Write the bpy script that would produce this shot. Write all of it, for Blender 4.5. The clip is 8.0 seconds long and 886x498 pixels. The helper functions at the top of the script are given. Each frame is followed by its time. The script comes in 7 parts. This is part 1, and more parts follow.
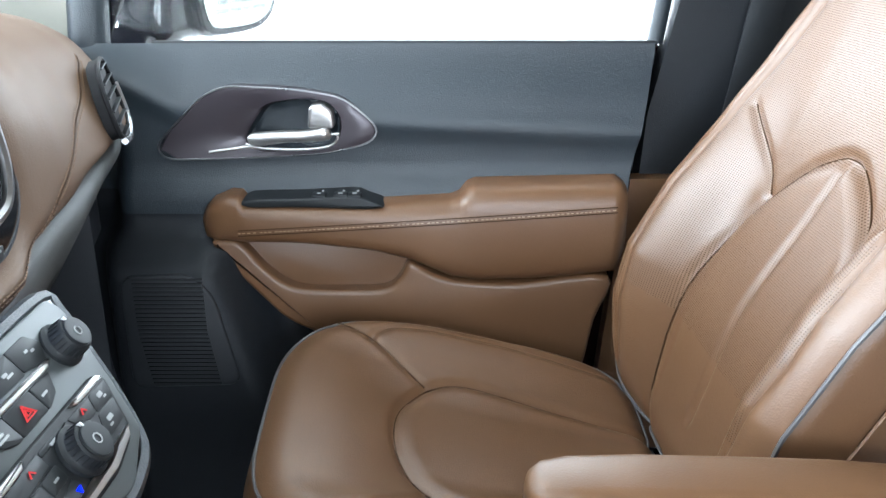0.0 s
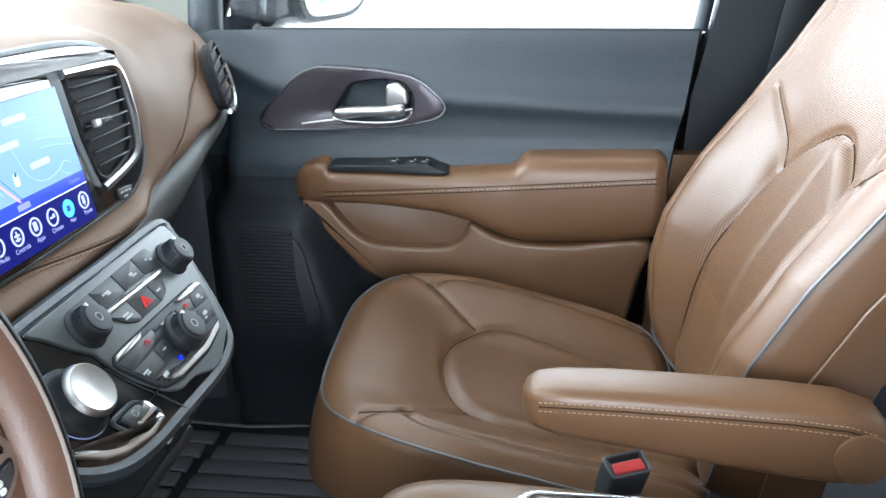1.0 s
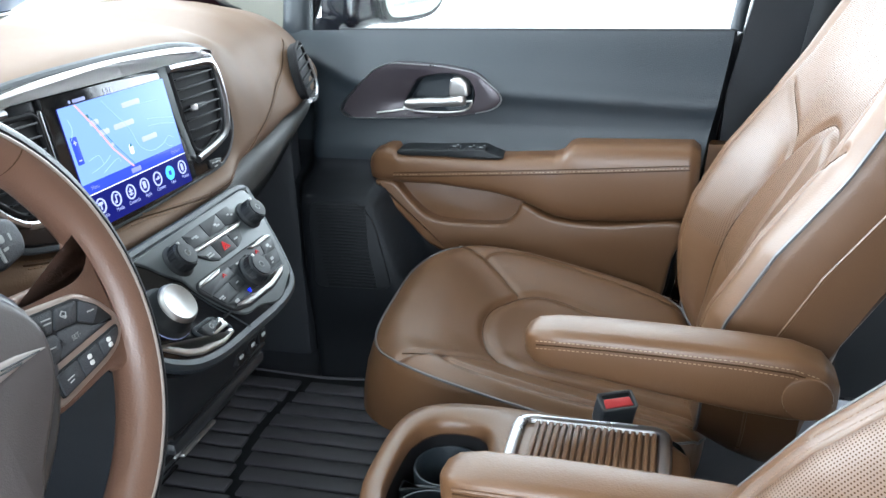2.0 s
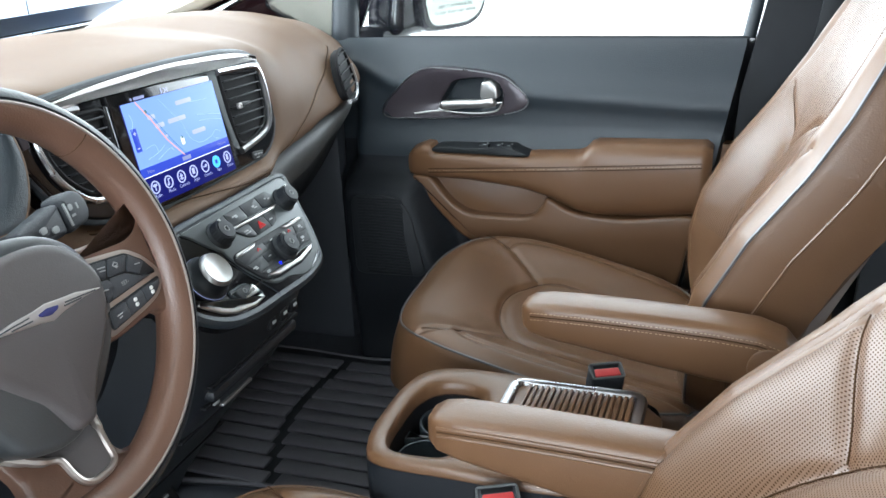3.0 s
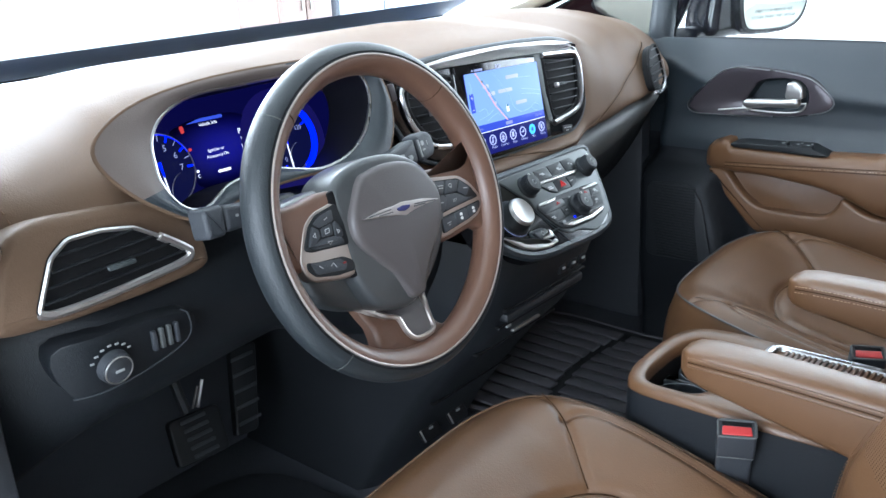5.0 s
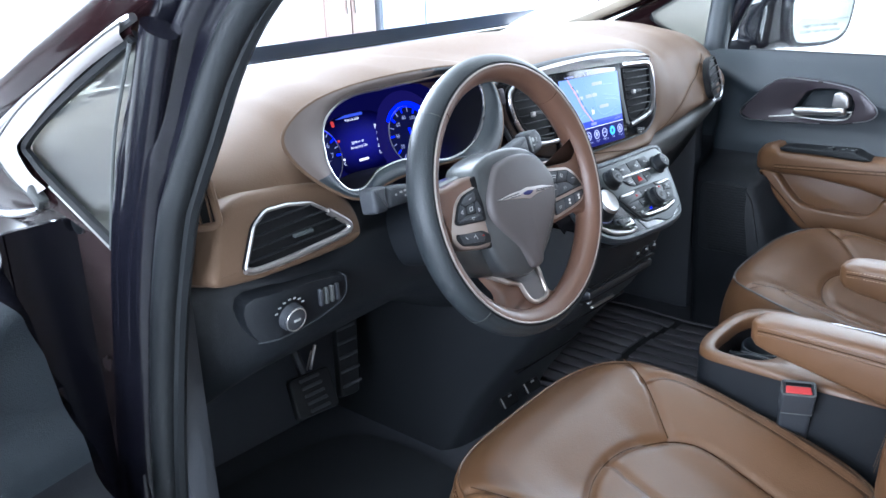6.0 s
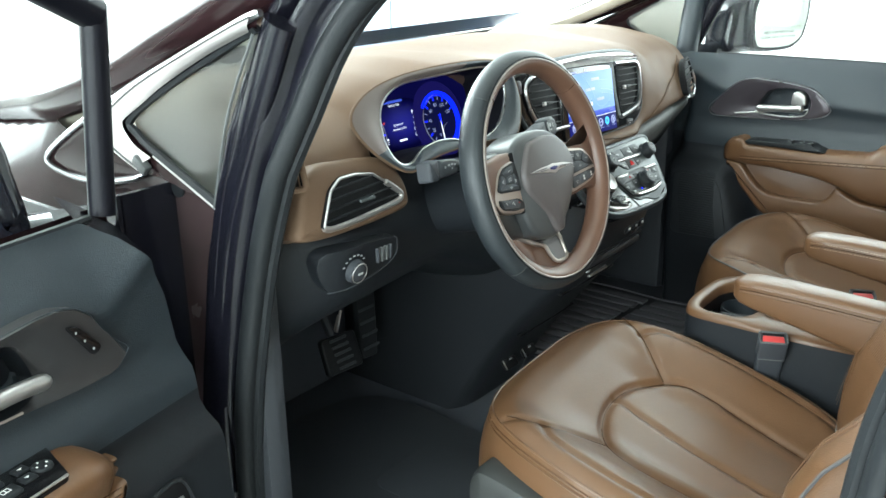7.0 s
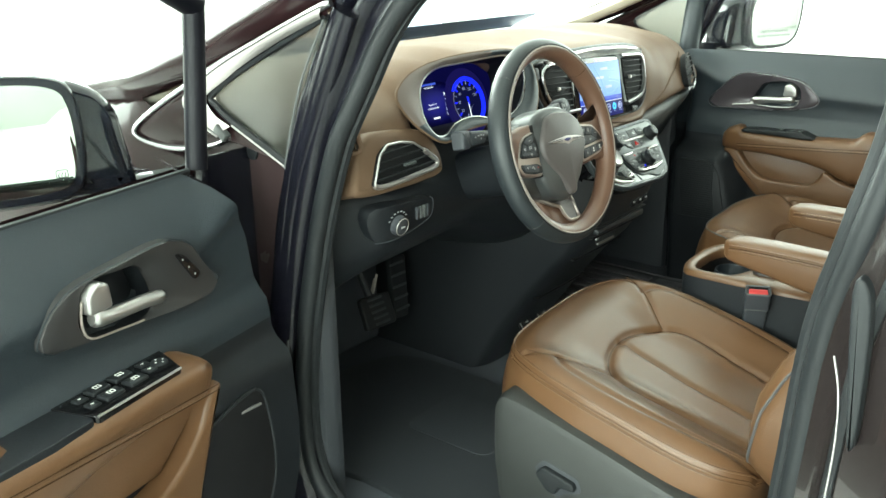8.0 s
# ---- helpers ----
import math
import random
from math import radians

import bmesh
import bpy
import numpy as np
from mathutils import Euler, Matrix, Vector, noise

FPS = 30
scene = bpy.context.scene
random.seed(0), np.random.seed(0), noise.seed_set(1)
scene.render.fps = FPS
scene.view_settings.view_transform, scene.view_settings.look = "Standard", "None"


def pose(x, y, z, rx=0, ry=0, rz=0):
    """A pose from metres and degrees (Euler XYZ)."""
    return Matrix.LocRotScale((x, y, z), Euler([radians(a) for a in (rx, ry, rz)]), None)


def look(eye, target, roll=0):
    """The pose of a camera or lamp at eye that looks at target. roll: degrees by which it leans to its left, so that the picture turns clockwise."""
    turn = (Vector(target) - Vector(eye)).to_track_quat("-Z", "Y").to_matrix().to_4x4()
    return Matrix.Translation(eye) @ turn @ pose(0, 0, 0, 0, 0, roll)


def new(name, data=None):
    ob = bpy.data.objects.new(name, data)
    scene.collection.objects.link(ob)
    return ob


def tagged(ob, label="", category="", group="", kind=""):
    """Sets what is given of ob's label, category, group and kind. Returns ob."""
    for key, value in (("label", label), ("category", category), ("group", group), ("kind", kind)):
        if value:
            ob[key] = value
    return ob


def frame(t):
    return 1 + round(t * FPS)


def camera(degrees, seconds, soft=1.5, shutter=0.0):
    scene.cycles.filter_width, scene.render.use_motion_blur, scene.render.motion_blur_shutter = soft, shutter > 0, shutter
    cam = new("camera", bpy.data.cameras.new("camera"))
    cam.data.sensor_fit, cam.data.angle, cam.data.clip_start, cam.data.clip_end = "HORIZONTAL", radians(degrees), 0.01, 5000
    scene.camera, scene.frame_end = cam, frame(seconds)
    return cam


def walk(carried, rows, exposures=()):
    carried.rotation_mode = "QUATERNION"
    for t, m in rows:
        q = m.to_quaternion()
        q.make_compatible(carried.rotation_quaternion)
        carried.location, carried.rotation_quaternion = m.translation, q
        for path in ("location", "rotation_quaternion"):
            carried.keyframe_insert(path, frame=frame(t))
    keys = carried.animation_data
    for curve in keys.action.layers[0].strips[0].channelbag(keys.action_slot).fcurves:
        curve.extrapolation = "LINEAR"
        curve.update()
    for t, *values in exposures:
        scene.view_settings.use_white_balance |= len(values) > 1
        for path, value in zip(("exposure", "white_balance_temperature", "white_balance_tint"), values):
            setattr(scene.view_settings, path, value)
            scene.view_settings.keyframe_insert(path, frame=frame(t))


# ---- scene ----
cam = camera(53.2, 8.0)
METRES, EYE, TILT, LEAN, TURN = 1.5, 1.24, -20.5, 0.0, 0.0
FROM = 0.0, -0.4714
ROWS = [
    (0.0, 0.0, 0.0, 0.0, -0.0, 0.0, -0.0),
    (0.5, 0.0257, -0.0549, -0.013, 3.5, -0.36, -1.35),
    (1.0, 0.0566, -0.1132, -0.0243, 7.03, -1.01, -1.79),
    (1.5, 0.0983, -0.1718, -0.0346, 11.94, -1.5, -2.84),
    (3.0, 0.2166, -0.2983, -0.0567, 18.71, -1.62, -4.15),
    (3.5, 0.2463, -0.3152, -0.0655, 26.05, -2.08, -5.76),
    (4.0, 0.2655, -0.3349, -0.0759, 31.99, -2.58, -7.23),
    (4.5, 0.2804, -0.3629, -0.0873, 36.37, -3.29, -8.59),
    (6.0, 0.3132, -0.5576, -0.1297, 39.79, -3.59, -11.31),
    (6.5, 0.3139, -0.6458, -0.1481, 37.16, -2.94, -11.43),
    (7.0, 0.3316, -0.709, -0.1738, 36.33, -2.82, -11.76),
    (7.5, 0.3717, -0.7731, -0.2023, 36.44, -2.53, -11.71),
    (8.0, 0.4116, -0.8382, -0.2259, 37.0, -2.47, -11.97),
]
walk(cam, [(t, pose(*FROM, EYE, TILT, LEAN, TURN) @ pose(METRES * x, METRES * y, METRES * z, 90 + pitch, roll, yaw)) for t, x, y, z, yaw, pitch, roll in ROWS],
     exposures=[(0.0, 1.20, 5950, 13), (1.7, 1.16, 5950, 12), (2.8, 0.80, 6100, 12), (4.7, 0.80, 5900, 12), (5.8, 0.90, 5600, 17), (6.5, 0.88, 5900, 10), (8.0, 0.86, 6900, -4)])

# ---- light: a white photo booth with lamps in its ceiling, side lights added ----
world = bpy.data.worlds.new("booth_air")
scene.world = world
world.use_nodes = True
world.node_tree.nodes["Background"].inputs["Color"].default_value = (1.0, 0.98, 0.95, 1)
world.node_tree.nodes["Background"].inputs["Strength"].default_value = 0.15


def area_lamp(name, eye, target, sx, sy, watts, colour=(0.89, 0.97, 1.0)):
    lamp = bpy.data.lights.new(name, "AREA")
    lamp.shape, lamp.size, lamp.size_y, lamp.energy, lamp.color = "RECTANGLE", sx, sy, watts, colour
    ob = new(name, lamp)
    ob.matrix_world = look(eye, target)
    return ob


area_lamp("front_light_wall", (-5.6, 0.4, 2.5), (-0.5, 0.2, 1.0), 6.5, 2.2, 400)
area_lamp("ceiling_lamp", (-3.0, 0.3, 3.5), (-0.4, 0.3, 0.6), 2.2, 4.5, 330)
# unseen area lights added on both sides to brighten the cabin
area_lamp("side_fill", (0.2, -5.4, 2.0), (-0.2, 0, 0.8), 6.0, 2.4, 345)
area_lamp("side_fill", (-0.2, 5.4, 1.75), (-0.2, 0, 0.95), 9.0, 3.4, 540)


# ---- materials ----
def material(name, colour, rough=0.5, metal=0.0, grain=0.0, grain_size=400.0, vary=0.12, vary_size=6.0, coat=0.0, spec=0.5, coat_rough=0.03):
    mat = bpy.data.materials.new(name)
    mat.use_nodes = True
    nt = mat.node_tree
    bsdf = nt.nodes["Principled BSDF"]
    bsdf.inputs["Roughness"].default_value = rough
    bsdf.inputs["Metallic"].default_value = metal
    bsdf.inputs["Coat Weight"].default_value = coat
    bsdf.inputs["Coat Roughness"].default_value = coat_rough
    bsdf.inputs["Specular IOR Level"].default_value = spec
    co = nt.nodes.new("ShaderNodeTexCoord")
    big = nt.nodes.new("ShaderNodeTexNoise")
    big.inputs["Scale"].default_value = vary_size
    big.inputs["Detail"].default_value = 5.0
    nt.links.new(co.outputs["Object"], big.inputs["Vector"])
    ramp = nt.nodes.new("ShaderNodeMixRGB")
    ramp.inputs[1].default_value = (*[c * (1 - vary) for c in colour], 1)
    ramp.inputs[2].default_value = (*[min(1, c * (1 + vary)) for c in colour], 1)
    nt.links.new(big.outputs["Fac"], ramp.inputs[0])
    nt.links.new(ramp.outputs[0], bsdf.inputs["Base Color"])
    rr = nt.nodes.new("ShaderNodeMapRange")
    rr.inputs["To Min"].default_value, rr.inputs["To Max"].default_value = max(0.02, rough * 0.85), min(1, rough * 1.15)
    nt.links.new(big.outputs["Fac"], rr.inputs["Value"])
    nt.links.new(rr.outputs[0], bsdf.inputs["Roughness"])
    if grain:
        fine = nt.nodes.new("ShaderNodeTexVoronoi")
        fine.inputs["Scale"].default_value = grain_size
        nt.links.new(co.outputs["Object"], fine.inputs["Vector"])
        soft = nt.nodes.new("ShaderNodeTexNoise")
        soft.inputs["Scale"].default_value = grain_size * 0.35
        nt.links.new(co.outputs["Object"], soft.inputs["Vector"])
        add = nt.nodes.new("ShaderNodeMath")
        add.operation = "ADD"
        nt.links.new(fine.outputs["Distance"], add.inputs[0])
        nt.links.new(soft.outputs["Fac"], add.inputs[1])
        bump = nt.nodes.new("ShaderNodeBump")
        bump.inputs["Strength"].default_value = grain
        bump.inputs["Distance"].default_value = 0.0006
        nt.links.new(add.outputs[0], bump.inputs["Height"])
        nt.links.new(bump.outputs[0], bsdf.inputs["Normal"])
    return mat


def perforated(name, colour, rough, pitch_m=0.0026):
    """Leather with rows of small punched holes."""
    mat = material(name, colour, rough, grain=0.12, grain_size=420, coat=0.25, coat_rough=0.45, spec=0.6)
    nt = mat.node_tree
    bsdf = nt.nodes["Principled BSDF"]
    co = nt.nodes.new("ShaderNodeTexCoord")
    dots = nt.nodes.new("ShaderNodeTexVoronoi")
    dots.voronoi_dimensions = "2D"
    dots.inputs["Scale"].default_value = 1.0 / pitch_m
    dots.inputs["Randomness"].default_value = 0.0
    nt.links.new(co.outputs["UV"], dots.inputs["Vector"])
    hole = nt.nodes.new("ShaderNodeMapRange")
    hole.inputs["From Min"].default_value, hole.inputs["From Max"].default_value = 0.20, 0.30
    nt.links.new(dots.outputs["Distance"], hole.inputs["Value"])
    mix = nt.nodes.new("ShaderNodeMixRGB")
    mix.inputs[1].default_value = (*[c * 0.45 for c in colour], 1)
    source = bsdf.inputs["Base Color"].links[0].from_socket
    nt.links.new(hole.outputs[0], mix.inputs[0])
    nt.links.new(source, mix.inputs[2])
    nt.links.new(mix.outputs[0], bsdf.inputs["Base Color"])
    shine = nt.nodes.new("ShaderNodeMath")
    shine.operation = "MULTIPLY"
    shine.inputs[1].default_value = 0.20
    nt.links.new(hole.outputs[0], shine.inputs[0])
    nt.links.new(shine.outputs[0], bsdf.inputs["Coat Weight"])
    gloss = nt.nodes.new("ShaderNodeMath")
    gloss.operation = "MULTIPLY"
    gloss.inputs[1].default_value = 0.6
    nt.links.new(hole.outputs[0], gloss.inputs[0])
    nt.links.new(gloss.outputs[0], bsdf.inputs["Specular IOR Level"])
    bump = nt.nodes.new("ShaderNodeBump")
    bump.inputs["Strength"].default_value = 0.25
    bump.inputs["Distance"].default_value = 0.0006
    nt.links.new(hole.outputs[0], bump.inputs["Height"])
    nt.links.new(bsdf.inputs["Normal"].links[0].from_socket, bump.inputs["Normal"])
    nt.links.new(bump.outputs[0], bsdf.inputs["Normal"])
    return mat


def glowing(name, colour, strength, gloss=0.30):
    mat = bpy.data.materials.new(name)
    mat.use_nodes = True
    bsdf = mat.node_tree.nodes["Principled BSDF"]
    bsdf.inputs["Base Color"].default_value = (*[c * 0.05 for c in colour], 1)
    bsdf.inputs["Roughness"].default_value = gloss
    bsdf.inputs["Emission Color"].default_value = (*colour, 1)
    bsdf.inputs["Emission Strength"].default_value = strength
    bsdf.inputs["Specular IOR Level"].default_value = 0.07
    return mat


def pane(name, tint, gloss=0.06, weight=0.007):
    """Thin clear glass: light passes, a little is mirrored."""
    mat = bpy.data.materials.new(name)
    mat.use_nodes = True
    nt = mat.node_tree
    nt.nodes.clear()
    out = nt.nodes.new("ShaderNodeOutputMaterial")
    clear = nt.nodes.new("ShaderNodeBsdfTransparent")
    clear.inputs["Color"].default_value = (*tint, 1)
    shine = nt.nodes.new("ShaderNodeBsdfGlossy")
    shine.inputs["Roughness"].default_value = gloss
    mix = nt.nodes.new("ShaderNodeMixShader")
    mix.inputs[0].default_value = weight
    nt.links.new(clear.outputs[0], mix.inputs[1])
    nt.links.new(shine.outputs[0], mix.inputs[2])
    nt.links.new(mix.outputs[0], out.inputs["Surface"])
    return mat


BROWN = (0.120, 0.060, 0.028)
leather = material("brown_leather", BROWN, 0.40, grain=0.22, grain_size=520, vary=0.10, spec=0.5)
leather_dash = material("brown_dash_leather", (0.135, 0.086, 0.056), 0.58, grain=0.3, grain_size=600, vary=0.06, spec=0.14)
leather_holes = perforated("perforated_brown_leather", BROWN, 0.45)
leather_rim = material("brown_wheel_leather", (0.118, 0.062, 0.041), 0.38, grain=0.2, grain_size=600)
thread_dark = material("brown_thread", (0.16, 0.085, 0.042), 0.7)
wood = material("brown_door_wood", (0.22, 0.155, 0.135), 0.6)
cabinet_grey = material("blue_grey_cabinet_paint", (0.25, 0.28, 0.33), 0.5)
thread = material("tan_thread", (0.36, 0.25, 0.16), 0.8)
piping_mat = material("grey_piping", (0.092, 0.090, 0.092), 0.35)
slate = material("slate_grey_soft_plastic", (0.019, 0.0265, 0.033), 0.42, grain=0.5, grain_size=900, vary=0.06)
black = material("black_grained_plastic", (0.036, 0.040, 0.047), 0.55, grain=0.5, grain_size=900)
tower_black = material("black_tower_plastic", (0.012, 0.014, 0.017), 0.5, grain=0.3, grain_size=900)
lower_black = material("black_lower_trim_plastic", (0.010, 0.012, 0.015), 0.5, grain=0.4, grain_size=900, spec=0.3)
deep = material("black_recess_plastic", (0.008, 0.008, 0.009), 0.7, spec=0.18)
grey_panel = material("grey_plastic_shield", (0.075, 0.080, 0.080), 0.55, grain=0.5, grain_size=900)
satin = material("satin_mauve_grey_trim", (0.050, 0.042, 0.049), 0.34, metal=0.25, vary=0.05)
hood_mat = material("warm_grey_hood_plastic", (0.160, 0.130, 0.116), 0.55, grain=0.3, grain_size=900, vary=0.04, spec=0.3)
shield_grey = material("dark_grey_seat_shield", (0.027, 0.029, 0.028), 0.5, grain=0.5, grain_size=900, vary=0.06)
silver = material("satin_silver_panel", (0.070, 0.080, 0.082), 0.42, metal=0.1, spec=0.35, vary=0.04)
satin_silver = material("satin_silver_trim", (0.50, 0.47, 0.46), 0.40, metal=0.9, vary=0.03)
chrome = material("chrome", (0.40, 0.40, 0.41), 0.28, metal=1.0, vary=0.02)
steel = material("brushed_steel", (0.48, 0.47, 0.46), 0.36, metal=0.9, vary=0.04)
gloss_black = material("piano_black", (0.006, 0.006, 0.007), 0.10, spec=0.45)
dial_metal = material("spun_dial_metal", (0.36, 0.355, 0.345), 0.40, metal=0.95, vary=0.3, vary_size=60)
champagne = material("champagne_metal_line", (0.36, 0.31, 0.28), 0.42, metal=0.5)
door_trim_dark = material("dark_taupe_trim", (0.027, 0.026, 0.027), 0.42, vary=0.05)
mirror_shell = material("dark_mirror_shell", (0.008, 0.009, 0.014), 0.10, spec=0.45)
seam_dark = material("dark_brown_seam", (0.046, 0.023, 0.010), 0.8, spec=0.1)
jamb_gloss = material("gloss_dark_jamb_paint", (0.018, 0.014, 0.014), 0.22, coat=0.6)
emblem_blue = material("blue_enamel", (0.02, 0.025, 0.12), 0.3)
wheel_dark = material("dark_grey_wheel_leather", (0.017, 0.021, 0.024), 0.45, spec=0.4, grain=0.3, grain_size=600)
airbag_mat = material("brown_grey_hub_plastic", (0.075, 0.066, 0.066), 0.42, grain=0.15, grain_size=900)
hub_dark = material("dark_slate_hub_plastic", (0.046, 0.050, 0.053), 0.34, grain=0.15, grain_size=900, spec=0.75)
key_grey = material("dark_grey_keys", (0.021, 0.024, 0.026), 0.45, vary=0.05, spec=0.22)
pod_metal = material("satin_bronze_silver_frame", (0.42, 0.37, 0.34), 0.33, metal=0.85, vary=0.03)
thread_grey = material("grey_lacing_thread", (0.11, 0.10, 0.095), 0.8)
mark_red_print = material("red_marking_print", (0.22, 0.015, 0.015), 0.6)
rubber = material("black_rubber", (0.013, 0.015, 0.017), 0.5, vary=0.2, spec=0.28)
navy_band = material("navy_band_blue", (0.20, 0.33, 0.60), 0.35)
carpet = material("black_carpet", (0.080, 0.088, 0.105), 0.95, grain=1.0, grain_size=700)
mat_rubber = material("black_mat_rubber", (0.074, 0.072, 0.080), 0.55, grain=0.4, grain_size=500)
red = material("red_release_button", (0.55, 0.05, 0.05), 0.4)
paint = material("dark_plum_brown_paint", (0.016, 0.0070, 0.0080), 0.18, coat=0.12, spec=0.16, vary=0.15, vary_size=3.0)
jamb = material("dark_jamb_paint", (0.006, 0.006, 0.010), 0.22, spec=0.35)
frame_black = material("black_window_frame_paint", (0.005, 0.005, 0.008), 0.38, spec=0.14)
plum_sheet = material("plum_door_opening_paint", (0.045, 0.030, 0.031), 0.26, coat=0.2, spec=0.3)
white_wall = material("white_booth_paint", (0.82, 0.82, 0.80), 0.8, vary=0.03, vary_size=0.7)
floor_mat = material("pale_grey_booth_floor", (0.55, 0.55, 0.54), 0.45, vary=0.06, vary_size=1.5)
headliner = material("beige_headliner_cloth", (0.50, 0.46, 0.38), 0.9, grain=0.8, grain_size=1200)
mirror_mat = material("mirror_glass", (0.58, 0.62, 0.57), 0.02, metal=1.0, vary=0.0)
glass = pane("clear_glass", (0.93, 0.96, 0.95))
glass_q = pane("tinted_quarter_glass", (0.40, 0.40, 0.37), gloss=0.28, weight=0.16)
mark = material("white_marking_print", (0.70, 0.70, 0.68), 0.6)
mark_dim = material("grey_marking_print", (0.32, 0.33, 0.33), 0.6)
mark_red = glowing("red_lit_mark", (0.75, 0.06, 0.06), 0.5)
screen_map = glowing("lit_map_screen", (0.21, 0.36, 0.78), 0.9)
screen_dark = glowing("dark_blue_lit_screen", (0.006, 0.008, 0.10), 1.0)
screen_bar = glowing("blue_lit_bar", (0.03, 0.06, 0.42), 1.0)
screen_white = glowing("white_lit_mark", (0.85, 0.90, 1.0), 1.0)
screen_cyan = glowing("cyan_lit_icon", (0.08, 0.42, 0.95), 1.2)
screen_road = glowing("salmon_lit_route", (0.75, 0.42, 0.42), 0.8)
street_line = glowing("pale_blue_lit_line", (0.32, 0.50, 0.92), 0.9)
gauge_blue = glowing("blue_lit_ring", (0.004, 0.014, 1.0), 1.25)
gauge_face = glowing("blue_lit_dial", (0.003, 0.004, 0.03), 0.8)
screen_pale = glowing("pale_lit_icon", (0.50, 0.56, 0.90), 0.75)
screen_soft = glowing("soft_lit_print", (0.42, 0.48, 0.80), 0.5)
screen_teal = glowing("teal_lit_line", (0.05, 0.22, 0.26), 0.6)
gauge_back = glowing("dark_blue_gauge_plate", (0.003, 0.003, 0.05), 0.5)
gauge_haze = glowing("dim_violet_dial_surround", (0.010, 0.008, 0.10), 0.5)
cluster_lit = glowing("violet_blue_lit_panel", (0.004, 0.004, 0.105), 1.0)


def fade_glow(mat, strength, near, far):
    """Lets a lit panel fade from its middle to its rim, as a backlight does."""
    nt = mat.node_tree
    co = nt.nodes.new("ShaderNodeTexCoord")
    gap = nt.nodes.new("ShaderNodeVectorMath")
    gap.operation = "DISTANCE"
    gap.inputs[1].default_value = (0.5, 0.56, 0.5)
    nt.links.new(co.outputs["Generated"], gap.inputs[0])
    fall = nt.nodes.new("ShaderNodeMapRange")
    fall.interpolation_type = "SMOOTHSTEP"
    fall.inputs["From Min"].default_value, fall.inputs["From Max"].default_value = near, far
    fall.inputs["To Min"].default_value, fall.inputs["To Max"].default_value = strength, 0.05
    nt.links.new(gap.outputs["Value"], fall.inputs["Value"])
    nt.links.new(fall.outputs[0], nt.nodes["Principled BSDF"].inputs["Emission Strength"])


fade_glow(cluster_lit, 1.25, 0.02, 0.75)

# ---- mesh tools ----
def join(*geos):
    V, F = [], []
    for v, f in geos:
        n = len(V)
        V.extend(v)
        F.extend([tuple(i + n for i in q) for q in f])
    return V, F


def part(name, geo, mat, parent=None, label="", angle=38, second=None, chosen=None):
    """One mesh object; second is a second material for the faces in chosen."""
    me = bpy.data.meshes.new(name)
    me.from_pydata([tuple(float(c) for c in v) for v in geo[0]], [], [tuple(q) for q in geo[1]])
    bm = bmesh.new()
    bm.from_mesh(me)
    bmesh.ops.recalc_face_normals(bm, faces=bm.faces)
    bm.to_mesh(me)
    bm.free()
    me.materials.append(mat)
    if second:
        me.materials.append(second)
        for i in chosen:
            me.polygons[i].material_index = 1
    me.shade_smooth()
    me.set_sharp_from_angle(angle=radians(angle))
    ob = new(name, me)
    if parent:
        ob.parent = parent
    if label:
        tagged(ob, label=label)
    return ob


def thing(name, label, category, at=(0, 0, 0), group="", kind=""):
    ob = new(name)
    ob.location = at
    ob.empty_display_size = 0.05
    return tagged(ob, label, category, group, kind)


def settle(root):
    """Puts the Empty's place into its parts, which were made in world places."""
    shift = Matrix.Translation(root.location).inverted()
    for child in root.children:
        child.matrix_parent_inverse = shift


def spline(pts, per=6, closed=False):
    P = [np.array(p, float) for p in pts]
    n = len(P)
    out = []
    for i in range(n if closed else n - 1):
        if closed:
            a, b, c, d = P[i - 1], P[i], P[(i + 1) % n], P[(i + 2) % n]
        else:
            a, b, c, d = P[max(i - 1, 0)], P[i], P[i + 1], P[min(i + 2, n - 1)]
        for k in range(per):
            t = k / per
            out.append(0.5 * (2 * b + (c - a) * t + (2 * a - 5 * b + 4 * c - d) * t * t + (3 * b - a - 3 * c + d) * t ** 3))
    if not closed:
        out.append(P[-1])
    return out


def grid(P, closed_u=False, closed_v=False):
    """Faces over an array of points, n x m x 3."""
    n, m = len(P), len(P[0])
    V = [tuple(p) for row in P for p in row]
    F = []
    for i in range(n if closed_u else n - 1):
        for j in range(m if closed_v else m - 1):
            i2, j2 = (i + 1) % n, (j + 1) % m
            F.append((i * m + j, i2 * m + j, i2 * m + j2, i * m + j2))
    return V, F


def tube(path, r, closed=False, seg=8, flat=1.0):
    P = [Vector(p) for p in path]
    n = len(P)
    rows, up = [], None
    for i in range(n):
        if closed:
            d = P[(i + 1) % n] - P[i - 1]
        else:
            d = P[min(i + 1, n - 1)] - P[max(i - 1, 0)]
        d.normalize()
        if up is None:
            up = Vector((0, 0, 1)) if abs(d.z) < 0.9 else Vector((0, 1, 0))
        side = d.cross(up).normalized()
        up = side.cross(d).normalized()
        ri = r[i] if isinstance(r, (list, tuple, np.ndarray)) else r
        rows.append([P[i] + (side * math.cos(a) + up * math.sin(a) * flat) * ri for a in [2 * math.pi * k / seg for k in range(seg)]])
    V, F = grid(rows, closed, True)
    if not closed:
        F.append(tuple(range(seg)))
        F.append(tuple(range((n - 1) * seg, n * seg)))
    return V, F


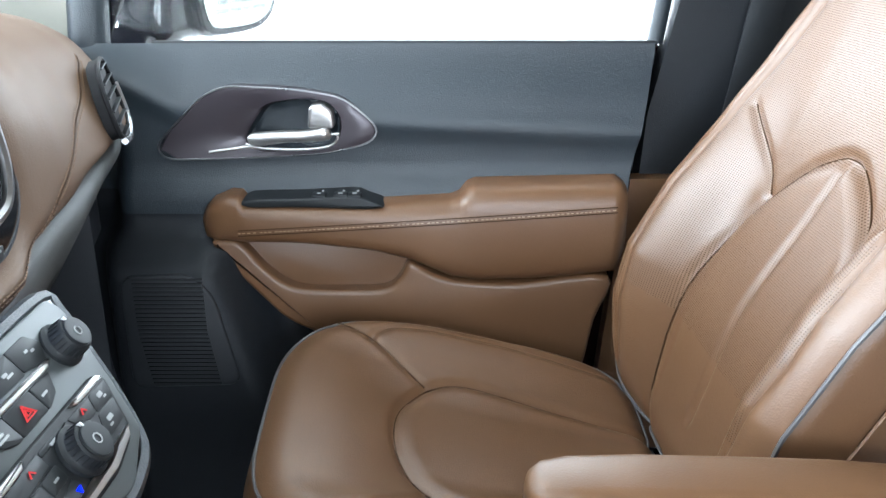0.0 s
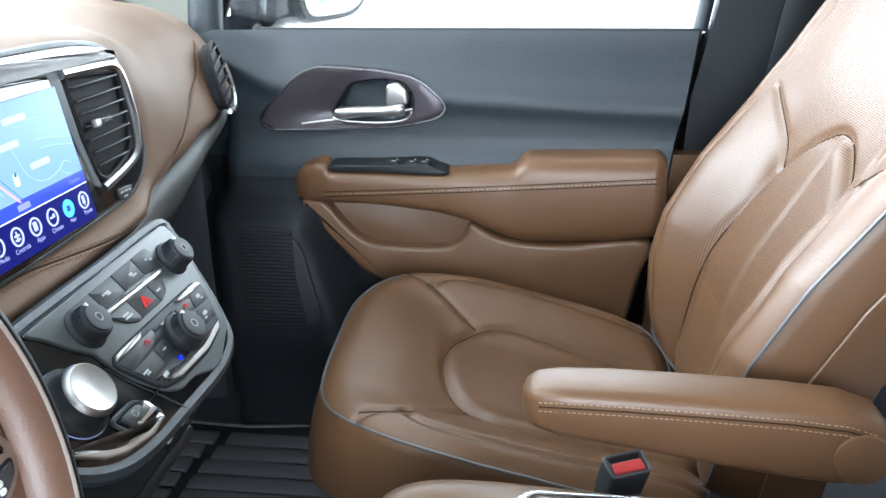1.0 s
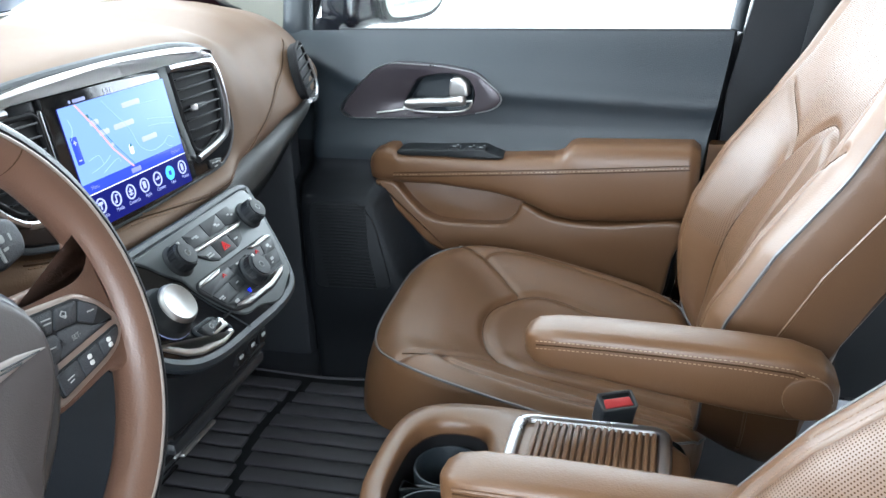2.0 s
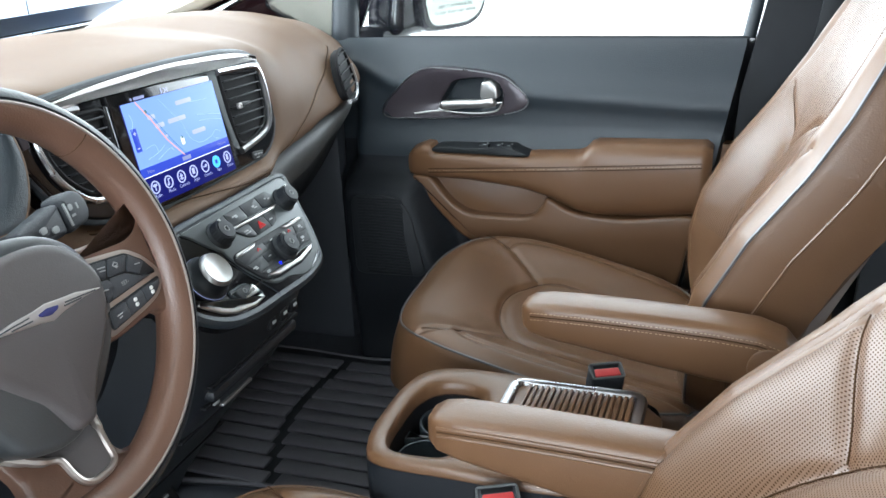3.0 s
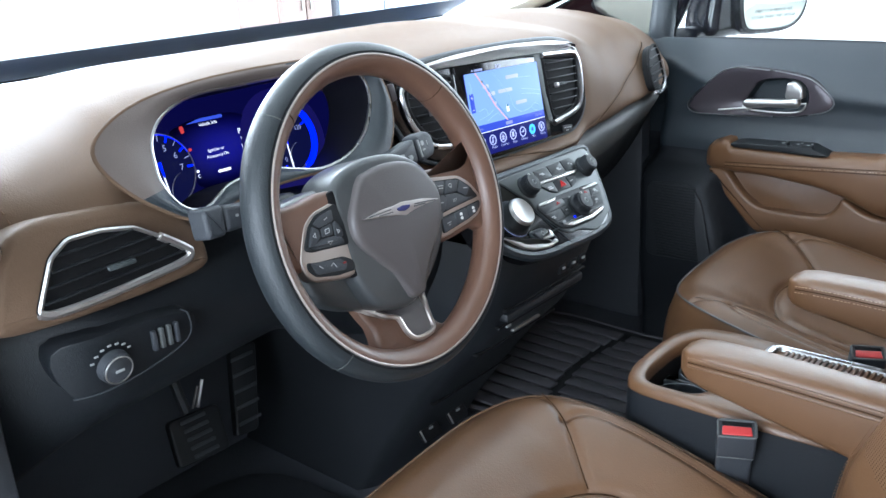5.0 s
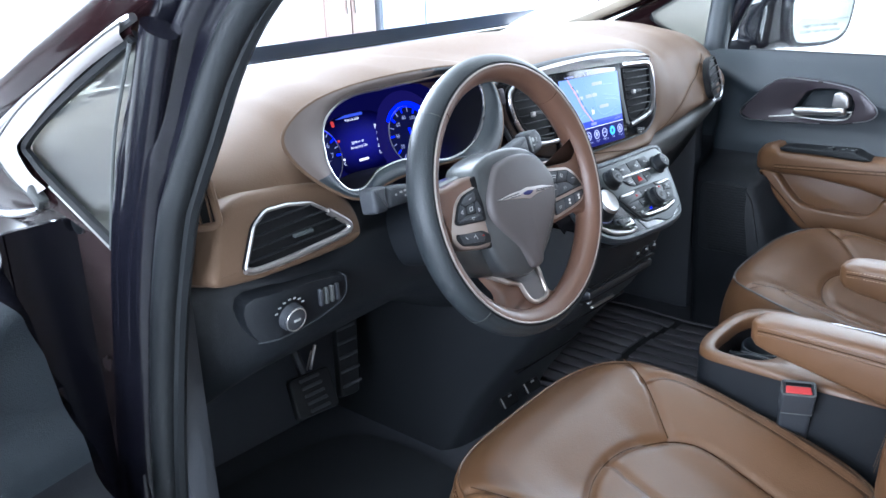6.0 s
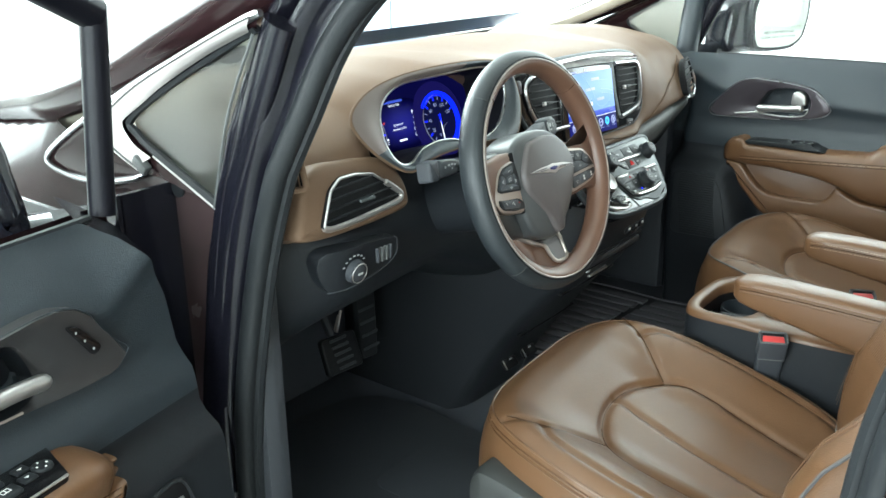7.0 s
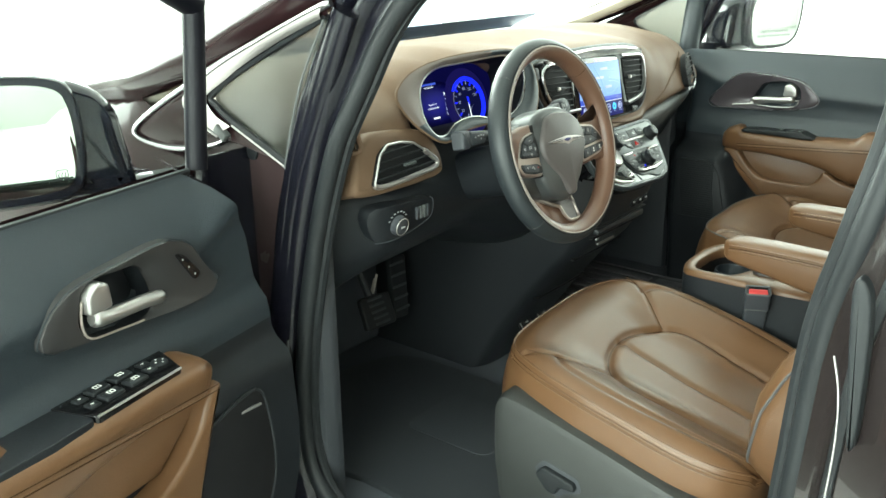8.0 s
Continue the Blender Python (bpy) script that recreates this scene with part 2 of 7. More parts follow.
def at_plane(O, U, V, N):
    O, U, V, N = [np.array(k, float) for k in (O, U, V, N)]
    U, V, N = U / np.linalg.norm(U), V / np.linalg.norm(V), N / np.linalg.norm(N)
    return lambda a, b, h=0.0: tuple(O + a * U + b * V + h * N)


def normals2(P):
    n = len(P)
    area = sum(P[i][0] * P[(i + 1) % n][1] - P[(i + 1) % n][0] * P[i][1] for i in range(n))
    out = []
    for i in range(n):
        d = np.array(P[(i + 1) % n]) - np.array(P[i - 1])
        d = d / (np.linalg.norm(d) + 1e-9)
        nn = np.array((-d[1], d[0]))
        out.append(nn if area > 0 else -nn)
    return out


def slab(outline, low, high, mp, bevel=0.003, steps=3, dome=0.0, rings=1, warp=None):
    """A plate over an outline, from height low to high, with a rounded rim; dome lifts its middle."""
    P = [np.array(p[:2], float) for p in outline]
    N = normals2(P)
    c = sum(P) / len(P)
    rows = [[(p, low) for p in P]]
    for k in range(steps + 1):
        a = math.pi / 2 * k / steps
        rows.append([(p + nn * bevel * (1 - math.cos(a)), high - bevel + bevel * math.sin(a)) for p, nn in zip(P, N)])
    last = [q for q, _ in rows[-1]]
    for k in range(1, rings):
        s = 1 - k / rings
        rows.append([(c + (q - c) * s, high + dome * (1 - s * s)) for q in last])
    warp = warp or (lambda a, b: 0.0)
    n = len(P)
    V = [mp(q[0], q[1], h + warp(q[0], q[1])) for row in rows for q, h in row]
    F = []
    for i in range(len(rows) - 1):
        for j in range(n):
            F.append((i * n + j, i * n + (j + 1) % n, (i + 1) * n + (j + 1) % n, (i + 1) * n + j))
    top = (len(rows) - 1) * n
    if rings > 1:
        V.append(mp(c[0], c[1], high + dome + warp(c[0], c[1])))
        F += [(top + j, top + (j + 1) % n, len(V) - 1) for j in range(n)]
    else:
        F.append(tuple(top + j for j in range(n)))
    F.append(tuple(range(n)))
    return V, F


def rim(outline, h, r, mp, seg=6, closed=True, flat=1.0):
    return tube([mp(p[0], p[1], h) for p in outline], r, closed, seg, flat)


def box(centre, size, bevel=0.003, m=None, seg=2):
    bm = bmesh.new()
    bmesh.ops.create_cube(bm, size=1.0)
    bmesh.ops.scale(bm, vec=size, verts=bm.verts)
    if bevel:
        bmesh.ops.bevel(bm, geom=bm.edges[:], offset=min(bevel, 0.45 * min(size)), segments=seg, affect="EDGES", profile=0.5)
    m = m or Matrix.Identity(4)
    bm.verts.index_update()
    V = [tuple(Vector(centre) + m.to_3x3() @ v.co) for v in bm.verts]
    F = [tuple(v.index for v in f.verts) for f in bm.faces]
    bm.free()
    return V, F


def lathe(profile, O, axis, seg=28):
    """Turns (radius, height) pairs round an axis from O."""
    axis = Vector(axis).normalized()
    u = axis.orthogonal().normalized()
    w = axis.cross(u)
    rows = [[Vector(O) + axis * h + (u * math.cos(a) + w * math.sin(a)) * max(r, 1e-5) for a in [2 * math.pi * k / seg for k in range(seg)]] for r, h in profile]
    V, F = grid(rows, False, True)
    F.append(tuple(range(seg)))
    F.append(tuple(range((len(rows) - 1) * seg, len(rows) * seg)))
    return V, F


def rect(u0, u1, v0, v1, r=0.005, per=3):
    pts = []
    for cx, cy, a0 in ((u1 - r, v1 - r, 0), (u0 + r, v1 - r, 90), (u0 + r, v0 + r, 180), (u1 - r, v0 + r, 270)):
        for k in range(per + 1):
            a = radians(a0 + 90 * k / per)
            pts.append((cx + r * math.cos(a), cy + r * math.sin(a)))
    return pts


def words(text, size, mp, parent, mat, a=0.0, b=0.0, h=0.001, name="lettering", turn=0.0):
    """Flat lettering laid on a plane, centred at (a, b)."""
    cu = bpy.data.curves.new(name, "FONT")
    cu.body, cu.size, cu.align_x, cu.align_y = text, size, "CENTER", "CENTER"
    cu.resolution_u = 2
    ob = bpy.data.objects.new(name, cu)
    scene.collection.objects.link(ob)
    me = bpy.data.meshes.new_from_object(ob.evaluated_get(bpy.context.evaluated_depsgraph_get()))
    V = [v.co.copy() for v in me.vertices]
    F = [tuple(p.vertices) for p in me.polygons]
    bpy.data.objects.remove(ob)
    c, s = math.cos(radians(turn)), math.sin(radians(turn))
    return part(name, ([mp(a + v.x * c - v.y * s, b + v.x * s + v.y * c, h) for v in V], F), mat, parent)


def stitches(path, mp, length=0.0045, gap=0.0025, r=0.0007, h=0.0008):
    """A row of short raised threads along a path."""
    P = [np.array(mp(*p), float) for p in path]
    geos, carry = [], 0.0
    for p, q in zip(P, P[1:]):
        d = np.linalg.norm(q - p)
        s = carry
        while s + length < d:
            geos.append(tube([p + (q - p) * s / d, p + (q - p) * (s + length) / d], r, seg=4))
            s += length + gap
        carry = max(0.0, s - d)
    return join(*geos) if geos else ([], [])


def rounded(poly, r=0.006, per=4):
    """A polygon with its corners rounded off."""
    P = [np.array(p, float) for p in poly]
    out = []
    for i in range(len(P)):
        a, b, c = P[i - 1], P[i], P[(i + 1) % len(P)]
        la, lc = np.linalg.norm(a - b), np.linalg.norm(c - b)
        p, q = b + (a - b) * min(r, la * 0.45) / la, b + (c - b) * min(r, lc * 0.45) / lc
        for k in range(per + 1):
            t = k / per
            out.append(tuple(p * (1 - t) ** 2 + 2 * b * t * (1 - t) + q * t * t))
    return out


def circle(c, r, n=24):
    return [(c[0] + r * math.cos(2 * math.pi * k / n), c[1] + r * math.sin(2 * math.pi * k / n)) for k in range(n)]


# ---- the booth round the car ----
def wall(name, centre, size, mat, label, category="wall"):
    ob = part(name, box(centre, size, 0), mat)
    return tagged(ob, label, category, kind="structure")


wall("floor", (0, 0, -0.05), (14, 12, 0.1), floor_mat, "pale grey smooth booth floor under the car", "floor")
wall("ceiling", (0, 0, 3.65), (14, 12, 0.1), white_wall, "plain white booth ceiling with bright lamps", "ceiling")
wall("wall_north", (-7.05, 0, 1.8), (0.1, 12, 3.6), white_wall, "plain white booth wall")
wall("wall_south", (7.05, 0, 1.8), (0.1, 12, 3.6), white_wall, "plain white booth wall")
wall("wall_east", (0, 6.05, 1.8), (14.2, 0.1, 3.6), white_wall, "plain white booth wall")
wall("wall_west", (0, -6.05, 1.8), (14.2, 0.1, 3.6), white_wall, "plain white booth wall")


def cabinet(name, y0, y1, hgt, mat, label):
    yc, w = (y0 + y1) / 2, y1 - y0
    ob = thing(name, label, "cabinet", (-4.7, yc, 0))
    part("body", box((-4.72, yc, hgt / 2), (0.45, w, hgt), 0.01), mat, ob)
    for s in (-1, 1):
        leaf = part("door", box((-4.485, yc + s * w / 4, hgt / 2 + 0.03), (0.02, w / 2 - 0.012, hgt - 0.12), 0.004), mat, ob)
        part("handle", box((-4.468, yc + s * 0.04, hgt / 2), (0.014, 0.012, 0.16), 0.003), steel, leaf)
    settle(ob)


cabinet("wooden_cabinet", 3.05, 3.55, 1.9, wood, "brown wooden cabinet standing in the booth corner")
cabinet("metal_cabinet", 3.62, 4.6, 2.0, cabinet_grey, "blue-grey metal cabinet standing in the booth corner")


# ---- dashboard ----
dash = thing("dashboard", "brown leather dashboard with tan stitching over black lower trim", "dashboard", (-0.6, 0, 0.9))
STATIONS = [
    (-0.83, [(-1.12, 1.04), (-0.75, 1.09), (-0.56, 1.09), (-0.48, 1.075), (-0.44, 1.05), (-0.43, 1.01), (-0.43, 0.985), (-0.47, 0.97)]),
    (-0.79, [(-1.12, 1.05), (-0.75, 1.11), (-0.52, 1.11), (-0.42, 1.095), (-0.375, 1.055), (-0.36, 1.01), (-0.36, 0.985), (-0.43, 0.97)]),
    (-0.74, [(-1.15, 1.05), (-0.75, 1.125), (-0.48, 1.12), (-0.39, 1.10), (-0.355, 1.065), (-0.34, 1.015), (-0.345, 0.985), (-0.42, 0.97)]),
    (-0.66, [(-1.17, 1.06), (-0.75, 1.14), (-0.50, 1.14), (-0.39, 1.11), (-0.350, 1.07), (-0.337, 1.015), (-0.34, 0.985), (-0.42, 0.97)]),
    (-0.62, [(-1.18, 1.07), (-0.75, 1.15), (-0.52, 1.150), (-0.42, 1.125), (-0.372, 1.07), (-0.350, 1.02), (-0.36, 0.99), (-0.43, 0.97)]),
    (-0.600, [(-1.18, 1.07), (-0.75, 1.15), (-0.52, 1.158), (-0.415, 1.137), (-0.42, 1.10), (-0.46, 1.05), (-0.47, 1.01), (-0.48, 0.98)]),
    (-0.54, [(-1.19, 1.08), (-0.75, 1.16), (-0.52, 1.175), (-0.41, 1.168), (-0.42, 1.158), (-0.51, 1.12), (-0.52, 1.04), (-0.50, 0.99)]),
    (-0.45, [(-1.20, 1.09), (-0.75, 1.165), (-0.52, 1.188), (-0.392, 1.184), (-0.40, 1.174), (-0.52, 1.12), (-0.53, 1.04), (-0.50, 1.0)]),
    (-0.32, [(-1.20, 1.09), (-0.75, 1.165), (-0.52, 1.183), (-0.392, 1.180), (-0.40, 1.170), (-0.52, 1.12), (-0.53, 1.04), (-0.50, 1.0)]),
    (-0.268, [(-1.20, 1.09), (-0.75, 1.165), (-0.52, 1.175), (-0.392, 1.172), (-0.40, 1.160), (-0.48, 1.10), (-0.46, 1.04), (-0.46, 0.99)]),
    (-0.25, [(-1.20, 1.09), (-0.75, 1.165), (-0.50, 1.17), (-0.39, 1.165), (-0.38, 1.13), (-0.38, 1.06), (-0.37, 0.99), (-0.42, 0.96)]),
    (-0.15, [(-1.21, 1.09), (-0.75, 1.165), (-0.50, 1.165), (-0.385, 1.158), (-0.372, 1.13), (-0.373, 1.014), (-0.320, 0.985), (-0.337, 0.957)]),
    (0.00, [(-1.21, 1.09), (-0.75, 1.165), (-0.50, 1.165), (-0.385, 1.158), (-0.372, 1.13), (-0.373, 1.014), (-0.317, 0.984), (-0.334, 0.956)]),
    (0.15, [(-1.21, 1.09), (-0.75, 1.165), (-0.50, 1.165), (-0.385, 1.155), (-0.372, 1.13), (-0.372, 1.014), (-0.320, 0.985), (-0.337, 0.958)]),
    (0.23, [(-1.20, 1.08), (-0.75, 1.16), (-0.50, 1.158), (-0.385, 1.145), (-0.355, 1.10), (-0.345, 1.03), (-0.345, 0.985), (-0.40, 0.962)]),
    (0.32, [(-1.20, 1.08), (-0.75, 1.155), (-0.52, 1.15), (-0.41, 1.125), (-0.37, 1.085), (-0.352, 1.03), (-0.355, 0.987), (-0.41, 0.968)]),
    (0.45, [(-1.18, 1.07), (-0.75, 1.158), (-0.53, 1.153), (-0.44, 1.122), (-0.40, 1.07), (-0.378, 1.02), (-0.375, 0.992), (-0.42, 0.975)]),
    (0.58, [(-1.15, 1.05), (-0.75, 1.150), (-0.55, 1.143), (-0.46, 1.112), (-0.415, 1.06), (-0.388, 1.02), (-0.388, 0.998), (-0.43, 0.98)]),
    (0.68, [(-1.12, 1.04), (-0.75, 1.138), (-0.57, 1.130), (-0.49, 1.104), (-0.45, 1.064), (-0.42, 1.03), (-0.42, 1.00), (-0.47, 0.98)]),
    (0.80, [(-1.10, 1.03), (-0.75, 1.108), (-0.60, 1.102), (-0.53, 1.078), (-0.50, 1.05), (-0.48, 1.02), (-0.48, 1.00), (-0.52, 0.98)]),
]


def section(y, table):
    ys = np.array([s[0] for s in table])
    A = np.array([s[1] for s in table], float)
    i = int(np.clip(np.searchsorted(ys, y) - 1, 0, len(ys) - 2))
    t = (y - ys[i]) / (ys[i + 1] - ys[i])
    t = t * t * (3 - 2 * t) * 0.35 + t * 0.65
    pts = A[i] * (1 - t) + A[i + 1] * t
    return [(p[0], y, p[1]) for p in spline(pts, 6)]


part("dash_pad", grid([section(y, STATIONS) for y in np.linspace(-0.83, 0.80, 130)]), leather_dash, dash, angle=60)

LOWER = [
    (-0.80, [(-0.42, 0.99), (-0.40, 0.96), (-0.42, 0.90), (-0.48, 0.80), (-0.58, 0.68), (-0.75, 0.62)]),
    (-0.70, [(-0.37, 0.99), (-0.345, 0.965), (-0.345, 0.91), (-0.385, 0.85), (-0.47, 0.81), (-0.75, 0.78)]),
    (-0.45, [(-0.44, 1.03), (-0.38, 0.98), (-0.36, 0.93), (-0.375, 0.875), (-0.45, 0.835), (-0.75, 0.80)]),
    (-0.22, [(-0.42, 1.00), (-0.35, 0.97), (-0.33, 0.93), (-0.36, 0.84), (-0.46, 0.74), (-0.75, 0.70)]),
    (0.00, [(-0.42, 0.98), (-0.36, 0.96), (-0.34, 0.93), (-0.38, 0.80), (-0.48, 0.70), (-0.75, 0.66)]),
    (0.16, [(-0.40, 0.98), (-0.352, 0.955), (-0.35, 0.90), (-0.40, 0.78), (-0.50, 0.68), (-0.75, 0.64)]),
    (0.35, [(-0.40, 0.985), (-0.362, 0.962), (-0.39, 0.90), (-0.46, 0.80), (-0.56, 0.70), (-0.75, 0.64)]),
    (0.58, [(-0.42, 0.995), (-0.392, 0.978), (-0.43, 0.92), (-0.50, 0.82), (-0.60, 0.72), (-0.75, 0.64)]),
    (0.80, [(-0.52, 0.995), (-0.485, 0.98), (-0.51, 0.92), (-0.56, 0.82), (-0.64, 0.72), (-0.75, 0.64)]),
]
low_ys = np.linspace(-0.80, 0.80, 70)
low_rows = [section(y, LOWER) for y in low_ys]
fascia = [i for i in range(69 * (len(low_rows[0]) - 1)) if low_ys[i // (len(low_rows[0]) - 1)] > 0.13 and i % (len(low_rows[0]) - 1) < 11]
part("lower_panel", grid(low_rows), lower_black, dash, "black lower dash panel with a slate grey fascia", angle=60, second=grey_panel, chosen=fascia)
part("bulkhead", box((-0.95, 0, 0.74), (0.1, 1.66, 0.75), 0.02), carpet, dash)

# screen surround
scr = at_plane((-0.35, 0, 1.07), (0, 1, -0.03), (-0.19, 0.03, 1), (1, 0, 0.19))
bezel = [tuple(p) for p in spline([(0.0, 0.087), (0.10, 0.086), (0.15, 0.083), (0.186, 0.077), (0.206, 0.070), (0.222, 0.058), (0.2285, 0.020), (0.2265, -0.018), (0.211, -0.047), (0.180, -0.067), (0.139, -0.073), (0.0, -0.078), (-0.085, -0.077), (-0.152, -0.068), (-0.214, -0.047), (-0.250, 0.0), (-0.264, 0.031), (-0.268, 0.060), (-0.240, 0.074), (-0.180, 0.080), (-0.10, 0.085)], 4, True)]
surround = part("screen_surround", slab(bezel, -0.05, 0.0, scr, 0.006), gloss_black, dash, "gloss black surround with satin silver edge")
part("surround_edge", rim(bezel, -0.006, 0.0045, scr, 8), slate, surround)
upper = spline([(-0.215, 0.0700), (-0.186, 0.0745), (-0.105, 0.0820), (0.004, 0.0850), (0.10, 0.0825), (0.151, 0.0790), (0.186, 0.0735), (0.206, 0.0660)], 6)
under = spline([(-0.208, 0.0590), (-0.179, 0.0630), (-0.110, 0.0715), (0.000, 0.0770), (0.10, 0.0730), (0.151, 0.0690), (0.184, 0.0685), (0.203, 0.0645)], 6)
part("silver_strip", slab([tuple(p) for p in upper] + [tuple(p) for p in under[::-1]], 0.0, 0.007, scr, 0.0035, 4), satin_silver, surround, "broad satin silver strip")
part("grey_band", slab([tuple(p) for p in under[8:]] + [(0.206, 0.060), (0.150, 0.0625), (0.099, 0.062), (0.1005, 0.0), (0.1105, -0.0495), (0.0965, -0.0430), (0.0850, 0.0200), (0.0800, 0.0615), (0.0, 0.0665), (-0.110, 0.0665)], -0.001, 0.004, scr, 0.0015), silver, surround, "satin grey band beside the vent")


def vent(outline, mp, parent, slats, v0, v1, name="air_vent", tilt=0.0, bright=None, round_off=0.016, thick=0.0042, strip=None):
    pts = rounded(outline, round_off)
    body = part(name, slab(pts, -0.01, 0.0015, mp, 0.001), deep, parent)
    if bright:
        part("ring", rim(pts, 0.003, 0.0030, mp, 8), deep, body)
        part("chrome_strip", rim([tuple(p) for p in spline(bright, 6)], 0.0045, thick, mp, 8, False), strip or chrome, body, "bright chrome strip")
    else:
        part("vent_ring", rim(pts, 0.003, 0.0045, mp, 8), leather_dash if name == "side_vent" else chrome, body)
    for k in range(slats):
        v = v0 + (v1 - v0) * (k + 0.5) / slats
        cross = []
        for (a, b), (c, d) in zip(pts, pts[1:] + pts[:1]):
            if (b - v) * (d - v) < 0:
                cross.append(a + (c - a) * (v - b) / (d - b))
        if len(cross) > 1:
            lo, hi = min(cross) + 0.004, max(cross) - 0.004
            if hi - lo > 0.012:
                V, F = box(((lo + hi) / 2, 0, 0), (hi - lo, 0.0018, 0.007), 0.0006)
                part("slat", ([mp(x, v + y + tilt * (x - (lo + hi) / 2), 0.004 + z) for x, y, z in V], F), leather_dash if name == "side_vent" else rubber, body)
    return body


def thumb_slider(mp, a, b, parent):
    """A small bright-tipped slider on the middle slat of a vent."""
    part("thumb_wheel", slab(rounded([(a, b - 0.004), (a + 0.030, b - 0.003), (a + 0.030, b + 0.003), (a, b + 0.004)], 0.002), 0.004, 0.011, mp, 0.002), rubber, parent)
    part("slider_tip", slab(rounded([(a - 0.001, b - 0.004), (a + 0.006, b - 0.004), (a + 0.006, b + 0.004), (a - 0.001, b + 0.004)], 0.002), 0.006, 0.0125, mp, 0.002), satin_silver, parent)


rv = vent([(0.103, 0.0575), (0.1995, 0.050), (0.1965, 0.003), (0.184, -0.025), (0.160, -0.0348), (0.123, -0.044), (0.1075, -0.0365)], scr, dash, 7, -0.034, 0.052, bright=[(0.100, 0.0605), (0.150, 0.0590), (0.190, 0.0565), (0.2035, 0.046), (0.2065, 0.022), (0.2035, -0.006), (0.190, -0.030), (0.165, -0.0405), (0.109, -0.0495)], round_off=0.010, thick=0.0050)
thumb_slider(scr, 0.124, 0.0095, rv)
lv = vent([(-0.130, 0.0540), (-0.200, 0.0550), (-0.229, 0.043), (-0.227, 0.018), (-0.213, -0.006), (-0.188, -0.028), (-0.158, -0.035), (-0.130, -0.036)], scr, dash, 7, -0.034, 0.052, bright=[(-0.168, 0.0605), (-0.200, 0.0610), (-0.220, 0.0575), (-0.2365, 0.044), (-0.2340, 0.018), (-0.2200, -0.010), (-0.1920, -0.034), (-0.160, -0.0410), (-0.105, -0.0415)], round_off=0.010, thick=0.0040)
thumb_slider(scr, -0.190, 0.0095, lv)
part("vent_post", slab(rect(-0.129, -0.123, -0.045, 0.056, 0.002), 0.0, 0.006, scr, 0.002), gloss_black, surround)
part("power_key", slab(rounded([(0.136, -0.058), (0.167, -0.0605), (0.160, -0.071), (0.135, -0.069)], 0.004), 0.0, 0.0022, scr, 0.001), rubber, surround)
for a, b, w in ((0.143, -0.0625, 0.003), (0.151, -0.0630, 0.003), (0.158, -0.0635, 0.002), (0.148, -0.0675, 0.004)):
    part("key_mark", slab(rect(a - w, a + w, b - 0.0009, b + 0.0009, 0.0006), 0.0022, 0.0026, scr, 0.0001), mark_dim, surround)
part("cluster_key", slab(rounded([(-0.258, 0.058), (-0.246, 0.058), (-0.243, 0.036), (-0.254, 0.034)], 0.003), 0.0, 0.003, scr, 0.0015), satin, surround)

# passenger-end vent
pv = at_plane((-0.392, 0.566, 1.040), (-0.25, 0.95, 0.0), (-0.25, -0.07, 0.95), (0.92, 0.24, 0.25))
vent([(-0.058, -0.036), (-0.052, 0.012), (-0.02, 0.042), (0.04, 0.046), (0.055, 0.02), (0.050, -0.030), (0.0, -0.046)], pv, dash, 6, -0.045, 0.045, bright=[(-0.050, -0.042), (0.0, -0.048), (0.048, -0.032), (0.056, 0.010)])
# driver-end vent
dv = at_plane((-0.334, -0.69, 1.02), (-0.07, 1, 0.02), (-0.15, 0, 1), (1, 0.07, 0.15))
part("vent_surround", slab([tuple(p) for p in spline([(-0.122, -0.018), (-0.112, 0.018), (-0.103, 0.044), (-0.084, 0.062), (-0.055, 0.069), (-0.018, 0.066), (0.034, 0.060), (0.080, 0.046), (0.112, 0.014), (0.122, -0.018), (0.112, -0.035), (0.060, -0.037), (0.015, -0.036), (-0.070, -0.031)], 4, True)], -0.08, -0.003, dv, 0.012, 4), leather_dash, dash, "brown leather vent surround")
for k in (0.0, 0.007):
    part("stitching", stitches([(a - k, b + k * 0.6, -0.0035) for a, b in spline([(-0.103, 0.016), (-0.096, 0.038), (-0.083, 0.054), (-0.062, 0.061)], 8)], dv, 0.0040, 0.0024, 0.0006), thread, dash)
dvent_ring = [(-0.083, -0.012), (-0.072, 0.009), (-0.059, 0.033), (-0.039, 0.045), (-0.004, 0.043), (0.032, 0.035), (0.058, 0.018), (0.081, 0.001), (0.090, -0.009), (0.081, -0.016), (0.044, -0.018), (-0.025, -0.019), (-0.068, -0.017)]
dvent = vent(dvent_ring, dv, dash, 4, -0.012, 0.040, bright=[dvent_ring[k] for k in (0, 12, 11, 10, 9, 8, 7, 6)], round_off=0.005, thick=0.0046, strip=satin_silver)
part("vent_ring", rim(rounded(dvent_ring, 0.005), 0.004, 0.0026, dv, 6), steel, dvent)
part("thumb_wheel", box(dv(0.005, 0.006, 0.012), (0.006, 0.03, 0.005), 0.002), silver, dvent)
sv = at_plane((-0.346, -0.808, 1.090), (-0.2, 0, 1), (0.55, 0.55, 0.0), (0.62, -0.62, 0.15))
vent([(-0.028, -0.018), (0.027, -0.020), (0.030, 0.018), (-0.024, 0.020)], sv, dash, 3, -0.018, 0.018, "side_vent", round_off=0.008)


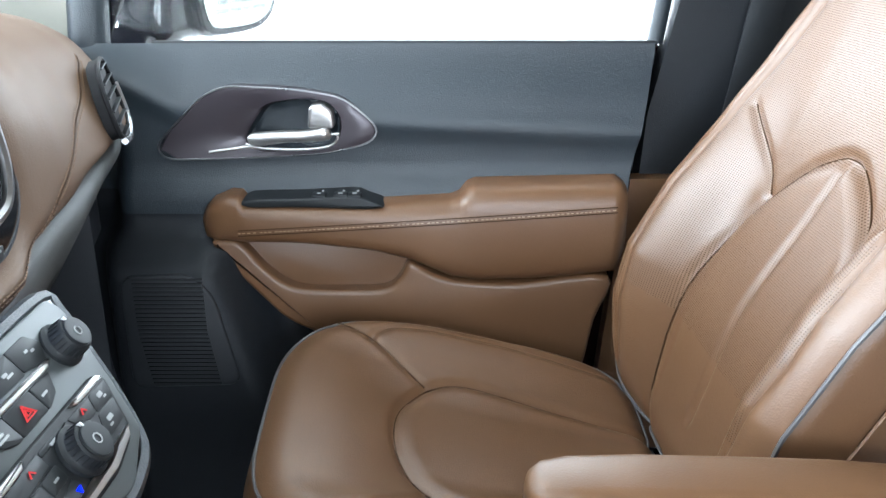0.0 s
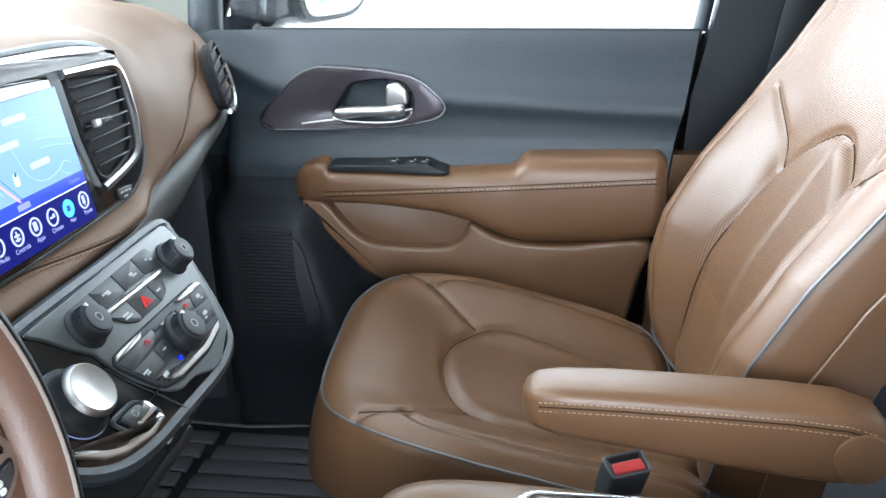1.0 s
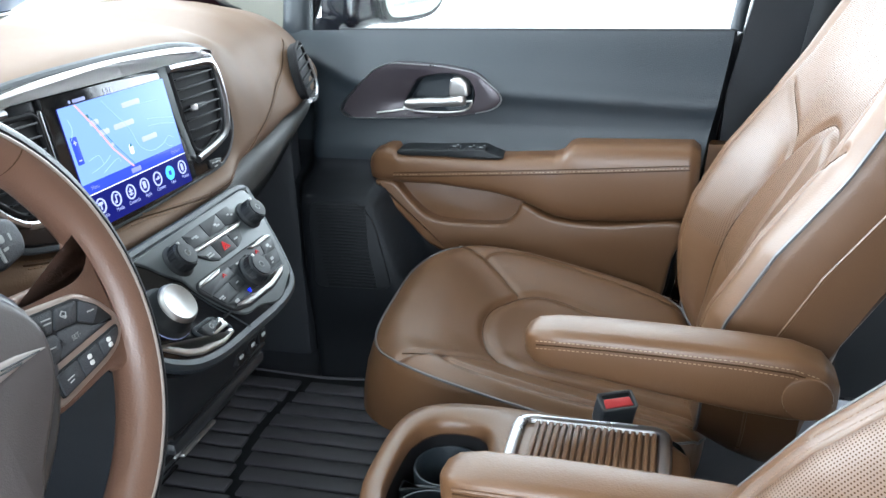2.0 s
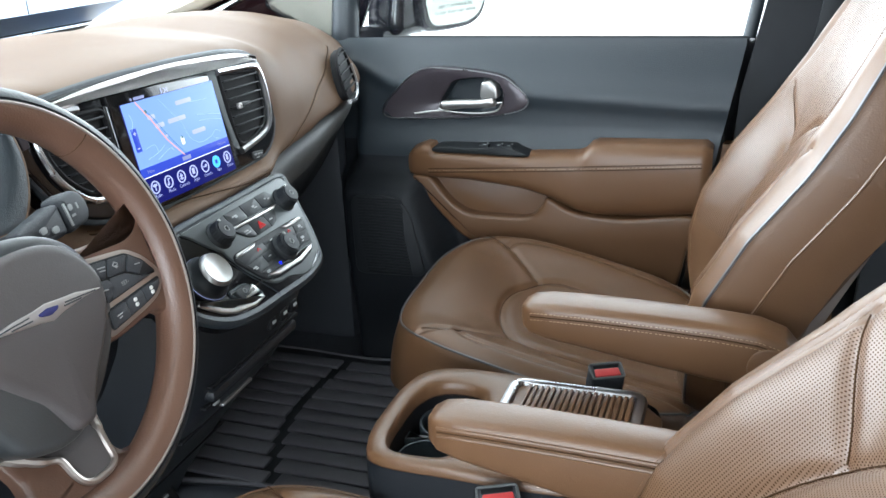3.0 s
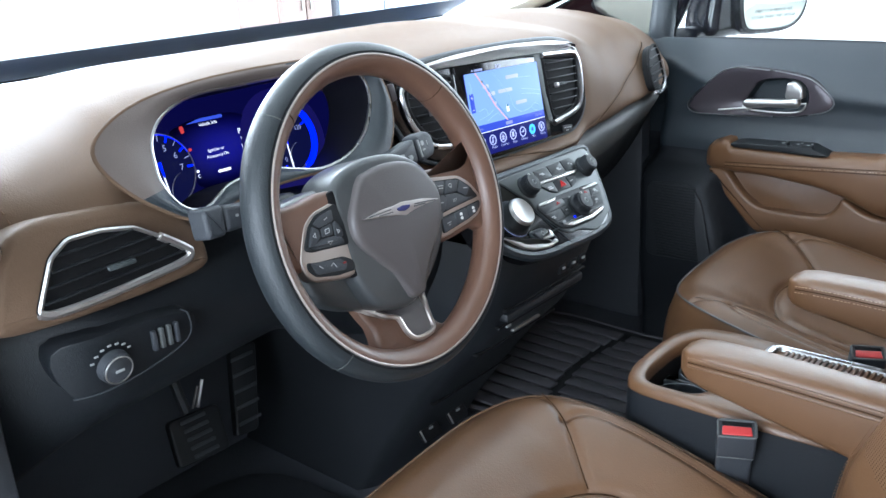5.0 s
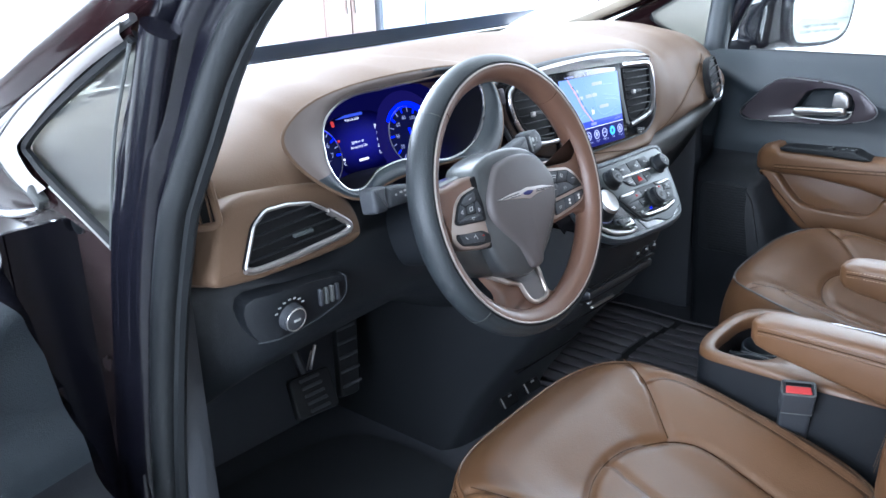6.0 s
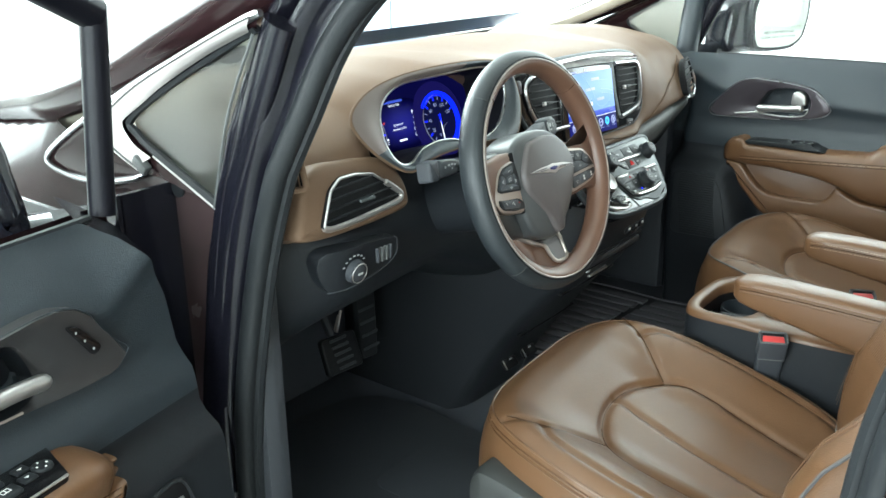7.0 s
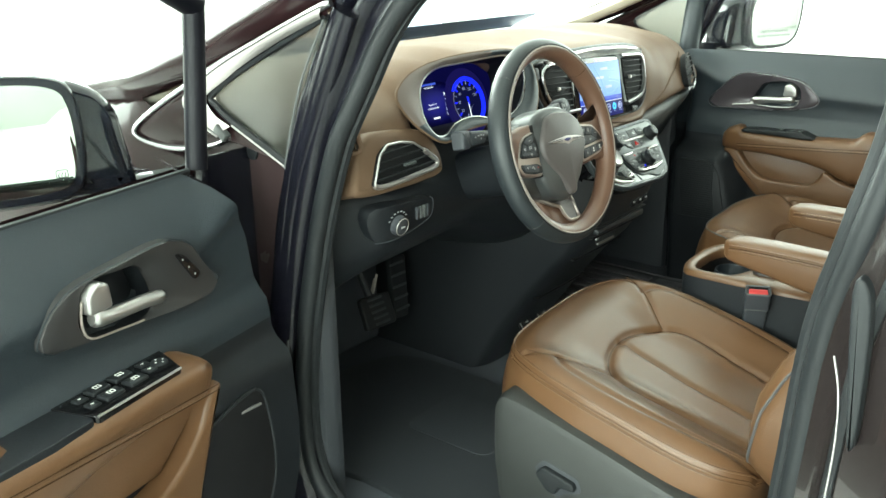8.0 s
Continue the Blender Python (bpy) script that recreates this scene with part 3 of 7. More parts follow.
def pad_point(y, k):
    row = section(y, STATIONS)
    f = k * (len(row) - 1)
    i = min(int(f), len(row) - 2)
    p = np.array(row[i]) * (1 - f + i) + np.array(row[i + 1]) * (f - i)
    return p + np.array((0.0014, 0, 0.0010))


def pad_seam(path, mat=thread_dark):
    """Twin rows of stitches laid on the leather of the dash, by y and place down the section."""
    for off in (-0.006, 0.006):
        part("stitching", stitches([(y + off, k, 0) for y, k in path], lambda y, k, h: tuple(pad_point(y, k)), 0.005, 0.0025, 0.0008), mat, dash)


pad_seam([(-0.765, k) for k in np.linspace(0.38, 0.84, 30)])
roll_seam = [tuple(p) for p in spline([(-0.19, 0.80), (-0.05, 0.80), (0.005, 0.825), (0.095, 0.885), (0.15, 0.885), (0.19, 0.87), (0.245, 0.845), (0.305, 0.78), (0.415, 0.675), (0.50, 0.60), (0.555, 0.54), (0.60, 0.50)], 8)]
for off in (-0.012, 0.012):
    part("stitching", stitches([(y, k + off, 0) for y, k in roll_seam], lambda y, k, h: tuple(pad_point(y, k)), 0.004, 0.002, 0.0006), thread_dark, dash)
part("seam", tube([tuple(pad_point(y, k) - np.array((0.0012, 0, 0.0008))) for y, k in roll_seam], 0.0011, seg=5), seam_dark, dash)

# ---- touchscreen ----
ts = thing("touchscreen", "lit blue touchscreen showing a street map and a row of icons", "screen", scr(0, 0, 0))
part("bezel", slab([(-0.120, 0.0660), (-0.02, 0.0655), (0.0795, 0.0605), (0.0845, 0.020), (0.0960, -0.045), (0.0960, -0.0700), (-0.120, -0.0745)], 0.0, 0.005, scr, 0.002), gloss_black, ts)
part("display", slab(rect(-0.104, 0.0835, -0.0690, 0.0525, 0.002), 0.005, 0.0058, scr, 0.0004), screen_dark, ts)
part("map", slab(rect(-0.103, 0.0825, -0.0240, 0.0520, 0.001), 0.0058, 0.0062, scr, 0.0001), screen_map, ts)
part("status_bar", slab(rect(-0.103, 0.0825, -0.0350, -0.0240, 0.001), 0.0058, 0.0062, scr, 0.0001), screen_bar, ts)
part("bar_line", tube([scr(-0.103, -0.0355, 0.0062), scr(0.0825, -0.0355, 0.0062)], 0.0005, seg=4), screen_white, ts)
part("route", tube([scr(a, b, 0.0064) for a, b in ((-0.078, 0.0515), (-0.058, 0.0255), (-0.041, -0.0005), (-0.017, -0.0250))], 0.0026, seg=4, flat=0.3), screen_road, ts)
part("river", tube([scr(a, b, 0.0066) for a, b in spline([(-0.0645, 0.038), (-0.056, 0.030), (-0.036, 0.002), (-0.022, -0.014), (-0.012, -0.025)], 5)], 0.0008, seg=4, flat=0.3), screen_teal, ts)
ICONS = [[(-0.0045, 0.0045, 0.001, 0.0045), (-0.001, 0.001, -0.005, 0.002)], [(-0.001, 0.0008, -0.004, 0.005), (-0.004, 0.0, -0.005, -0.002), (0.0, 0.004, 0.003, 0.005)],
         [(-0.004, 0.004, -0.004, -0.002), (-0.004, 0.004, 0.000, 0.002), (-0.001, 0.001, -0.005, 0.005)], [(-0.003, 0.003, -0.004, 0.005)],
         [(-0.0045, 0.0045, -0.001, 0.001), (0.001, 0.0045, 0.001, 0.003)], [(-0.003, 0.003, -0.003, 0.003)], [(-0.0025, 0.0025, -0.004, 0.005), (-0.001, 0.001, -0.006, -0.005)]]
NAMES = ["Radio", "Media", "Controls", "Apps", "Climate", "Nav", "Phone"]
for k in range(7):
    a, b = -0.0858 + 0.0259 * k, -0.0492
    lit = screen_cyan if k == 5 else screen_pale
    icon = part("icon", rim(circle((a, b), 0.0072), 0.0060, 0.0009, scr, 5), lit, ts)
    if k == 5:
        part("disc", slab(circle((a, b), 0.0066), 0.0058, 0.0060, scr, 0.0001), screen_cyan, icon)
    for dots in ICONS[k]:
        part("symbol", slab(rect(a + 0.85 * dots[0], a + 0.85 * dots[1], b + 0.85 * dots[2], b + 0.85 * dots[3], 0.0007), 0.0058, 0.0063, scr, 0.0001), screen_bar if k == 5 else lit, icon)
    words(NAMES[k], 0.0056, scr, ts, screen_pale, a + 0.002, b - 0.0110, 0.0060, "icon_label")
words("5:24", 0.0085, scr, ts, screen_pale, -0.0195, 0.0555, 0.0060, "clock_digits")
for a, b, w in ((0.0110, 0.0370, 0.0165), (-0.0110, 0.0185, 0.0180), (0.0260, -0.0035, 0.0145), (-0.0570, 0.0298, 0.0072), (-0.0458, 0.0178, 0.0088)):
    part("map_label", slab(rect(a - w, a + w, b - 0.0028, b + 0.0028, 0.002), 0.0062, 0.0066, scr, 0.0001), screen_pale, ts)
for path in ([(-0.066, -0.020), (-0.040, -0.012), (-0.034, -0.016)], [(-0.083, -0.004), (-0.066, -0.002), (-0.062, -0.012)], [(-0.084, -0.016), (-0.062, -0.012), (-0.048, -0.006)],
             [(-0.036, 0.048), (-0.020, 0.030), (-0.004, 0.012), (0.004, -0.008), (0.022, -0.018), (0.046, -0.016), (0.060, -0.010), (0.070, -0.014)], [(0.030, 0.016), (0.052, 0.013), (0.080, 0.008)],
             [(0.030, 0.008), (0.054, 0.006), (0.080, 0.001)], [(0.022, 0.034), (0.040, 0.033), (0.060, 0.032)], [(-0.094, 0.040), (-0.092, 0.030), (-0.098, 0.020)], [(0.052, -0.016), (0.056, -0.020), (0.064, -0.022)]):
    part("street", tube([scr(a, b, 0.0063) for a, b in spline(path, 5)], 0.0008, seg=4, flat=0.3), street_line, ts)
part("car_marker", slab(rounded([(-0.0145, -0.0135), (-0.0085, -0.0135), (-0.0085, -0.0050), (-0.0115, -0.0015), (-0.0145, -0.0050)], 0.002), 0.0062, 0.0068, scr, 0.0001), screen_white, ts)
part("marker_roof", slab(rounded([(-0.0135, -0.0060), (-0.0095, -0.0060), (-0.0098, -0.0028), (-0.0115, -0.0018), (-0.0132, -0.0028)], 0.001), 0.0068, 0.0070, scr, 0.0001), screen_teal, ts)
part("pin", slab(circle((-0.0645, 0.0375), 0.0022, 12), 0.0062, 0.0070, scr, 0.0001), screen_teal, ts)
part("pin", slab(circle((-0.0391, 0.0034), 0.0020, 12), 0.0062, 0.0070, scr, 0.0001), screen_pale, ts)
words("Options", 0.0056, scr, ts, screen_soft, 0.0655, -0.0295, 0.0064, "option_label")
words("Menu", 0.0056, scr, ts, screen_soft, -0.0855, -0.0295, 0.0064, "option_label")
part("road_label", slab(rect(-0.022, -0.005, -0.0325, -0.0275, 0.001), 0.0062, 0.0065, scr, 0.0001), screen_soft, ts)
part("signal_label", slab(rect(-0.078, -0.058, 0.0535, 0.0570, 0.001), 0.0058, 0.0061, scr, 0.0001), screen_soft, ts)
part("signal_dot", slab(circle((-0.0825, 0.0553), 0.0018, 10), 0.0058, 0.0061, scr, 0.0001), screen_soft, ts)
zoom = part("zoom_bar", slab(rect(-0.0990, -0.0893, -0.0045, 0.0230, 0.001), 0.0062, 0.0065, scr, 0.0001), screen_bar, ts)
for u0, u1, v0, v1 in ((-0.0965, -0.0918, 0.0165, 0.0178), (-0.0948, -0.0935, 0.0148, 0.0195), (-0.0965, -0.0918, -0.0010, 0.0003)):
    part("zoom_mark", slab(rect(u0, u1, v0, v1, 0.0004), 0.0065, 0.0068, scr, 0.0001), screen_pale, zoom)
settle(ts)

# ---- centre stack ----
stk = at_plane((-0.272, 0, 0.955), (0, 1, 0), (-0.65, 0, 0.76), (0.76, 0, 0.65))
stack = thing("centre_stack", "gloss black and satin silver control panel with round knobs", "control panel", (-0.30, 0, 0.9))
whole = [tuple(p) for p in spline([(-0.175, 0.022), (-0.13, 0.035), (0.02, 0.034), (0.122, 0.033), (0.129, 0.018), (0.116, -0.014), (0.102, -0.048), (0.084, -0.080), (0.072, -0.091), (0.053, -0.097), (0.018, -0.100), (-0.046, -0.097), (-0.10, -0.094), (-0.140, -0.085), (-0.170, -0.066), (-0.186, -0.042), (-0.188, -0.012)], 4, True)]
part("panel", slab(whole, -0.045, 0.0, stk, 0.004), gloss_black, stack, "piano black panel")
part("panel_edge", rim(whole, -0.006, 0.0075, stk, 8), slate, stack)
part("silver_panel", slab(rounded([(-0.118, 0.031), (0.02, 0.032), (0.120, 0.031), (0.125, 0.017), (0.112, -0.014), (0.098, -0.048), (0.0815, -0.0800), (0.034, -0.0965), (0.018, -0.0965), (-0.008, -0.086), (-0.034, -0.0845), (-0.049, -0.0755), (-0.067, -0.050), (-0.0770, -0.0224), (-0.0775, -0.0145), (-0.095, 0.004), (-0.104, 0.018)], 0.007), 0.0, 0.003, stk, 0.0015), silver, stack)


def flush_key(poly, low, high, parent, mat=None, r=0.0022, name="button"):
    return part(name, slab(rounded(poly, r), low, high, stk, 0.0007, 2), mat or key_grey, parent)


def key_mark(a, b, w, hgt, lift, parent, mat=None, name="button_mark"):
    part(name, slab(rect(a - w, a + w, b - hgt, b + hgt, min(w, hgt) * 0.6), lift, lift + 0.0004, stk, 0.0001), mat or mark_dim, parent)


def arrow_mark(a, b, s, lift, parent, mat):
    """A small open arrow head."""
    part("arrow_mark", tube([stk(a - s, b - s * 0.6, lift), stk(a, b + s * 0.6, lift), stk(a + s, b - s * 0.6, lift)], 0.0006, seg=4), mat, parent)


# upper row of flush keys, the bright bar and the hazard keys
for u0, u1, t0, t1 in ((-0.062, -0.034, -0.064, -0.034), (-0.0332, 0.003, -0.0332, 0.003), (0.0038, 0.040, 0.0038, 0.040), (0.0408, 0.066, 0.0408, 0.076)):
    flush_key([(u0, 0.0060), (u1, 0.0045 if u1 < 0.05 else 0.001), (t1, 0.0235 if u1 < 0.05 else 0.0125), (min(t1, 0.068), 0.0238), (t0, 0.0240)], 0.003, 0.0044, stack)
for a, b, w, hgt in ((-0.050, 0.0160, 0.006, 0.0010), (-0.048, 0.0195, 0.004, 0.0009), (-0.0185, 0.0155, 0.0055, 0.0009), (-0.0155, 0.0135, 0.0030, 0.0009), (0.0250, 0.0140, 0.0030, 0.0012), (0.0285, 0.0115, 0.0040, 0.0009), (0.0570, 0.0150, 0.0022, 0.0010), (0.0630, 0.0125, 0.0022, 0.0010)):
    key_mark(a, b, w, hgt, 0.0044, stack)
part("bright_bar", slab(rounded([(-0.0415, 0.0052), (-0.0385, 0.0010), (0.0500, -0.0030), (0.0600, -0.0028), (0.0670, 0.0015), (0.0600, 0.0022), (0.0480, 0.0018)], 0.0012), 0.003, 0.0060, stk, 0.0012), steel, stack)
for poly in ([(-0.040, 0.0006), (-0.006, -0.0010), (-0.006, -0.0203), (-0.0115, -0.0203), (-0.0240, -0.0150)], [(-0.0052, -0.0010), (0.0290, -0.0028), (0.0290, -0.0210), (-0.0052, -0.0204)], [(0.0298, -0.0030), (0.0575, -0.0045), (0.0472, -0.0171), (0.0330, -0.0210), (0.0298, -0.0210)]):
    flush_key(poly, 0.003, 0.0046, stack)
part("hazard_mark", rim([(0.0060, -0.0150), (0.0184, -0.0150), (0.0122, -0.0062)], 0.0054, 0.0009, stk, 5), mark_red, stack)
part("hazard_mark", rim([(0.0095, -0.0132), (0.0149, -0.0132), (0.0122, -0.0094)], 0.0054, 0.0007, stk, 5), mark_red, stack)
for a, b, w in ((-0.0200, -0.0085, 0.0050), (-0.0185, -0.0115, 0.0060), (0.0375, -0.0120, 0.0040)):
    key_mark(a, b, w, 0.0009, 0.0046, stack)
# climate panel
clim = rounded([(-0.0754, -0.0316), (-0.0682, -0.0251), (-0.0254, -0.0259), (0.0432, -0.0279), (0.0841, -0.0293), (0.0931, -0.0356), (0.0733, -0.0682), (0.0623, -0.0763), (0.0278, -0.0811), (-0.0271, -0.0782), (-0.0505, -0.0724), (-0.0580, -0.0639)], 0.006)
part("climate_panel", slab(clim, 0.003, 0.0056, stk, 0.001), rubber, stack)
part("panel_groove", rim(clim, 0.0040, 0.0011, stk, 6), deep, stack)
for poly in ([(-0.0715, -0.0315), (-0.012, -0.0310), (-0.012, -0.0430), (-0.0660, -0.0440)], [(-0.0652, -0.0450), (-0.0300, -0.0446), (-0.0300, -0.0600), (-0.0565, -0.0605)], [(-0.0290, -0.0446), (-0.0080, -0.0442), (-0.0080, -0.0560), (-0.0290, -0.0562)], [(-0.0560, -0.0615), (-0.0300, -0.0612), (-0.0080, -0.0580), (-0.0020, -0.0720), (-0.0400, -0.0705)],
             [(0.0300, -0.0340), (0.0620, -0.0355), (0.0560, -0.0470), (0.0360, -0.0450)], [(0.0630, -0.0355), (0.0900, -0.0365), (0.0830, -0.0490), (0.0570, -0.0475)], [(0.0560, -0.0485), (0.0822, -0.0500), (0.0735, -0.0645), (0.0420, -0.0640)], [(-0.0110, -0.0315), (0.0290, -0.0335), (0.0180, -0.0370), (-0.0110, -0.0360)]):
    flush_key(poly, 0.0056, 0.0062, stack)
for poly in ([(-0.0715, -0.0300), (-0.0670, -0.0258), (-0.0250, -0.0265), (-0.0300, -0.0305), (-0.0480, -0.0312)], [(0.0400, -0.0290), (0.0840, -0.0300), (0.0900, -0.0345), (0.0700, -0.0345), (0.0480, -0.0330)], [(-0.0480, -0.0690), (-0.0270, -0.0765), (0.0270, -0.0795), (0.0610, -0.0750), (0.0690, -0.0690), (0.0560, -0.0690), (0.0260, -0.0735), (-0.0240, -0.0720)]):
    part("bright_bar", slab(rounded(poly, 0.0012), 0.0056, 0.0076, stk, 0.0010), steel, stack)
arrow_mark(0.0471, -0.0385, 0.0030, 0.0070, stack, mark_red)
arrow_mark(-0.0282, -0.0360, 0.0030, 0.0070, stack, mark_red)
part("arrow_mark", slab(rounded([(-0.0145, -0.0640), (-0.0075, -0.0640), (-0.0110, -0.0690)], 0.001), 0.0062, 0.0067, stk, 0.0001), gauge_blue, stack)
for a, b, w, hgt in ((-0.0560, -0.0520, 0.0045, 0.0009), (-0.0540, -0.0545, 0.0030, 0.0008), (-0.0180, -0.0505, 0.0030, 0.0008), (-0.0400, -0.0655, 0.0040, 0.0020), (0.0060, -0.0350, 0.0040, 0.0010), (0.0730, -0.0410, 0.0035, 0.0018), (0.0760, -0.0445, 0.0020, 0.0008), (0.0620, -0.0560, 0.0040, 0.0018), (0.0580, -0.0600, 0.0025, 0.0008)):
    key_mark(a, b, w, hgt, 0.0062, stack)


def knob(a, b, r, depth, lift, mat, parent, name="knob", cap=None):
    """A turned knob with a slanted shoulder, grip ribs and a bright pointer."""
    ob = part(name, lathe([(r * 1.22, 0), (r * 1.20, depth * 0.18), (r * 1.05, depth * 0.28), (r, depth * 0.36), (r * 0.95, depth * 0.90), (r * 0.86, depth), (r * 0.5, depth * 0.97), (0, depth * 0.97)], stk(a, b, lift), (0.76, 0, 0.65), 32), mat, parent)
    if name == "gear_dial":
        part("cap", lathe([(r * 0.93, -0.006), (r * 0.94, -0.002), (r * 0.88, 0.0015), (r * 0.80, 0.0030), (r * 0.74, 0.0024), (0, 0.0018)], stk(a, b, lift + depth), (0.76, 0, 0.65), 40), cap, ob, "spun metal dial face")
        part("lit_ring", lathe([(r * 1.21, 0.0), (r * 1.22, 0.0012), (r * 1.16, 0.0016)], stk(a, b, lift + 0.0005), (0.76, 0, 0.65), 32), screen_soft, ob)
        return ob
    part("cap", lathe([(r * 0.80, 0), (r * 0.78, 0.0015), (r * 0.66, 0.0018), (0, 0.0010)], stk(a, b, lift + depth), (0.76, 0, 0.65), 28), cap, ob)
    part("pointer", slab(rect(a - 0.0009, a + 0.0009, b + r * 0.62, b + r * 0.95, 0.0004), lift + depth - 0.002, lift + depth + 0.0016, stk, 0.0003), mark, ob)
    part("cap_mark", rim(circle((a, b), r * 0.22, 10), lift + depth + 0.0016, 0.0006, stk, 4), mark_dim, ob)
    for q in range(24):
        w = 2 * math.pi * q / 24
        part("grip", tube([stk(a + r * e * math.cos(w), b + r * e * math.sin(w), lift + depth * z) for e, z in ((1.01, 0.38), (0.965, 0.88))], 0.0004, seg=4), rubber, ob)
    return ob


knob(-0.064, 0.0050, 0.0155, 0.017, 0.001, rubber, stack, cap=key_grey)
knob(0.0900, 0.0005, 0.0145, 0.018, 0.002, rubber, stack, cap=key_grey)
knob(0.0155, -0.0530, 0.0160, 0.015, 0.006, rubber, stack, cap=key_grey)
knob(-0.1300, -0.0290, 0.0235, 0.022, 0.0, rubber, stack, "gear_dial", dial_metal)
pb = rounded([(-0.1200, -0.0580), (-0.0850, -0.0600), (-0.0710, -0.0790), (-0.0740, -0.0850), (-0.1090, -0.0790)], 0.007)
part("button_well", rim(pb, 0.0010, 0.0022, stk, 6), slate, stack)
park = part("park_button", slab(rounded([(-0.1135, -0.0605), (-0.0880, -0.0622), (-0.0785, -0.0775), (-0.1085, -0.0745)], 0.004), 0.0, 0.0055, stk, 0.0015), key_grey, stack)
part("bright_bar", slab(rounded([(-0.0820, -0.0640), (-0.0785, -0.0685), (-0.0765, -0.0775), (-0.1020, -0.0760), (-0.1040, -0.0725), (-0.0840, -0.0720)], 0.0015), 0.003, 0.0066, stk, 0.0012), steel, park)
part("button_mark", rim(circle((-0.0975, -0.0668), 0.0028, 12), 0.0056, 0.0006, stk, 4), mark_dim, park)
part("bright_edge", slab(rounded([(-0.1720, -0.0480), (-0.1634, -0.0580), (-0.1472, -0.0730), (-0.1295, -0.0820), (-0.0958, -0.0890), (-0.0720, -0.0870), (-0.0740, -0.0805), (-0.0960, -0.0820), (-0.1240, -0.0760), (-0.1420, -0.0670), (-0.1580, -0.0530)], 0.002), -0.002, 0.0035, stk, 0.0022, 3), steel, stack, "bright edge of the panel")
part("panel_groove", tube([stk(a, b, 0.0008) for a, b in spline([(-0.0790, -0.0280), (-0.0690, -0.0520), (-0.0560, -0.0750), (-0.0460, -0.0960)], 6)], 0.0009, seg=5), slate, stack)
TOWER = [(0.905, -0.188, 0.130, -0.225), (0.86, -0.184, 0.126, -0.238), (0.80, -0.178, 0.124, -0.262), (0.755, -0.174, 0.122, -0.283), (0.728, -0.172, 0.121, -0.300), (0.68, -0.170, 0.120, -0.345), (0.606, -0.168, 0.120, -0.405), (0.487, -0.167, 0.120, -0.492), (0.37, -0.167, 0.120, -0.560)]
rows = []
for z, y0, y1, xf in TOWER:
    rows.append([(-0.93, y0, z), (min(xf - 0.30, -0.60), y0, z), *[(xf - 0.030 * (abs(s) ** 5), (y0 + y1) / 2 + s * (y1 - y0) / 2, z) for s in np.linspace(-1, 1, 17)], (min(xf - 0.30, -0.60), y1, z), (-0.93, y1, z)])
part("lower_tower", grid(rows), tower_black, stack, "black plastic tower down to the floor", angle=60)


def tower_x(z):
    zs = [row[0] for row in TOWER[::-1]]
    return float(np.interp(z, zs, [row[3] for row in TOWER[::-1]]))


for a in (0.000, 0.030, 0.058):
    part("socket", box((tower_x(0.816) - 0.001, a, 0.816), (0.010, 0.018, 0.016), 0.002), deep, stack)
    part("socket_mark", box((tower_x(0.816) + 0.004, a, 0.818), (0.003, 0.008, 0.004), 0.0005), mark_dim, stack)
for z in (0.790, 0.758, 0.700, 0.585):
    part("drawer_gap", box((tower_x(z) - 0.004, -0.024, z), (0.012, 0.22, 0.004), 0.001), deep, stack)
part("ledge", box((tower_x(0.775) - 0.004, -0.024, 0.775), (0.024, 0.215, 0.016), 0.006), tower_black, stack)
part("drawer_pull", box((tower_x(0.730) + 0.002, -0.042, 0.730), (0.008, 0.074, 0.005), 0.002), steel, stack, "bright drawer pull")
part("slot_lamp", box((tower_x(0.752) + 0.001, -0.105, 0.752), (0.004, 0.012, 0.005), 0.001), mark_dim, stack)
for y in (-0.073, 0.004):
    sp = at_plane((tower_x(0.487) + 0.002, y, 0.487), (0, 1, 0), (-0.58, 0, 0.81), (0.81, 0, 0.58))
    sw = part("floor_switch", slab(rect(-0.022, 0.022, -0.020, 0.020, 0.005), -0.006, 0.005, sp, 0.002), deep, stack)
    part("bright_line", rim([(0.010, 0.0215), (-0.018, 0.0215), (-0.0235, 0.015), (-0.0235, -0.018)], 0.004, 0.0016, sp, 6, False), steel, sw)
    part("switch_mark", slab(rect(-0.004, 0.007, -0.003, 0.001, 0.001), 0.005, 0.0055, sp, 0.0001), mark_dim, sw)
    part("switch_mark", slab(rect(-0.001, 0.007, 0.003, 0.005, 0.0008), 0.005, 0.0055, sp, 0.0001), mark_dim, sw)
settle(stack)

# ---- instrument cluster ----
clu = at_plane((-0.36, -0.45, 1.10), (0, 1, 0), (-0.30, 0, 0.95), (0.95, 0, 0.30))
DEEP = -0.088
cluster = thing("instrument_cluster", "blue-lit instrument cluster with two dials and a chrome rim", "instrument cluster", clu(0, 0, 0))
face = [tuple(p) for p in spline([(-0.159, 0.006), (-0.155, 0.029), (-0.140, 0.049), (-0.113, 0.0630), (-0.081, 0.0695), (-0.040, 0.0700), (0.03, 0.0710), (0.10, 0.0715), (0.143, 0.066), (0.165, 0.050), (0.1685, 0.028), (0.158, 0.003), (0.135, -0.023), (0.10, -0.041), (0.056, -0.047), (0.020, -0.040), (-0.0095, -0.0325), (-0.040, -0.0300), (-0.066, -0.0325), (-0.083, -0.036), (-0.098, -0.044), (-0.1135, -0.051), (-0.134, -0.0495), (-0.150, -0.035), (-0.159, -0.0120)], 3, True)]
deep_face = [(a * 1.03 + 0.004, b * 1.05 + 0.002) for a, b in face]
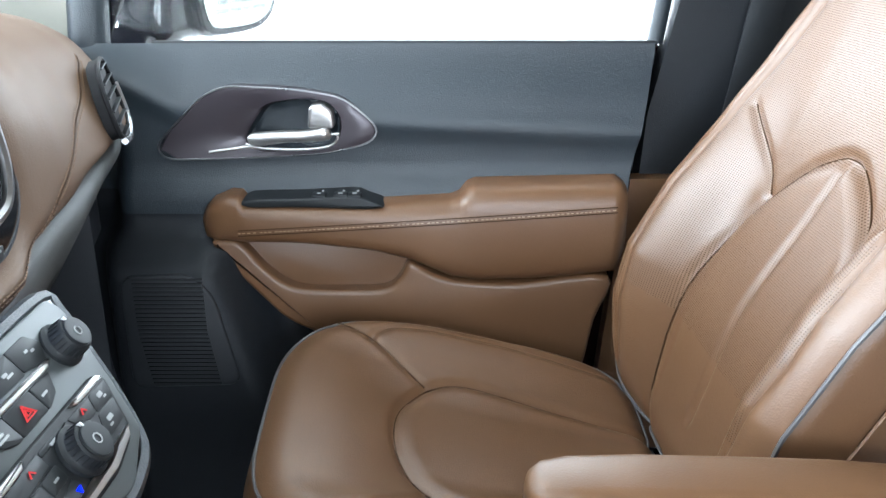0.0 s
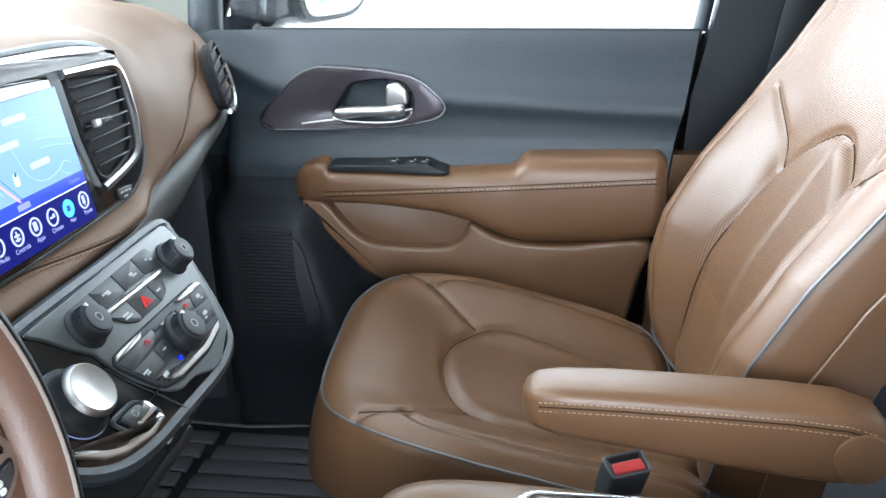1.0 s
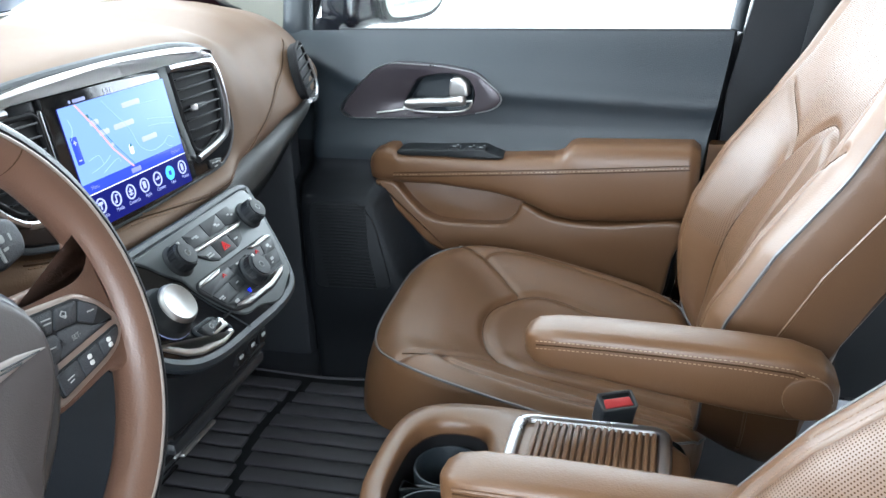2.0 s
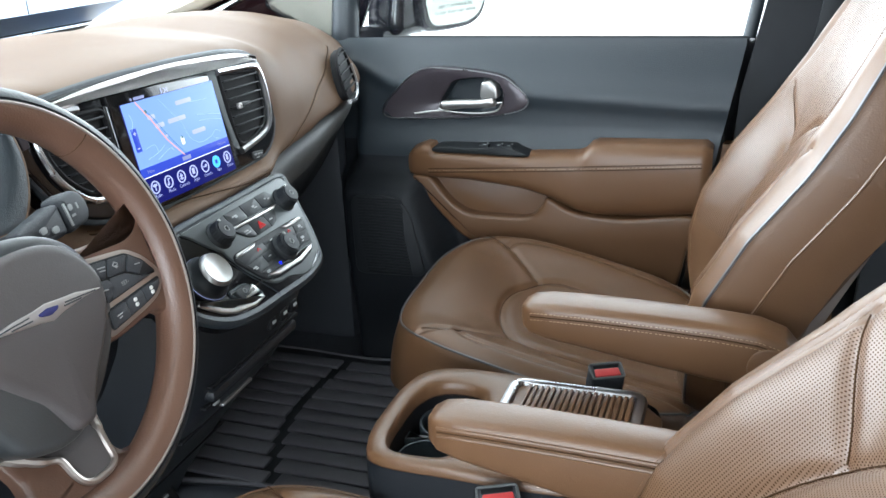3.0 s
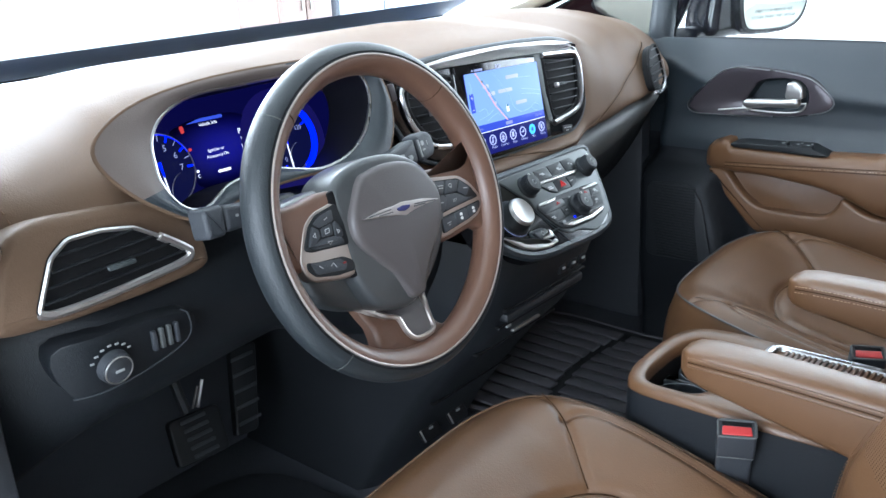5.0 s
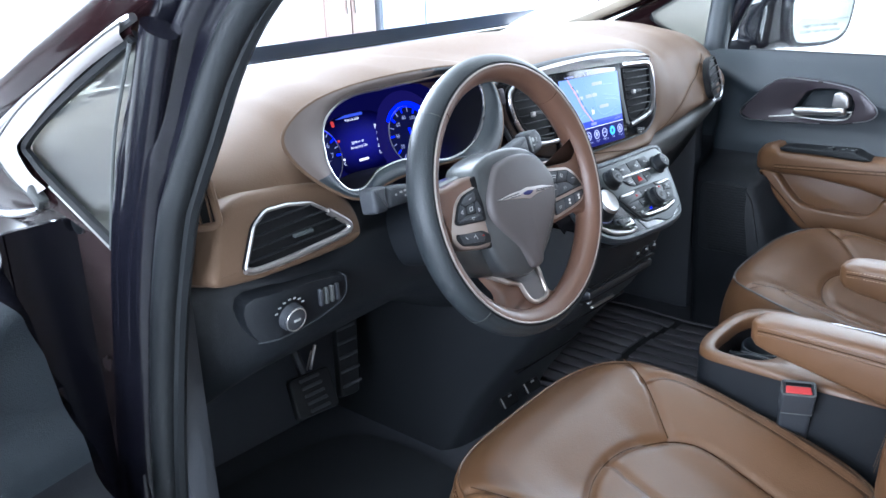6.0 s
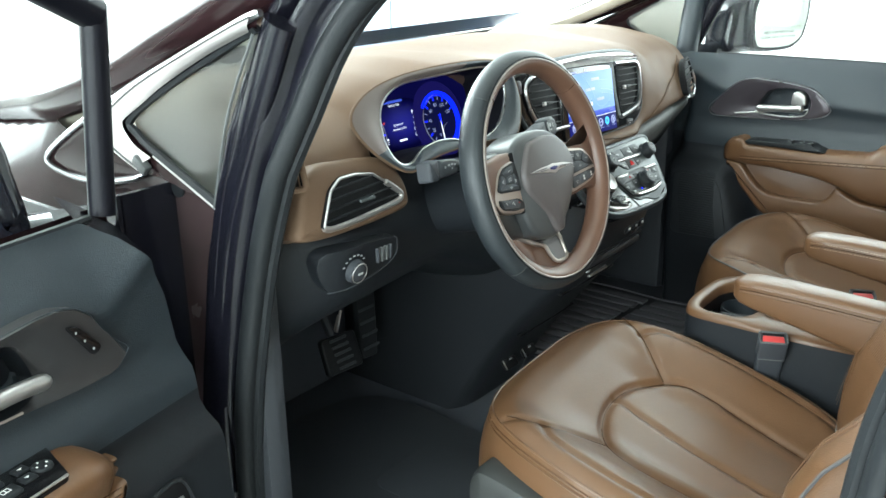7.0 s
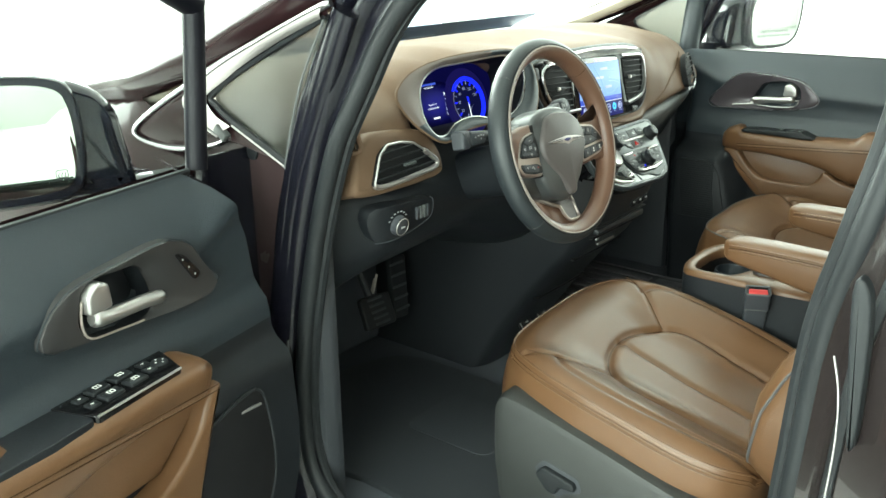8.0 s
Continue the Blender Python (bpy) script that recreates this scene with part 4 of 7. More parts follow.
part("housing", grid([[clu(a, b, 0.0) for a, b in face], [clu(a * 1.01 + 0.001, b * 1.02, -0.03) for a, b in face], [clu(a, b, DEEP - 0.003) for a, b in deep_face]], False, True), deep, cluster, "deep black housing")
part("back_plate", slab(deep_face, DEEP - 0.010, DEEP - 0.003, clu, 0.001), gauge_back, cluster)
part("chrome_ring", rim(face, 0.001, 0.0026, clu, 8), chrome, cluster)
screen_edge = [tuple(p) for p in spline([(-0.075, 0.038), (-0.058, 0.0485), (-0.027, 0.0525), (0.010, 0.0520), (0.030, 0.0470), (0.044, 0.036), (0.046, 0.0), (0.040, -0.022), (0.012, -0.031), (-0.030, -0.033), (-0.056, -0.026), (-0.060, 0.0)], 4, True)]
part("display", slab(screen_edge, DEEP - 0.003, DEEP - 0.0020, clu, 0.0003), cluster_lit, cluster)
for c, digits, a0, da in ((-0.100, ("0", "1", "2", "3", "4", "5", "6", "7"), 228, -33), (0.086, ("0", "20", "40", "60", "80", "100", "120"), 252, -38)):
    left = c < 0
    dial = part("dial", lathe([(0.0430, 0), (0.0430, 0.001), (0.034, 0.0006), (0, 0.0008)], clu(c, 0.002, DEEP - 0.001), (0.95, 0, 0.30), 40), gauge_face, cluster)
    part("dial_rim", tube([clu(c + 0.0435 * math.cos(w), 0.002 + 0.0435 * math.sin(w), DEEP) for w in np.linspace(0, 2 * math.pi, 40, endpoint=False)], 0.0008, True, 5), mark_dim, dial)
    if not left:
        part("dial_surround", lathe([(0.068, 0), (0.066, 0.0012), (0.046, 0.0014)], clu(c, 0.002, DEEP - 0.0025), (0.95, 0, 0.30), 40), gauge_haze, dial)
    for w0, w1, rr, rad, glow in (((-70, 150, 0.0478, 0.0040, gauge_blue), (-62, 140, 0.0425, 0.0012, gauge_blue)) if not left else ((20, 130, 0.0420, 0.0007, gauge_blue),)):
        arc = [clu(c + rr * math.cos(radians(a)), 0.002 + rr * math.sin(radians(a)), DEEP + 0.0012) for a in range(w0, w1, 6)]
        part("lit_arc", tube(arc, rad, seg=6, flat=0.6), glow, dial)
    for k in range(2 * len(digits) - 1):
        a = radians(a0 + da * k / 2)
        part("tick", tube([clu(c + q * math.cos(a), 0.002 + q * math.sin(a), DEEP + 0.0006) for q in (0.0345, 0.0415)], 0.0015 if k % 2 == 0 else 0.0006, seg=4), gauge_blue if k % 2 == 0 else screen_soft, dial)
    for k, d in enumerate(digits):
        a = radians(a0 + da * k)
        words(d, 0.0105 if left else 0.0085, clu, dial, screen_soft, c + 0.0270 * math.cos(a), 0.002 + 0.0270 * math.sin(a), DEEP + 0.0004, "dial_digit")
    part("needle", tube([clu(c - 0.0005, 0.006, DEEP + 0.0015), clu(c - 0.0012 + (0.002 if left else 0.0), -0.036, DEEP + 0.0015)], [0.0006, 0.0011], seg=5), screen_white, dial)
    part("needle_hub", tube([clu(c - 0.0010, 0.012, DEEP + 0.0022), clu(c, -0.006, DEEP + 0.0022)], [0.0020, 0.0008], seg=6), gauge_blue, dial)
    part("sub_scale", tube([clu(c + (0.030 if left else 0.024) + 0.026 * math.cos(w), -0.030 + 0.026 * math.sin(w), DEEP + 0.0006) for w in np.linspace(1.9, 3.3, 12)], 0.0006, seg=4), mark_dim, dial)
words("Vehicle Info", 0.0056, clu, cluster, screen_white, -0.0190, 0.0436, DEEP - 0.0016, "message")
words("Ignition or", 0.0056, clu, cluster, screen_white, -0.0190, 0.0114, DEEP - 0.0016, "message")
words("Accessory On", 0.0056, clu, cluster, screen_white, -0.0190, 0.0042, DEEP - 0.0016, "message")
part("header_glow", slab(rounded([(-0.050, 0.0475), (-0.030, 0.0515), (0.004, 0.0515), (0.004, 0.0475), (-0.030, 0.0475)], 0.002), DEEP - 0.0020, DEEP - 0.0017, clu, 0.0001), screen_bar, cluster)
part("odometer_bar", slab(rect(-0.0255, -0.0070, -0.0168, -0.0136, 0.001), DEEP - 0.002, DEEP - 0.0014, clu, 0.0001), screen_white, cluster)
words("P", 0.0095, clu, cluster, screen_white, 0.0215, 0.0262, DEEP - 0.0016, "gear_letter")
for k, d in enumerate("RNDL"):
    words(d, 0.0065, clu, cluster, screen_white, 0.0225 - 0.0015 * k, 0.0165 - 0.0092 * k, DEEP - 0.0016, "gear_letter")
for a, b in ((-0.0585, 0.0425), (-0.0560, 0.0178)):
    part("warning_lamp", slab(rounded([(a - 0.0022, b - 0.0042), (a + 0.0026, b - 0.0042), (a + 0.0020, b + 0.0042), (a - 0.0026, b + 0.0042)], 0.0016) if b > 0.03 else rect(a - 0.002, a + 0.002, b - 0.0018, b + 0.0018, 0.001), DEEP + 0.0005, DEEP + 0.0015, clu, 0.0002), mark_red, cluster)
part("gauge_mark", slab(rect(-0.0555, -0.0520, -0.0105, -0.0075, 0.001), DEEP - 0.001, DEEP, clu, 0.0002), screen_white, cluster)
words("C", 0.0060, clu, cluster, screen_white, -0.0535, -0.0150, DEEP - 0.0010, "gauge_letter")
settle(cluster)
hood = [tuple(p) for p in spline([(-0.225, 0.030), (-0.205, 0.052), (-0.16, 0.070), (-0.09, 0.080), (0.0, 0.083), (0.10, 0.080), (0.16, 0.068), (0.185, 0.04), (0.188, 0.0), (0.170, -0.04), (0.14, -0.058), (0.06, -0.050), (-0.06, -0.050), (-0.13, -0.062), (-0.18, -0.035), (-0.214, 0.0)], 4, True)]


def ring_plate(outer, inner, h_out, h_in, mp):
    """A sloping collar from an outer outline down to an inner one."""
    n = len(inner)
    c = sum(np.array(p) for p in inner) / n
    rows = []
    out = []
    for p in inner:
        d = np.array(p) - c
        best = 9.0
        for q, r in zip(outer, outer[1:] + outer[:1]):
            q, r = np.array(q), np.array(r)
            e = r - q
            den = d[0] * e[1] - d[1] * e[0]
            if abs(den) > 1e-12:
                t = ((q[0] - c[0]) * e[1] - (q[1] - c[1]) * e[0]) / den
                s = ((q[0] - c[0]) * d[1] - (q[1] - c[1]) * d[0]) / den
                if t > 0 and -1e-9 <= s <= 1 + 1e-9:
                    best = min(best, t)
        out.append(c + d * best)
    for k in range(6):
        t = k / 5
        rows.append([mp(*(np.array(p) * t + o * (1 - t)), h_out * (1 - t) + h_in * t + 0.006 * math.sin(math.pi * t)) for p, o in zip(inner, out)])
    return grid(rows, False, True)


V, F = ring_plate(hood, face, 0.014, 0.002, clu)
# cowl faces to the right and low down take the darker slate
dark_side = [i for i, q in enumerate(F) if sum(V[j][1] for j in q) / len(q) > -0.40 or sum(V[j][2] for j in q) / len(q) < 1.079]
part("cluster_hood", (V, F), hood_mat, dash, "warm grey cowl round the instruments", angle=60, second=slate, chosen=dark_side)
part("hood_edge", rim(hood, 0.012, 0.0025, clu, 8), leather_dash, dash)
# light switch panel
lsp = at_plane((-0.338, -0.695, 0.928), (0, 1, 0), (0.2, 0, 1), (1, 0, -0.2))
switch = thing("light_switch_panel", "black headlight switch panel with a round dial", "switch", lsp(0, 0, 0))
ease = lambda a, b: -7.0 * min(0.0, a + 0.012) ** 2
part("plate", slab([tuple(p) for p in spline([(-0.055, 0.030), (0.075, 0.025), (0.078, -0.01), (0.0, -0.03), (-0.05, -0.030)], 5, True)], -0.02, 0.0015, lsp, 0.001, 2, 0.0, 6, ease), lower_black, switch)
part("dial", lathe([(0.018, 0), (0.017, 0.010), (0.013, 0.012), (0, 0.012)], lsp(-0.012, -0.002, 0.004), (1, 0, -0.2), 28), black, switch)
part("dial_ring", tube([lsp(-0.012 + 0.0148 * math.cos(a), -0.002 + 0.0148 * math.sin(a), 0.0155) for a in np.linspace(0, 2 * math.pi, 28, endpoint=False)], 0.0009, True, 5), steel, switch)
for a in (0.035, 0.044, 0.053, 0.062):
    part("thumb_wheel", box(lsp(a, 0.008, 0.006), (0.006, 0.005, 0.022), 0.001), black if a in (0.035, 0.062) else grey_panel, switch)
for k in range(7):
    a = radians(35 + 20 * k)
    part("dial_tick", box(lsp(-0.012 + 0.0235 * math.cos(a), -0.002 + 0.0235 * math.sin(a), 0.0035), (0.001, 0.0045, 0.0022), 0.0004), mark_dim, switch)
part("dial_mark", box(lsp(-0.012, -0.002, 0.0172), (0.001, 0.010, 0.003), 0.0004), mark_dim, switch)
part("plate_line", tube([lsp(a, b, 0.002 + ease(a, b)) for a, b in spline([(0.070, 0.030), (0.080, 0.020), (0.078, -0.010), (0.02, -0.028), (-0.05, -0.033)], 5)], 0.0010, seg=5), black, switch)
settle(switch)
settle(dash)

def hat(x, a, b):
    """Rises smoothly from 0 at a to 1 at b."""
    t = min(1, max(0, (x - a) / (b - a)))
    return t * t * (3 - 2 * t)


# ---- steering wheel ----
TW = radians(16.6)
whl = at_plane((-0.1832, -0.4526, 1.0423), (0, 1, 0), (-math.sin(TW), 0, math.cos(TW)), (math.cos(TW), 0, math.sin(TW)))
wheel = thing("steering_wheel", "two-tone brown and dark grey leather steering wheel with silver trim", "steering wheel", whl(0, 0, 0))
R, r = 0.1626, 0.0172
rows, n, m = [], 96, 24
for i in range(n):
    a = 2 * math.pi * i / n
    grip = 1.0 + 0.06 * sum(math.exp(-((a - g) / 0.22) ** 2) for g in (0.62, 2.52))
    rows.append([whl((R + r * grip * math.cos(b)) * math.cos(a), (R + r * grip * math.cos(b)) * math.sin(a), r * 1.15 * math.sin(b)) for b in [2 * math.pi * k / m for k in range(m)]])
V, F = grid(rows, True, True)
inner = [i for i in range(len(F)) if 6 <= i % m <= 16]
part("rim", (V, F), wheel_dark, wheel, "dark grey leather outside and brown leather inside", second=leather_rim, chosen=inner)
part("silver_line", tube([whl(R * math.cos(a), R * math.sin(a), r * 1.15) for a in np.linspace(0, 2 * math.pi, 96, endpoint=False)], 0.0013, True, 6), champagne, wheel)
part("seam_groove", tube([whl((R + 0.0034) * math.cos(a), (R + 0.0034) * math.sin(a), r * 1.13) for a in np.linspace(0, 2 * math.pi, 96, endpoint=False)], 0.0007, True, 5), deep, wheel)
for a in (2.36, 3.93):
    part("rim_seam", tube([whl((R + (r + 0.0001) * math.cos(b)) * math.cos(a), (R + (r + 0.0001) * math.cos(b)) * math.sin(a), (r * 1.15 + 0.0001) * math.sin(b)) for b in np.linspace(-1.4, 1.5, 20)], 0.0007, False, 4), shield_grey, wheel)
for a in (0.78, 2.30):
    part("rim_seam", tube([whl((R + (r + 0.0001) * math.cos(b)) * math.cos(a), (R + (r + 0.0001) * math.cos(b)) * math.sin(a), (r * 1.15 + 0.0001) * math.sin(b)) for b in np.linspace(1.7, 4.2, 20)], 0.0006, False, 4), seam_dark, wheel)
for w0, w1 in ((-0.95, -0.40), (0.30, 0.95), (2.25, 2.80), (3.60, 4.05)):
    lace = []
    for a in np.arange(w0, w1, 0.034):
        lace.append(tube([whl((R - (r - 0.0008) * math.cos(b)) * math.cos(a + t), (R - (r - 0.0008) * math.cos(b)) * math.sin(a + t), r * 1.15 * math.sin(b)) for b, t in ((0.60, 0.0), (0.32, 0.010), (0.05, 0.020))], 0.0008, seg=4))
    part("lacing", join(*lace), thread_grey, wheel, "grey lacing along the inside")

hub_line = [tuple(p) for p in spline([(-0.076, 0.020), (-0.068, 0.045), (-0.045, 0.057), (-0.010, 0.061), (0.030, 0.056), (0.060, 0.040), (0.077, 0.014), (0.081, -0.018), (0.071, -0.043), (0.045, -0.072), (0.018, -0.092), (-0.005, -0.102), (-0.030, -0.100), (-0.055, -0.088), (-0.070, -0.062), (-0.077, -0.030)], 4, True)]
# cover and shield share one colour; their two tones paint light and shade
part("airbag_cover", slab(hub_line, -0.045, 0.0075, whl, 0.0100, 6, 0.006, 10), hub_dark, wheel, "hub cover, shaded by its darker slate tone")
shield = [tuple(p) for p in spline([(-0.040, 0.043), (-0.057, 0.022), (-0.066, 0.002), (-0.063, -0.020), (-0.045, -0.044), (-0.029, -0.062), (-0.019, -0.080), (-0.010, -0.094), (0.008, -0.094), (0.017, -0.080), (0.028, -0.066), (0.046, -0.048), (0.064, -0.026), (0.071, -0.002), (0.066, 0.018), (0.050, 0.037), (0.028, 0.047), (0.0, 0.050), (-0.022, 0.048)], 4, True)]
part("hub_gap", slab(rounded([(-0.0800, 0.038), (-0.0700, 0.040), (-0.0700, -0.050), (-0.0790, -0.050), (-0.0815, -0.010)], 0.003), -0.010, 0.0055, whl, 0.001), deep, wheel)
part("hub_shield", slab(shield, 0.002, 0.0165, whl, 0.0085, 6, 0.0045, 12), airbag_mat, wheel, "embossed hub shield, lit by its lighter brown-grey tone")
part("hub_back", slab([tuple(p) for p in spline([(-0.116, 0.034), (-0.098, 0.042), (-0.056, 0.044), (0.0, 0.044), (0.050, 0.042), (0.080, 0.030), (0.085, -0.030), (0.062, -0.072), (0.020, -0.094), (-0.040, -0.094), (-0.085, -0.078), (-0.112, -0.052), (-0.124, 0.0)], 4, True)], -0.046, -0.014, whl, 0.014, 4, 0.004, 3), hub_dark, wheel)
# spokes in brown leather
part("spoke", slab(rounded([(-0.156, 0.052), (-0.146, 0.037), (-0.113, 0.0375), (-0.086, 0.0415), (-0.066, 0.040), (-0.066, -0.038), (-0.098, -0.0385), (-0.122, -0.0330), (-0.143, -0.022), (-0.160, -0.020)], 0.012), -0.012, 0.005, whl, 0.007), leather_rim, wheel)
part("spoke", slab(rounded([(0.150, 0.058), (0.137, 0.030), (0.122, 0.0235), (0.066, 0.0290), (0.055, 0.028), (0.055, -0.054), (0.074, -0.0550), (0.124, -0.0510), (0.136, -0.058), (0.148, -0.080), (0.162, -0.040)], 0.012), -0.012, 0.005, whl, 0.007), leather_rim, wheel)
PODS = {
    -1: ([(-0.083, 0.0300), (-0.109, 0.0255), (-0.121, 0.0165), (-0.131, -0.005), (-0.1355, -0.016), (-0.1345, -0.026), (-0.128, -0.0385), (-0.0997, -0.0468), (-0.080, -0.0490), (-0.079, -0.012)],
         ([(-0.082, 0.0268), (-0.107, 0.0222), (-0.1175, 0.0140), (-0.1285, -0.0065), (-0.122, -0.0110), (-0.0795, -0.0165), (-0.0785, 0.000)], [(-0.1295, -0.0185), (-0.121, -0.0215), (-0.090, -0.0255), (-0.0800, -0.0330), (-0.0805, -0.0430), (-0.101, -0.0415), (-0.124, -0.0350), (-0.1305, -0.0260)])),
    1: ([(0.060, 0.0210), (0.0724, 0.0195), (0.117, 0.0120), (0.135, -0.002), (0.1470, -0.0200), (0.1455, -0.0310), (0.1350, -0.0405), (0.118, -0.0448), (0.0724, -0.0500), (0.060, -0.0500)],
        ([(0.066, 0.0155), (0.113, 0.0085), (0.130, -0.0045), (0.1400, -0.0200), (0.110, -0.0212), (0.066, -0.0235)], [(0.066, -0.0275), (0.110, -0.0255), (0.1405, -0.0240), (0.1390, -0.0310), (0.1300, -0.0372), (0.114, -0.0405), (0.066, -0.0455)])),
}


def toward_hub(q):
    """The driver-side pod runs right up to the flank of the hub."""
    return [(-0.1355 + (a + 0.1355) * 1.17, b) if a < 0 else (a, b) for a, b in q]


for s, (frame_line, plates) in PODS.items():
    pod = rounded(toward_hub(frame_line), 0.008)
    pod_ob = part("button_pod", slab(pod, -0.008, 0.0060, whl, 0.0030, 4), pod_metal, wheel, "satin silver button frame")
    for plate in plates:
        part("button_plate", slab(rounded(toward_hub(plate), 0.004), 0.003, 0.0070, whl, 0.0010), rubber, pod_ob)
WHEEL_BUTTONS = (
    [(-0.089, 0.0225), (-0.1045, 0.0198), (-0.1130, 0.0145), (-0.1070, 0.0090), (-0.0900, 0.0115)], [(-0.1145, 0.0130), (-0.1240, -0.0055), (-0.1165, -0.0060), (-0.1085, 0.0000), (-0.1085, 0.0080)], [(-0.0880, 0.0105), (-0.0835, 0.0000), (-0.0845, -0.0070), (-0.0930, -0.0050), (-0.0920, 0.0090)],
    [(-0.1060, 0.0078), (-0.0935, 0.0095), (-0.0945, -0.0015), (-0.1070, -0.0005)], [(-0.1230, -0.0075), (-0.1090, -0.0020), (-0.0940, -0.0035), (-0.0850, -0.0085), (-0.0850, -0.0140), (-0.1180, -0.0092)], [(-0.1265, -0.0200), (-0.0945, -0.0265), (-0.0885, -0.0330), (-0.0920, -0.0390), (-0.1230, -0.0330)],
    [(0.068, 0.0135), (0.089, 0.0105), (0.081, -0.0035), (0.068, 0.0000)], [(0.0905, 0.0102), (0.1125, 0.0065), (0.1040, -0.0060), (0.0830, -0.0030)], [(0.1140, 0.0058), (0.1290, -0.0060), (0.1180, -0.0145), (0.1055, -0.0065)], [(0.068, -0.0020), (0.082, -0.0045), (0.088, -0.0130), (0.076, -0.0215), (0.068, -0.0215)], [(0.0840, -0.0045), (0.1045, -0.0075), (0.1170, -0.0155), (0.1370, -0.0190), (0.110, -0.0200), (0.078, -0.0215)],
    [(0.068, -0.0290), (0.090, -0.0280), (0.090, -0.0420), (0.068, -0.0440)], [(0.0910, -0.0280), (0.1130, -0.0268), (0.1130, -0.0395), (0.0910, -0.0418)], [(0.1140, -0.0268), (0.1380, -0.0258), (0.1370, -0.0310), (0.1290, -0.0360), (0.1140, -0.0392)])
for q in WHEEL_BUTTONS:
    part("button", slab(rounded(toward_hub(q), 0.0022), 0.0060, 0.0084, whl, 0.0010, 2), black, wheel)
for pts in ([(-0.1005, 0.0150), (-0.0965, 0.0162)], [(-0.1165, 0.0035), (-0.1135, 0.0060), (-0.1140, 0.0012), (-0.1165, 0.0035)], [(-0.0875, 0.0000), (-0.0900, 0.0022), (-0.0895, -0.0022), (-0.0875, 0.0000)], [(-0.1030, -0.0065), (-0.0980, -0.0072), (-0.1010, -0.0098), (-0.1030, -0.0065)],
            [(-0.1025, 0.0055), (-0.0980, 0.0060), (-0.0985, 0.0020), (-0.1030, 0.0015), (-0.1025, 0.0055)], [(-0.1070, -0.0300), (-0.1040, -0.0275), (-0.1015, -0.0330)], [(-0.1190, -0.0255), (-0.1160, -0.0290)], [(0.0925, 0.0040), (0.0955, 0.0060), (0.0985, 0.0040), (0.0960, 0.0005), (0.0925, 0.0040)], [(0.0945, 0.0030), (0.0975, 0.0010)],
            [(0.075, 0.0075), (0.084, 0.0062)], [(0.076, 0.0045), (0.083, 0.0035)], [(0.1165, -0.0045), (0.1230, -0.0055)], [(0.072, -0.0110), (0.078, -0.0120)], [(0.0745, -0.0355), (0.0815, -0.0350)], [(0.0760, -0.0380), (0.0800, -0.0375)]):
    part("button_mark", tube([whl(a, b, 0.0086) for a, b in toward_hub(pts)], 0.0006, seg=4), mark_dim, wheel)
for a, b in ((0.101, -0.0315), (0.101, -0.0360), (0.124, -0.0300), (0.124, -0.0340)):
    part("button_mark", slab(rect(a - 0.0022, a + 0.0022, b - 0.0017, b + 0.0017, 0.0015), 0.0084, 0.0088, whl, 0.0001), mark, wheel)
part("button_mark", slab(rect(-0.0865, -0.0825, -0.0325, -0.0305, 0.0008), 0.0084, 0.0088, whl, 0.0001), mark_red_print, wheel)
words("SET-", 0.0050, whl, wheel, mark_dim, 0.0980, -0.0140, 0.0088, "button_words")


def lower_form(a, b):
    """The lower spoke leans back under the hub."""
    return float(np.interp(b, (-0.150, -0.112, -0.100, -0.083), (0.0, -0.014, -0.026, -0.040)))


part("lower_spoke", slab(rounded([(-0.050, -0.080), (-0.053, -0.106), (-0.058, -0.132), (-0.082, -0.142), (-0.040, -0.158), (0.0, -0.164), (0.046, -0.156), (0.062, -0.146), (0.038, -0.141), (0.0285, -0.130), (0.034, -0.106), (0.040, -0.080)], 0.010), -0.016, 0.001, whl, 0.006, 3, 0.0, 4, lower_form), leather_rim, wheel)
vee = rounded([(-0.060, -0.080), (-0.046, -0.092), (-0.034, -0.1055), (-0.0200, -0.1115), (-0.0195, -0.1330), (-0.0165, -0.1450), (-0.0080, -0.1515), (0.0110, -0.1515), (0.0190, -0.1460), (0.0212, -0.1300), (0.0250, -0.1100), (0.0380, -0.0960), (0.044, -0.080)], 0.006)
vee = [(a, b if b > -0.110 else -0.110 + (b + 0.110) * 0.74) for a, b in vee]
part("lower_plate", slab(vee, -0.006, 0.0040, whl, 0.002, 3, 0.0, 4, lower_form), airbag_mat, wheel)
part("silver_trim", tube([whl(a, b, 0.0042 + lower_form(a, b)) for a, b in vee[2:-2]], [0.0058 if k < 8 else 0.0040 if k < 12 or k > len(vee) - 16 else 0.0030 for k in range(len(vee) - 4)], seg=8), pod_metal, wheel, "silver trim round the lower spoke")
wing = [(-0.0545, 0.0030), (-0.030, 0.0058), (-0.010, 0.0058), (0.002, 0.0068), (0.014, 0.0050), (0.034, 0.0025), (0.0585, -0.0038), (0.036, -0.0048), (0.016, -0.0062), (0.004, -0.0088), (-0.010, -0.0050), (-0.030, -0.0015)]
badge = part("badge", slab(wing, 0.010, 0.0212, whl, 0.0012), satin_silver, wheel, "silver wing-shaped badge")
part("badge_centre", slab(rounded([(-0.008, 0.0016), (0.002, 0.0030), (0.013, 0.0010), (0.011, -0.0016), (0.003, -0.0034), (-0.006, -0.0012)], 0.002), 0.0212, 0.0222, whl, 0.0004), emblem_blue, badge)
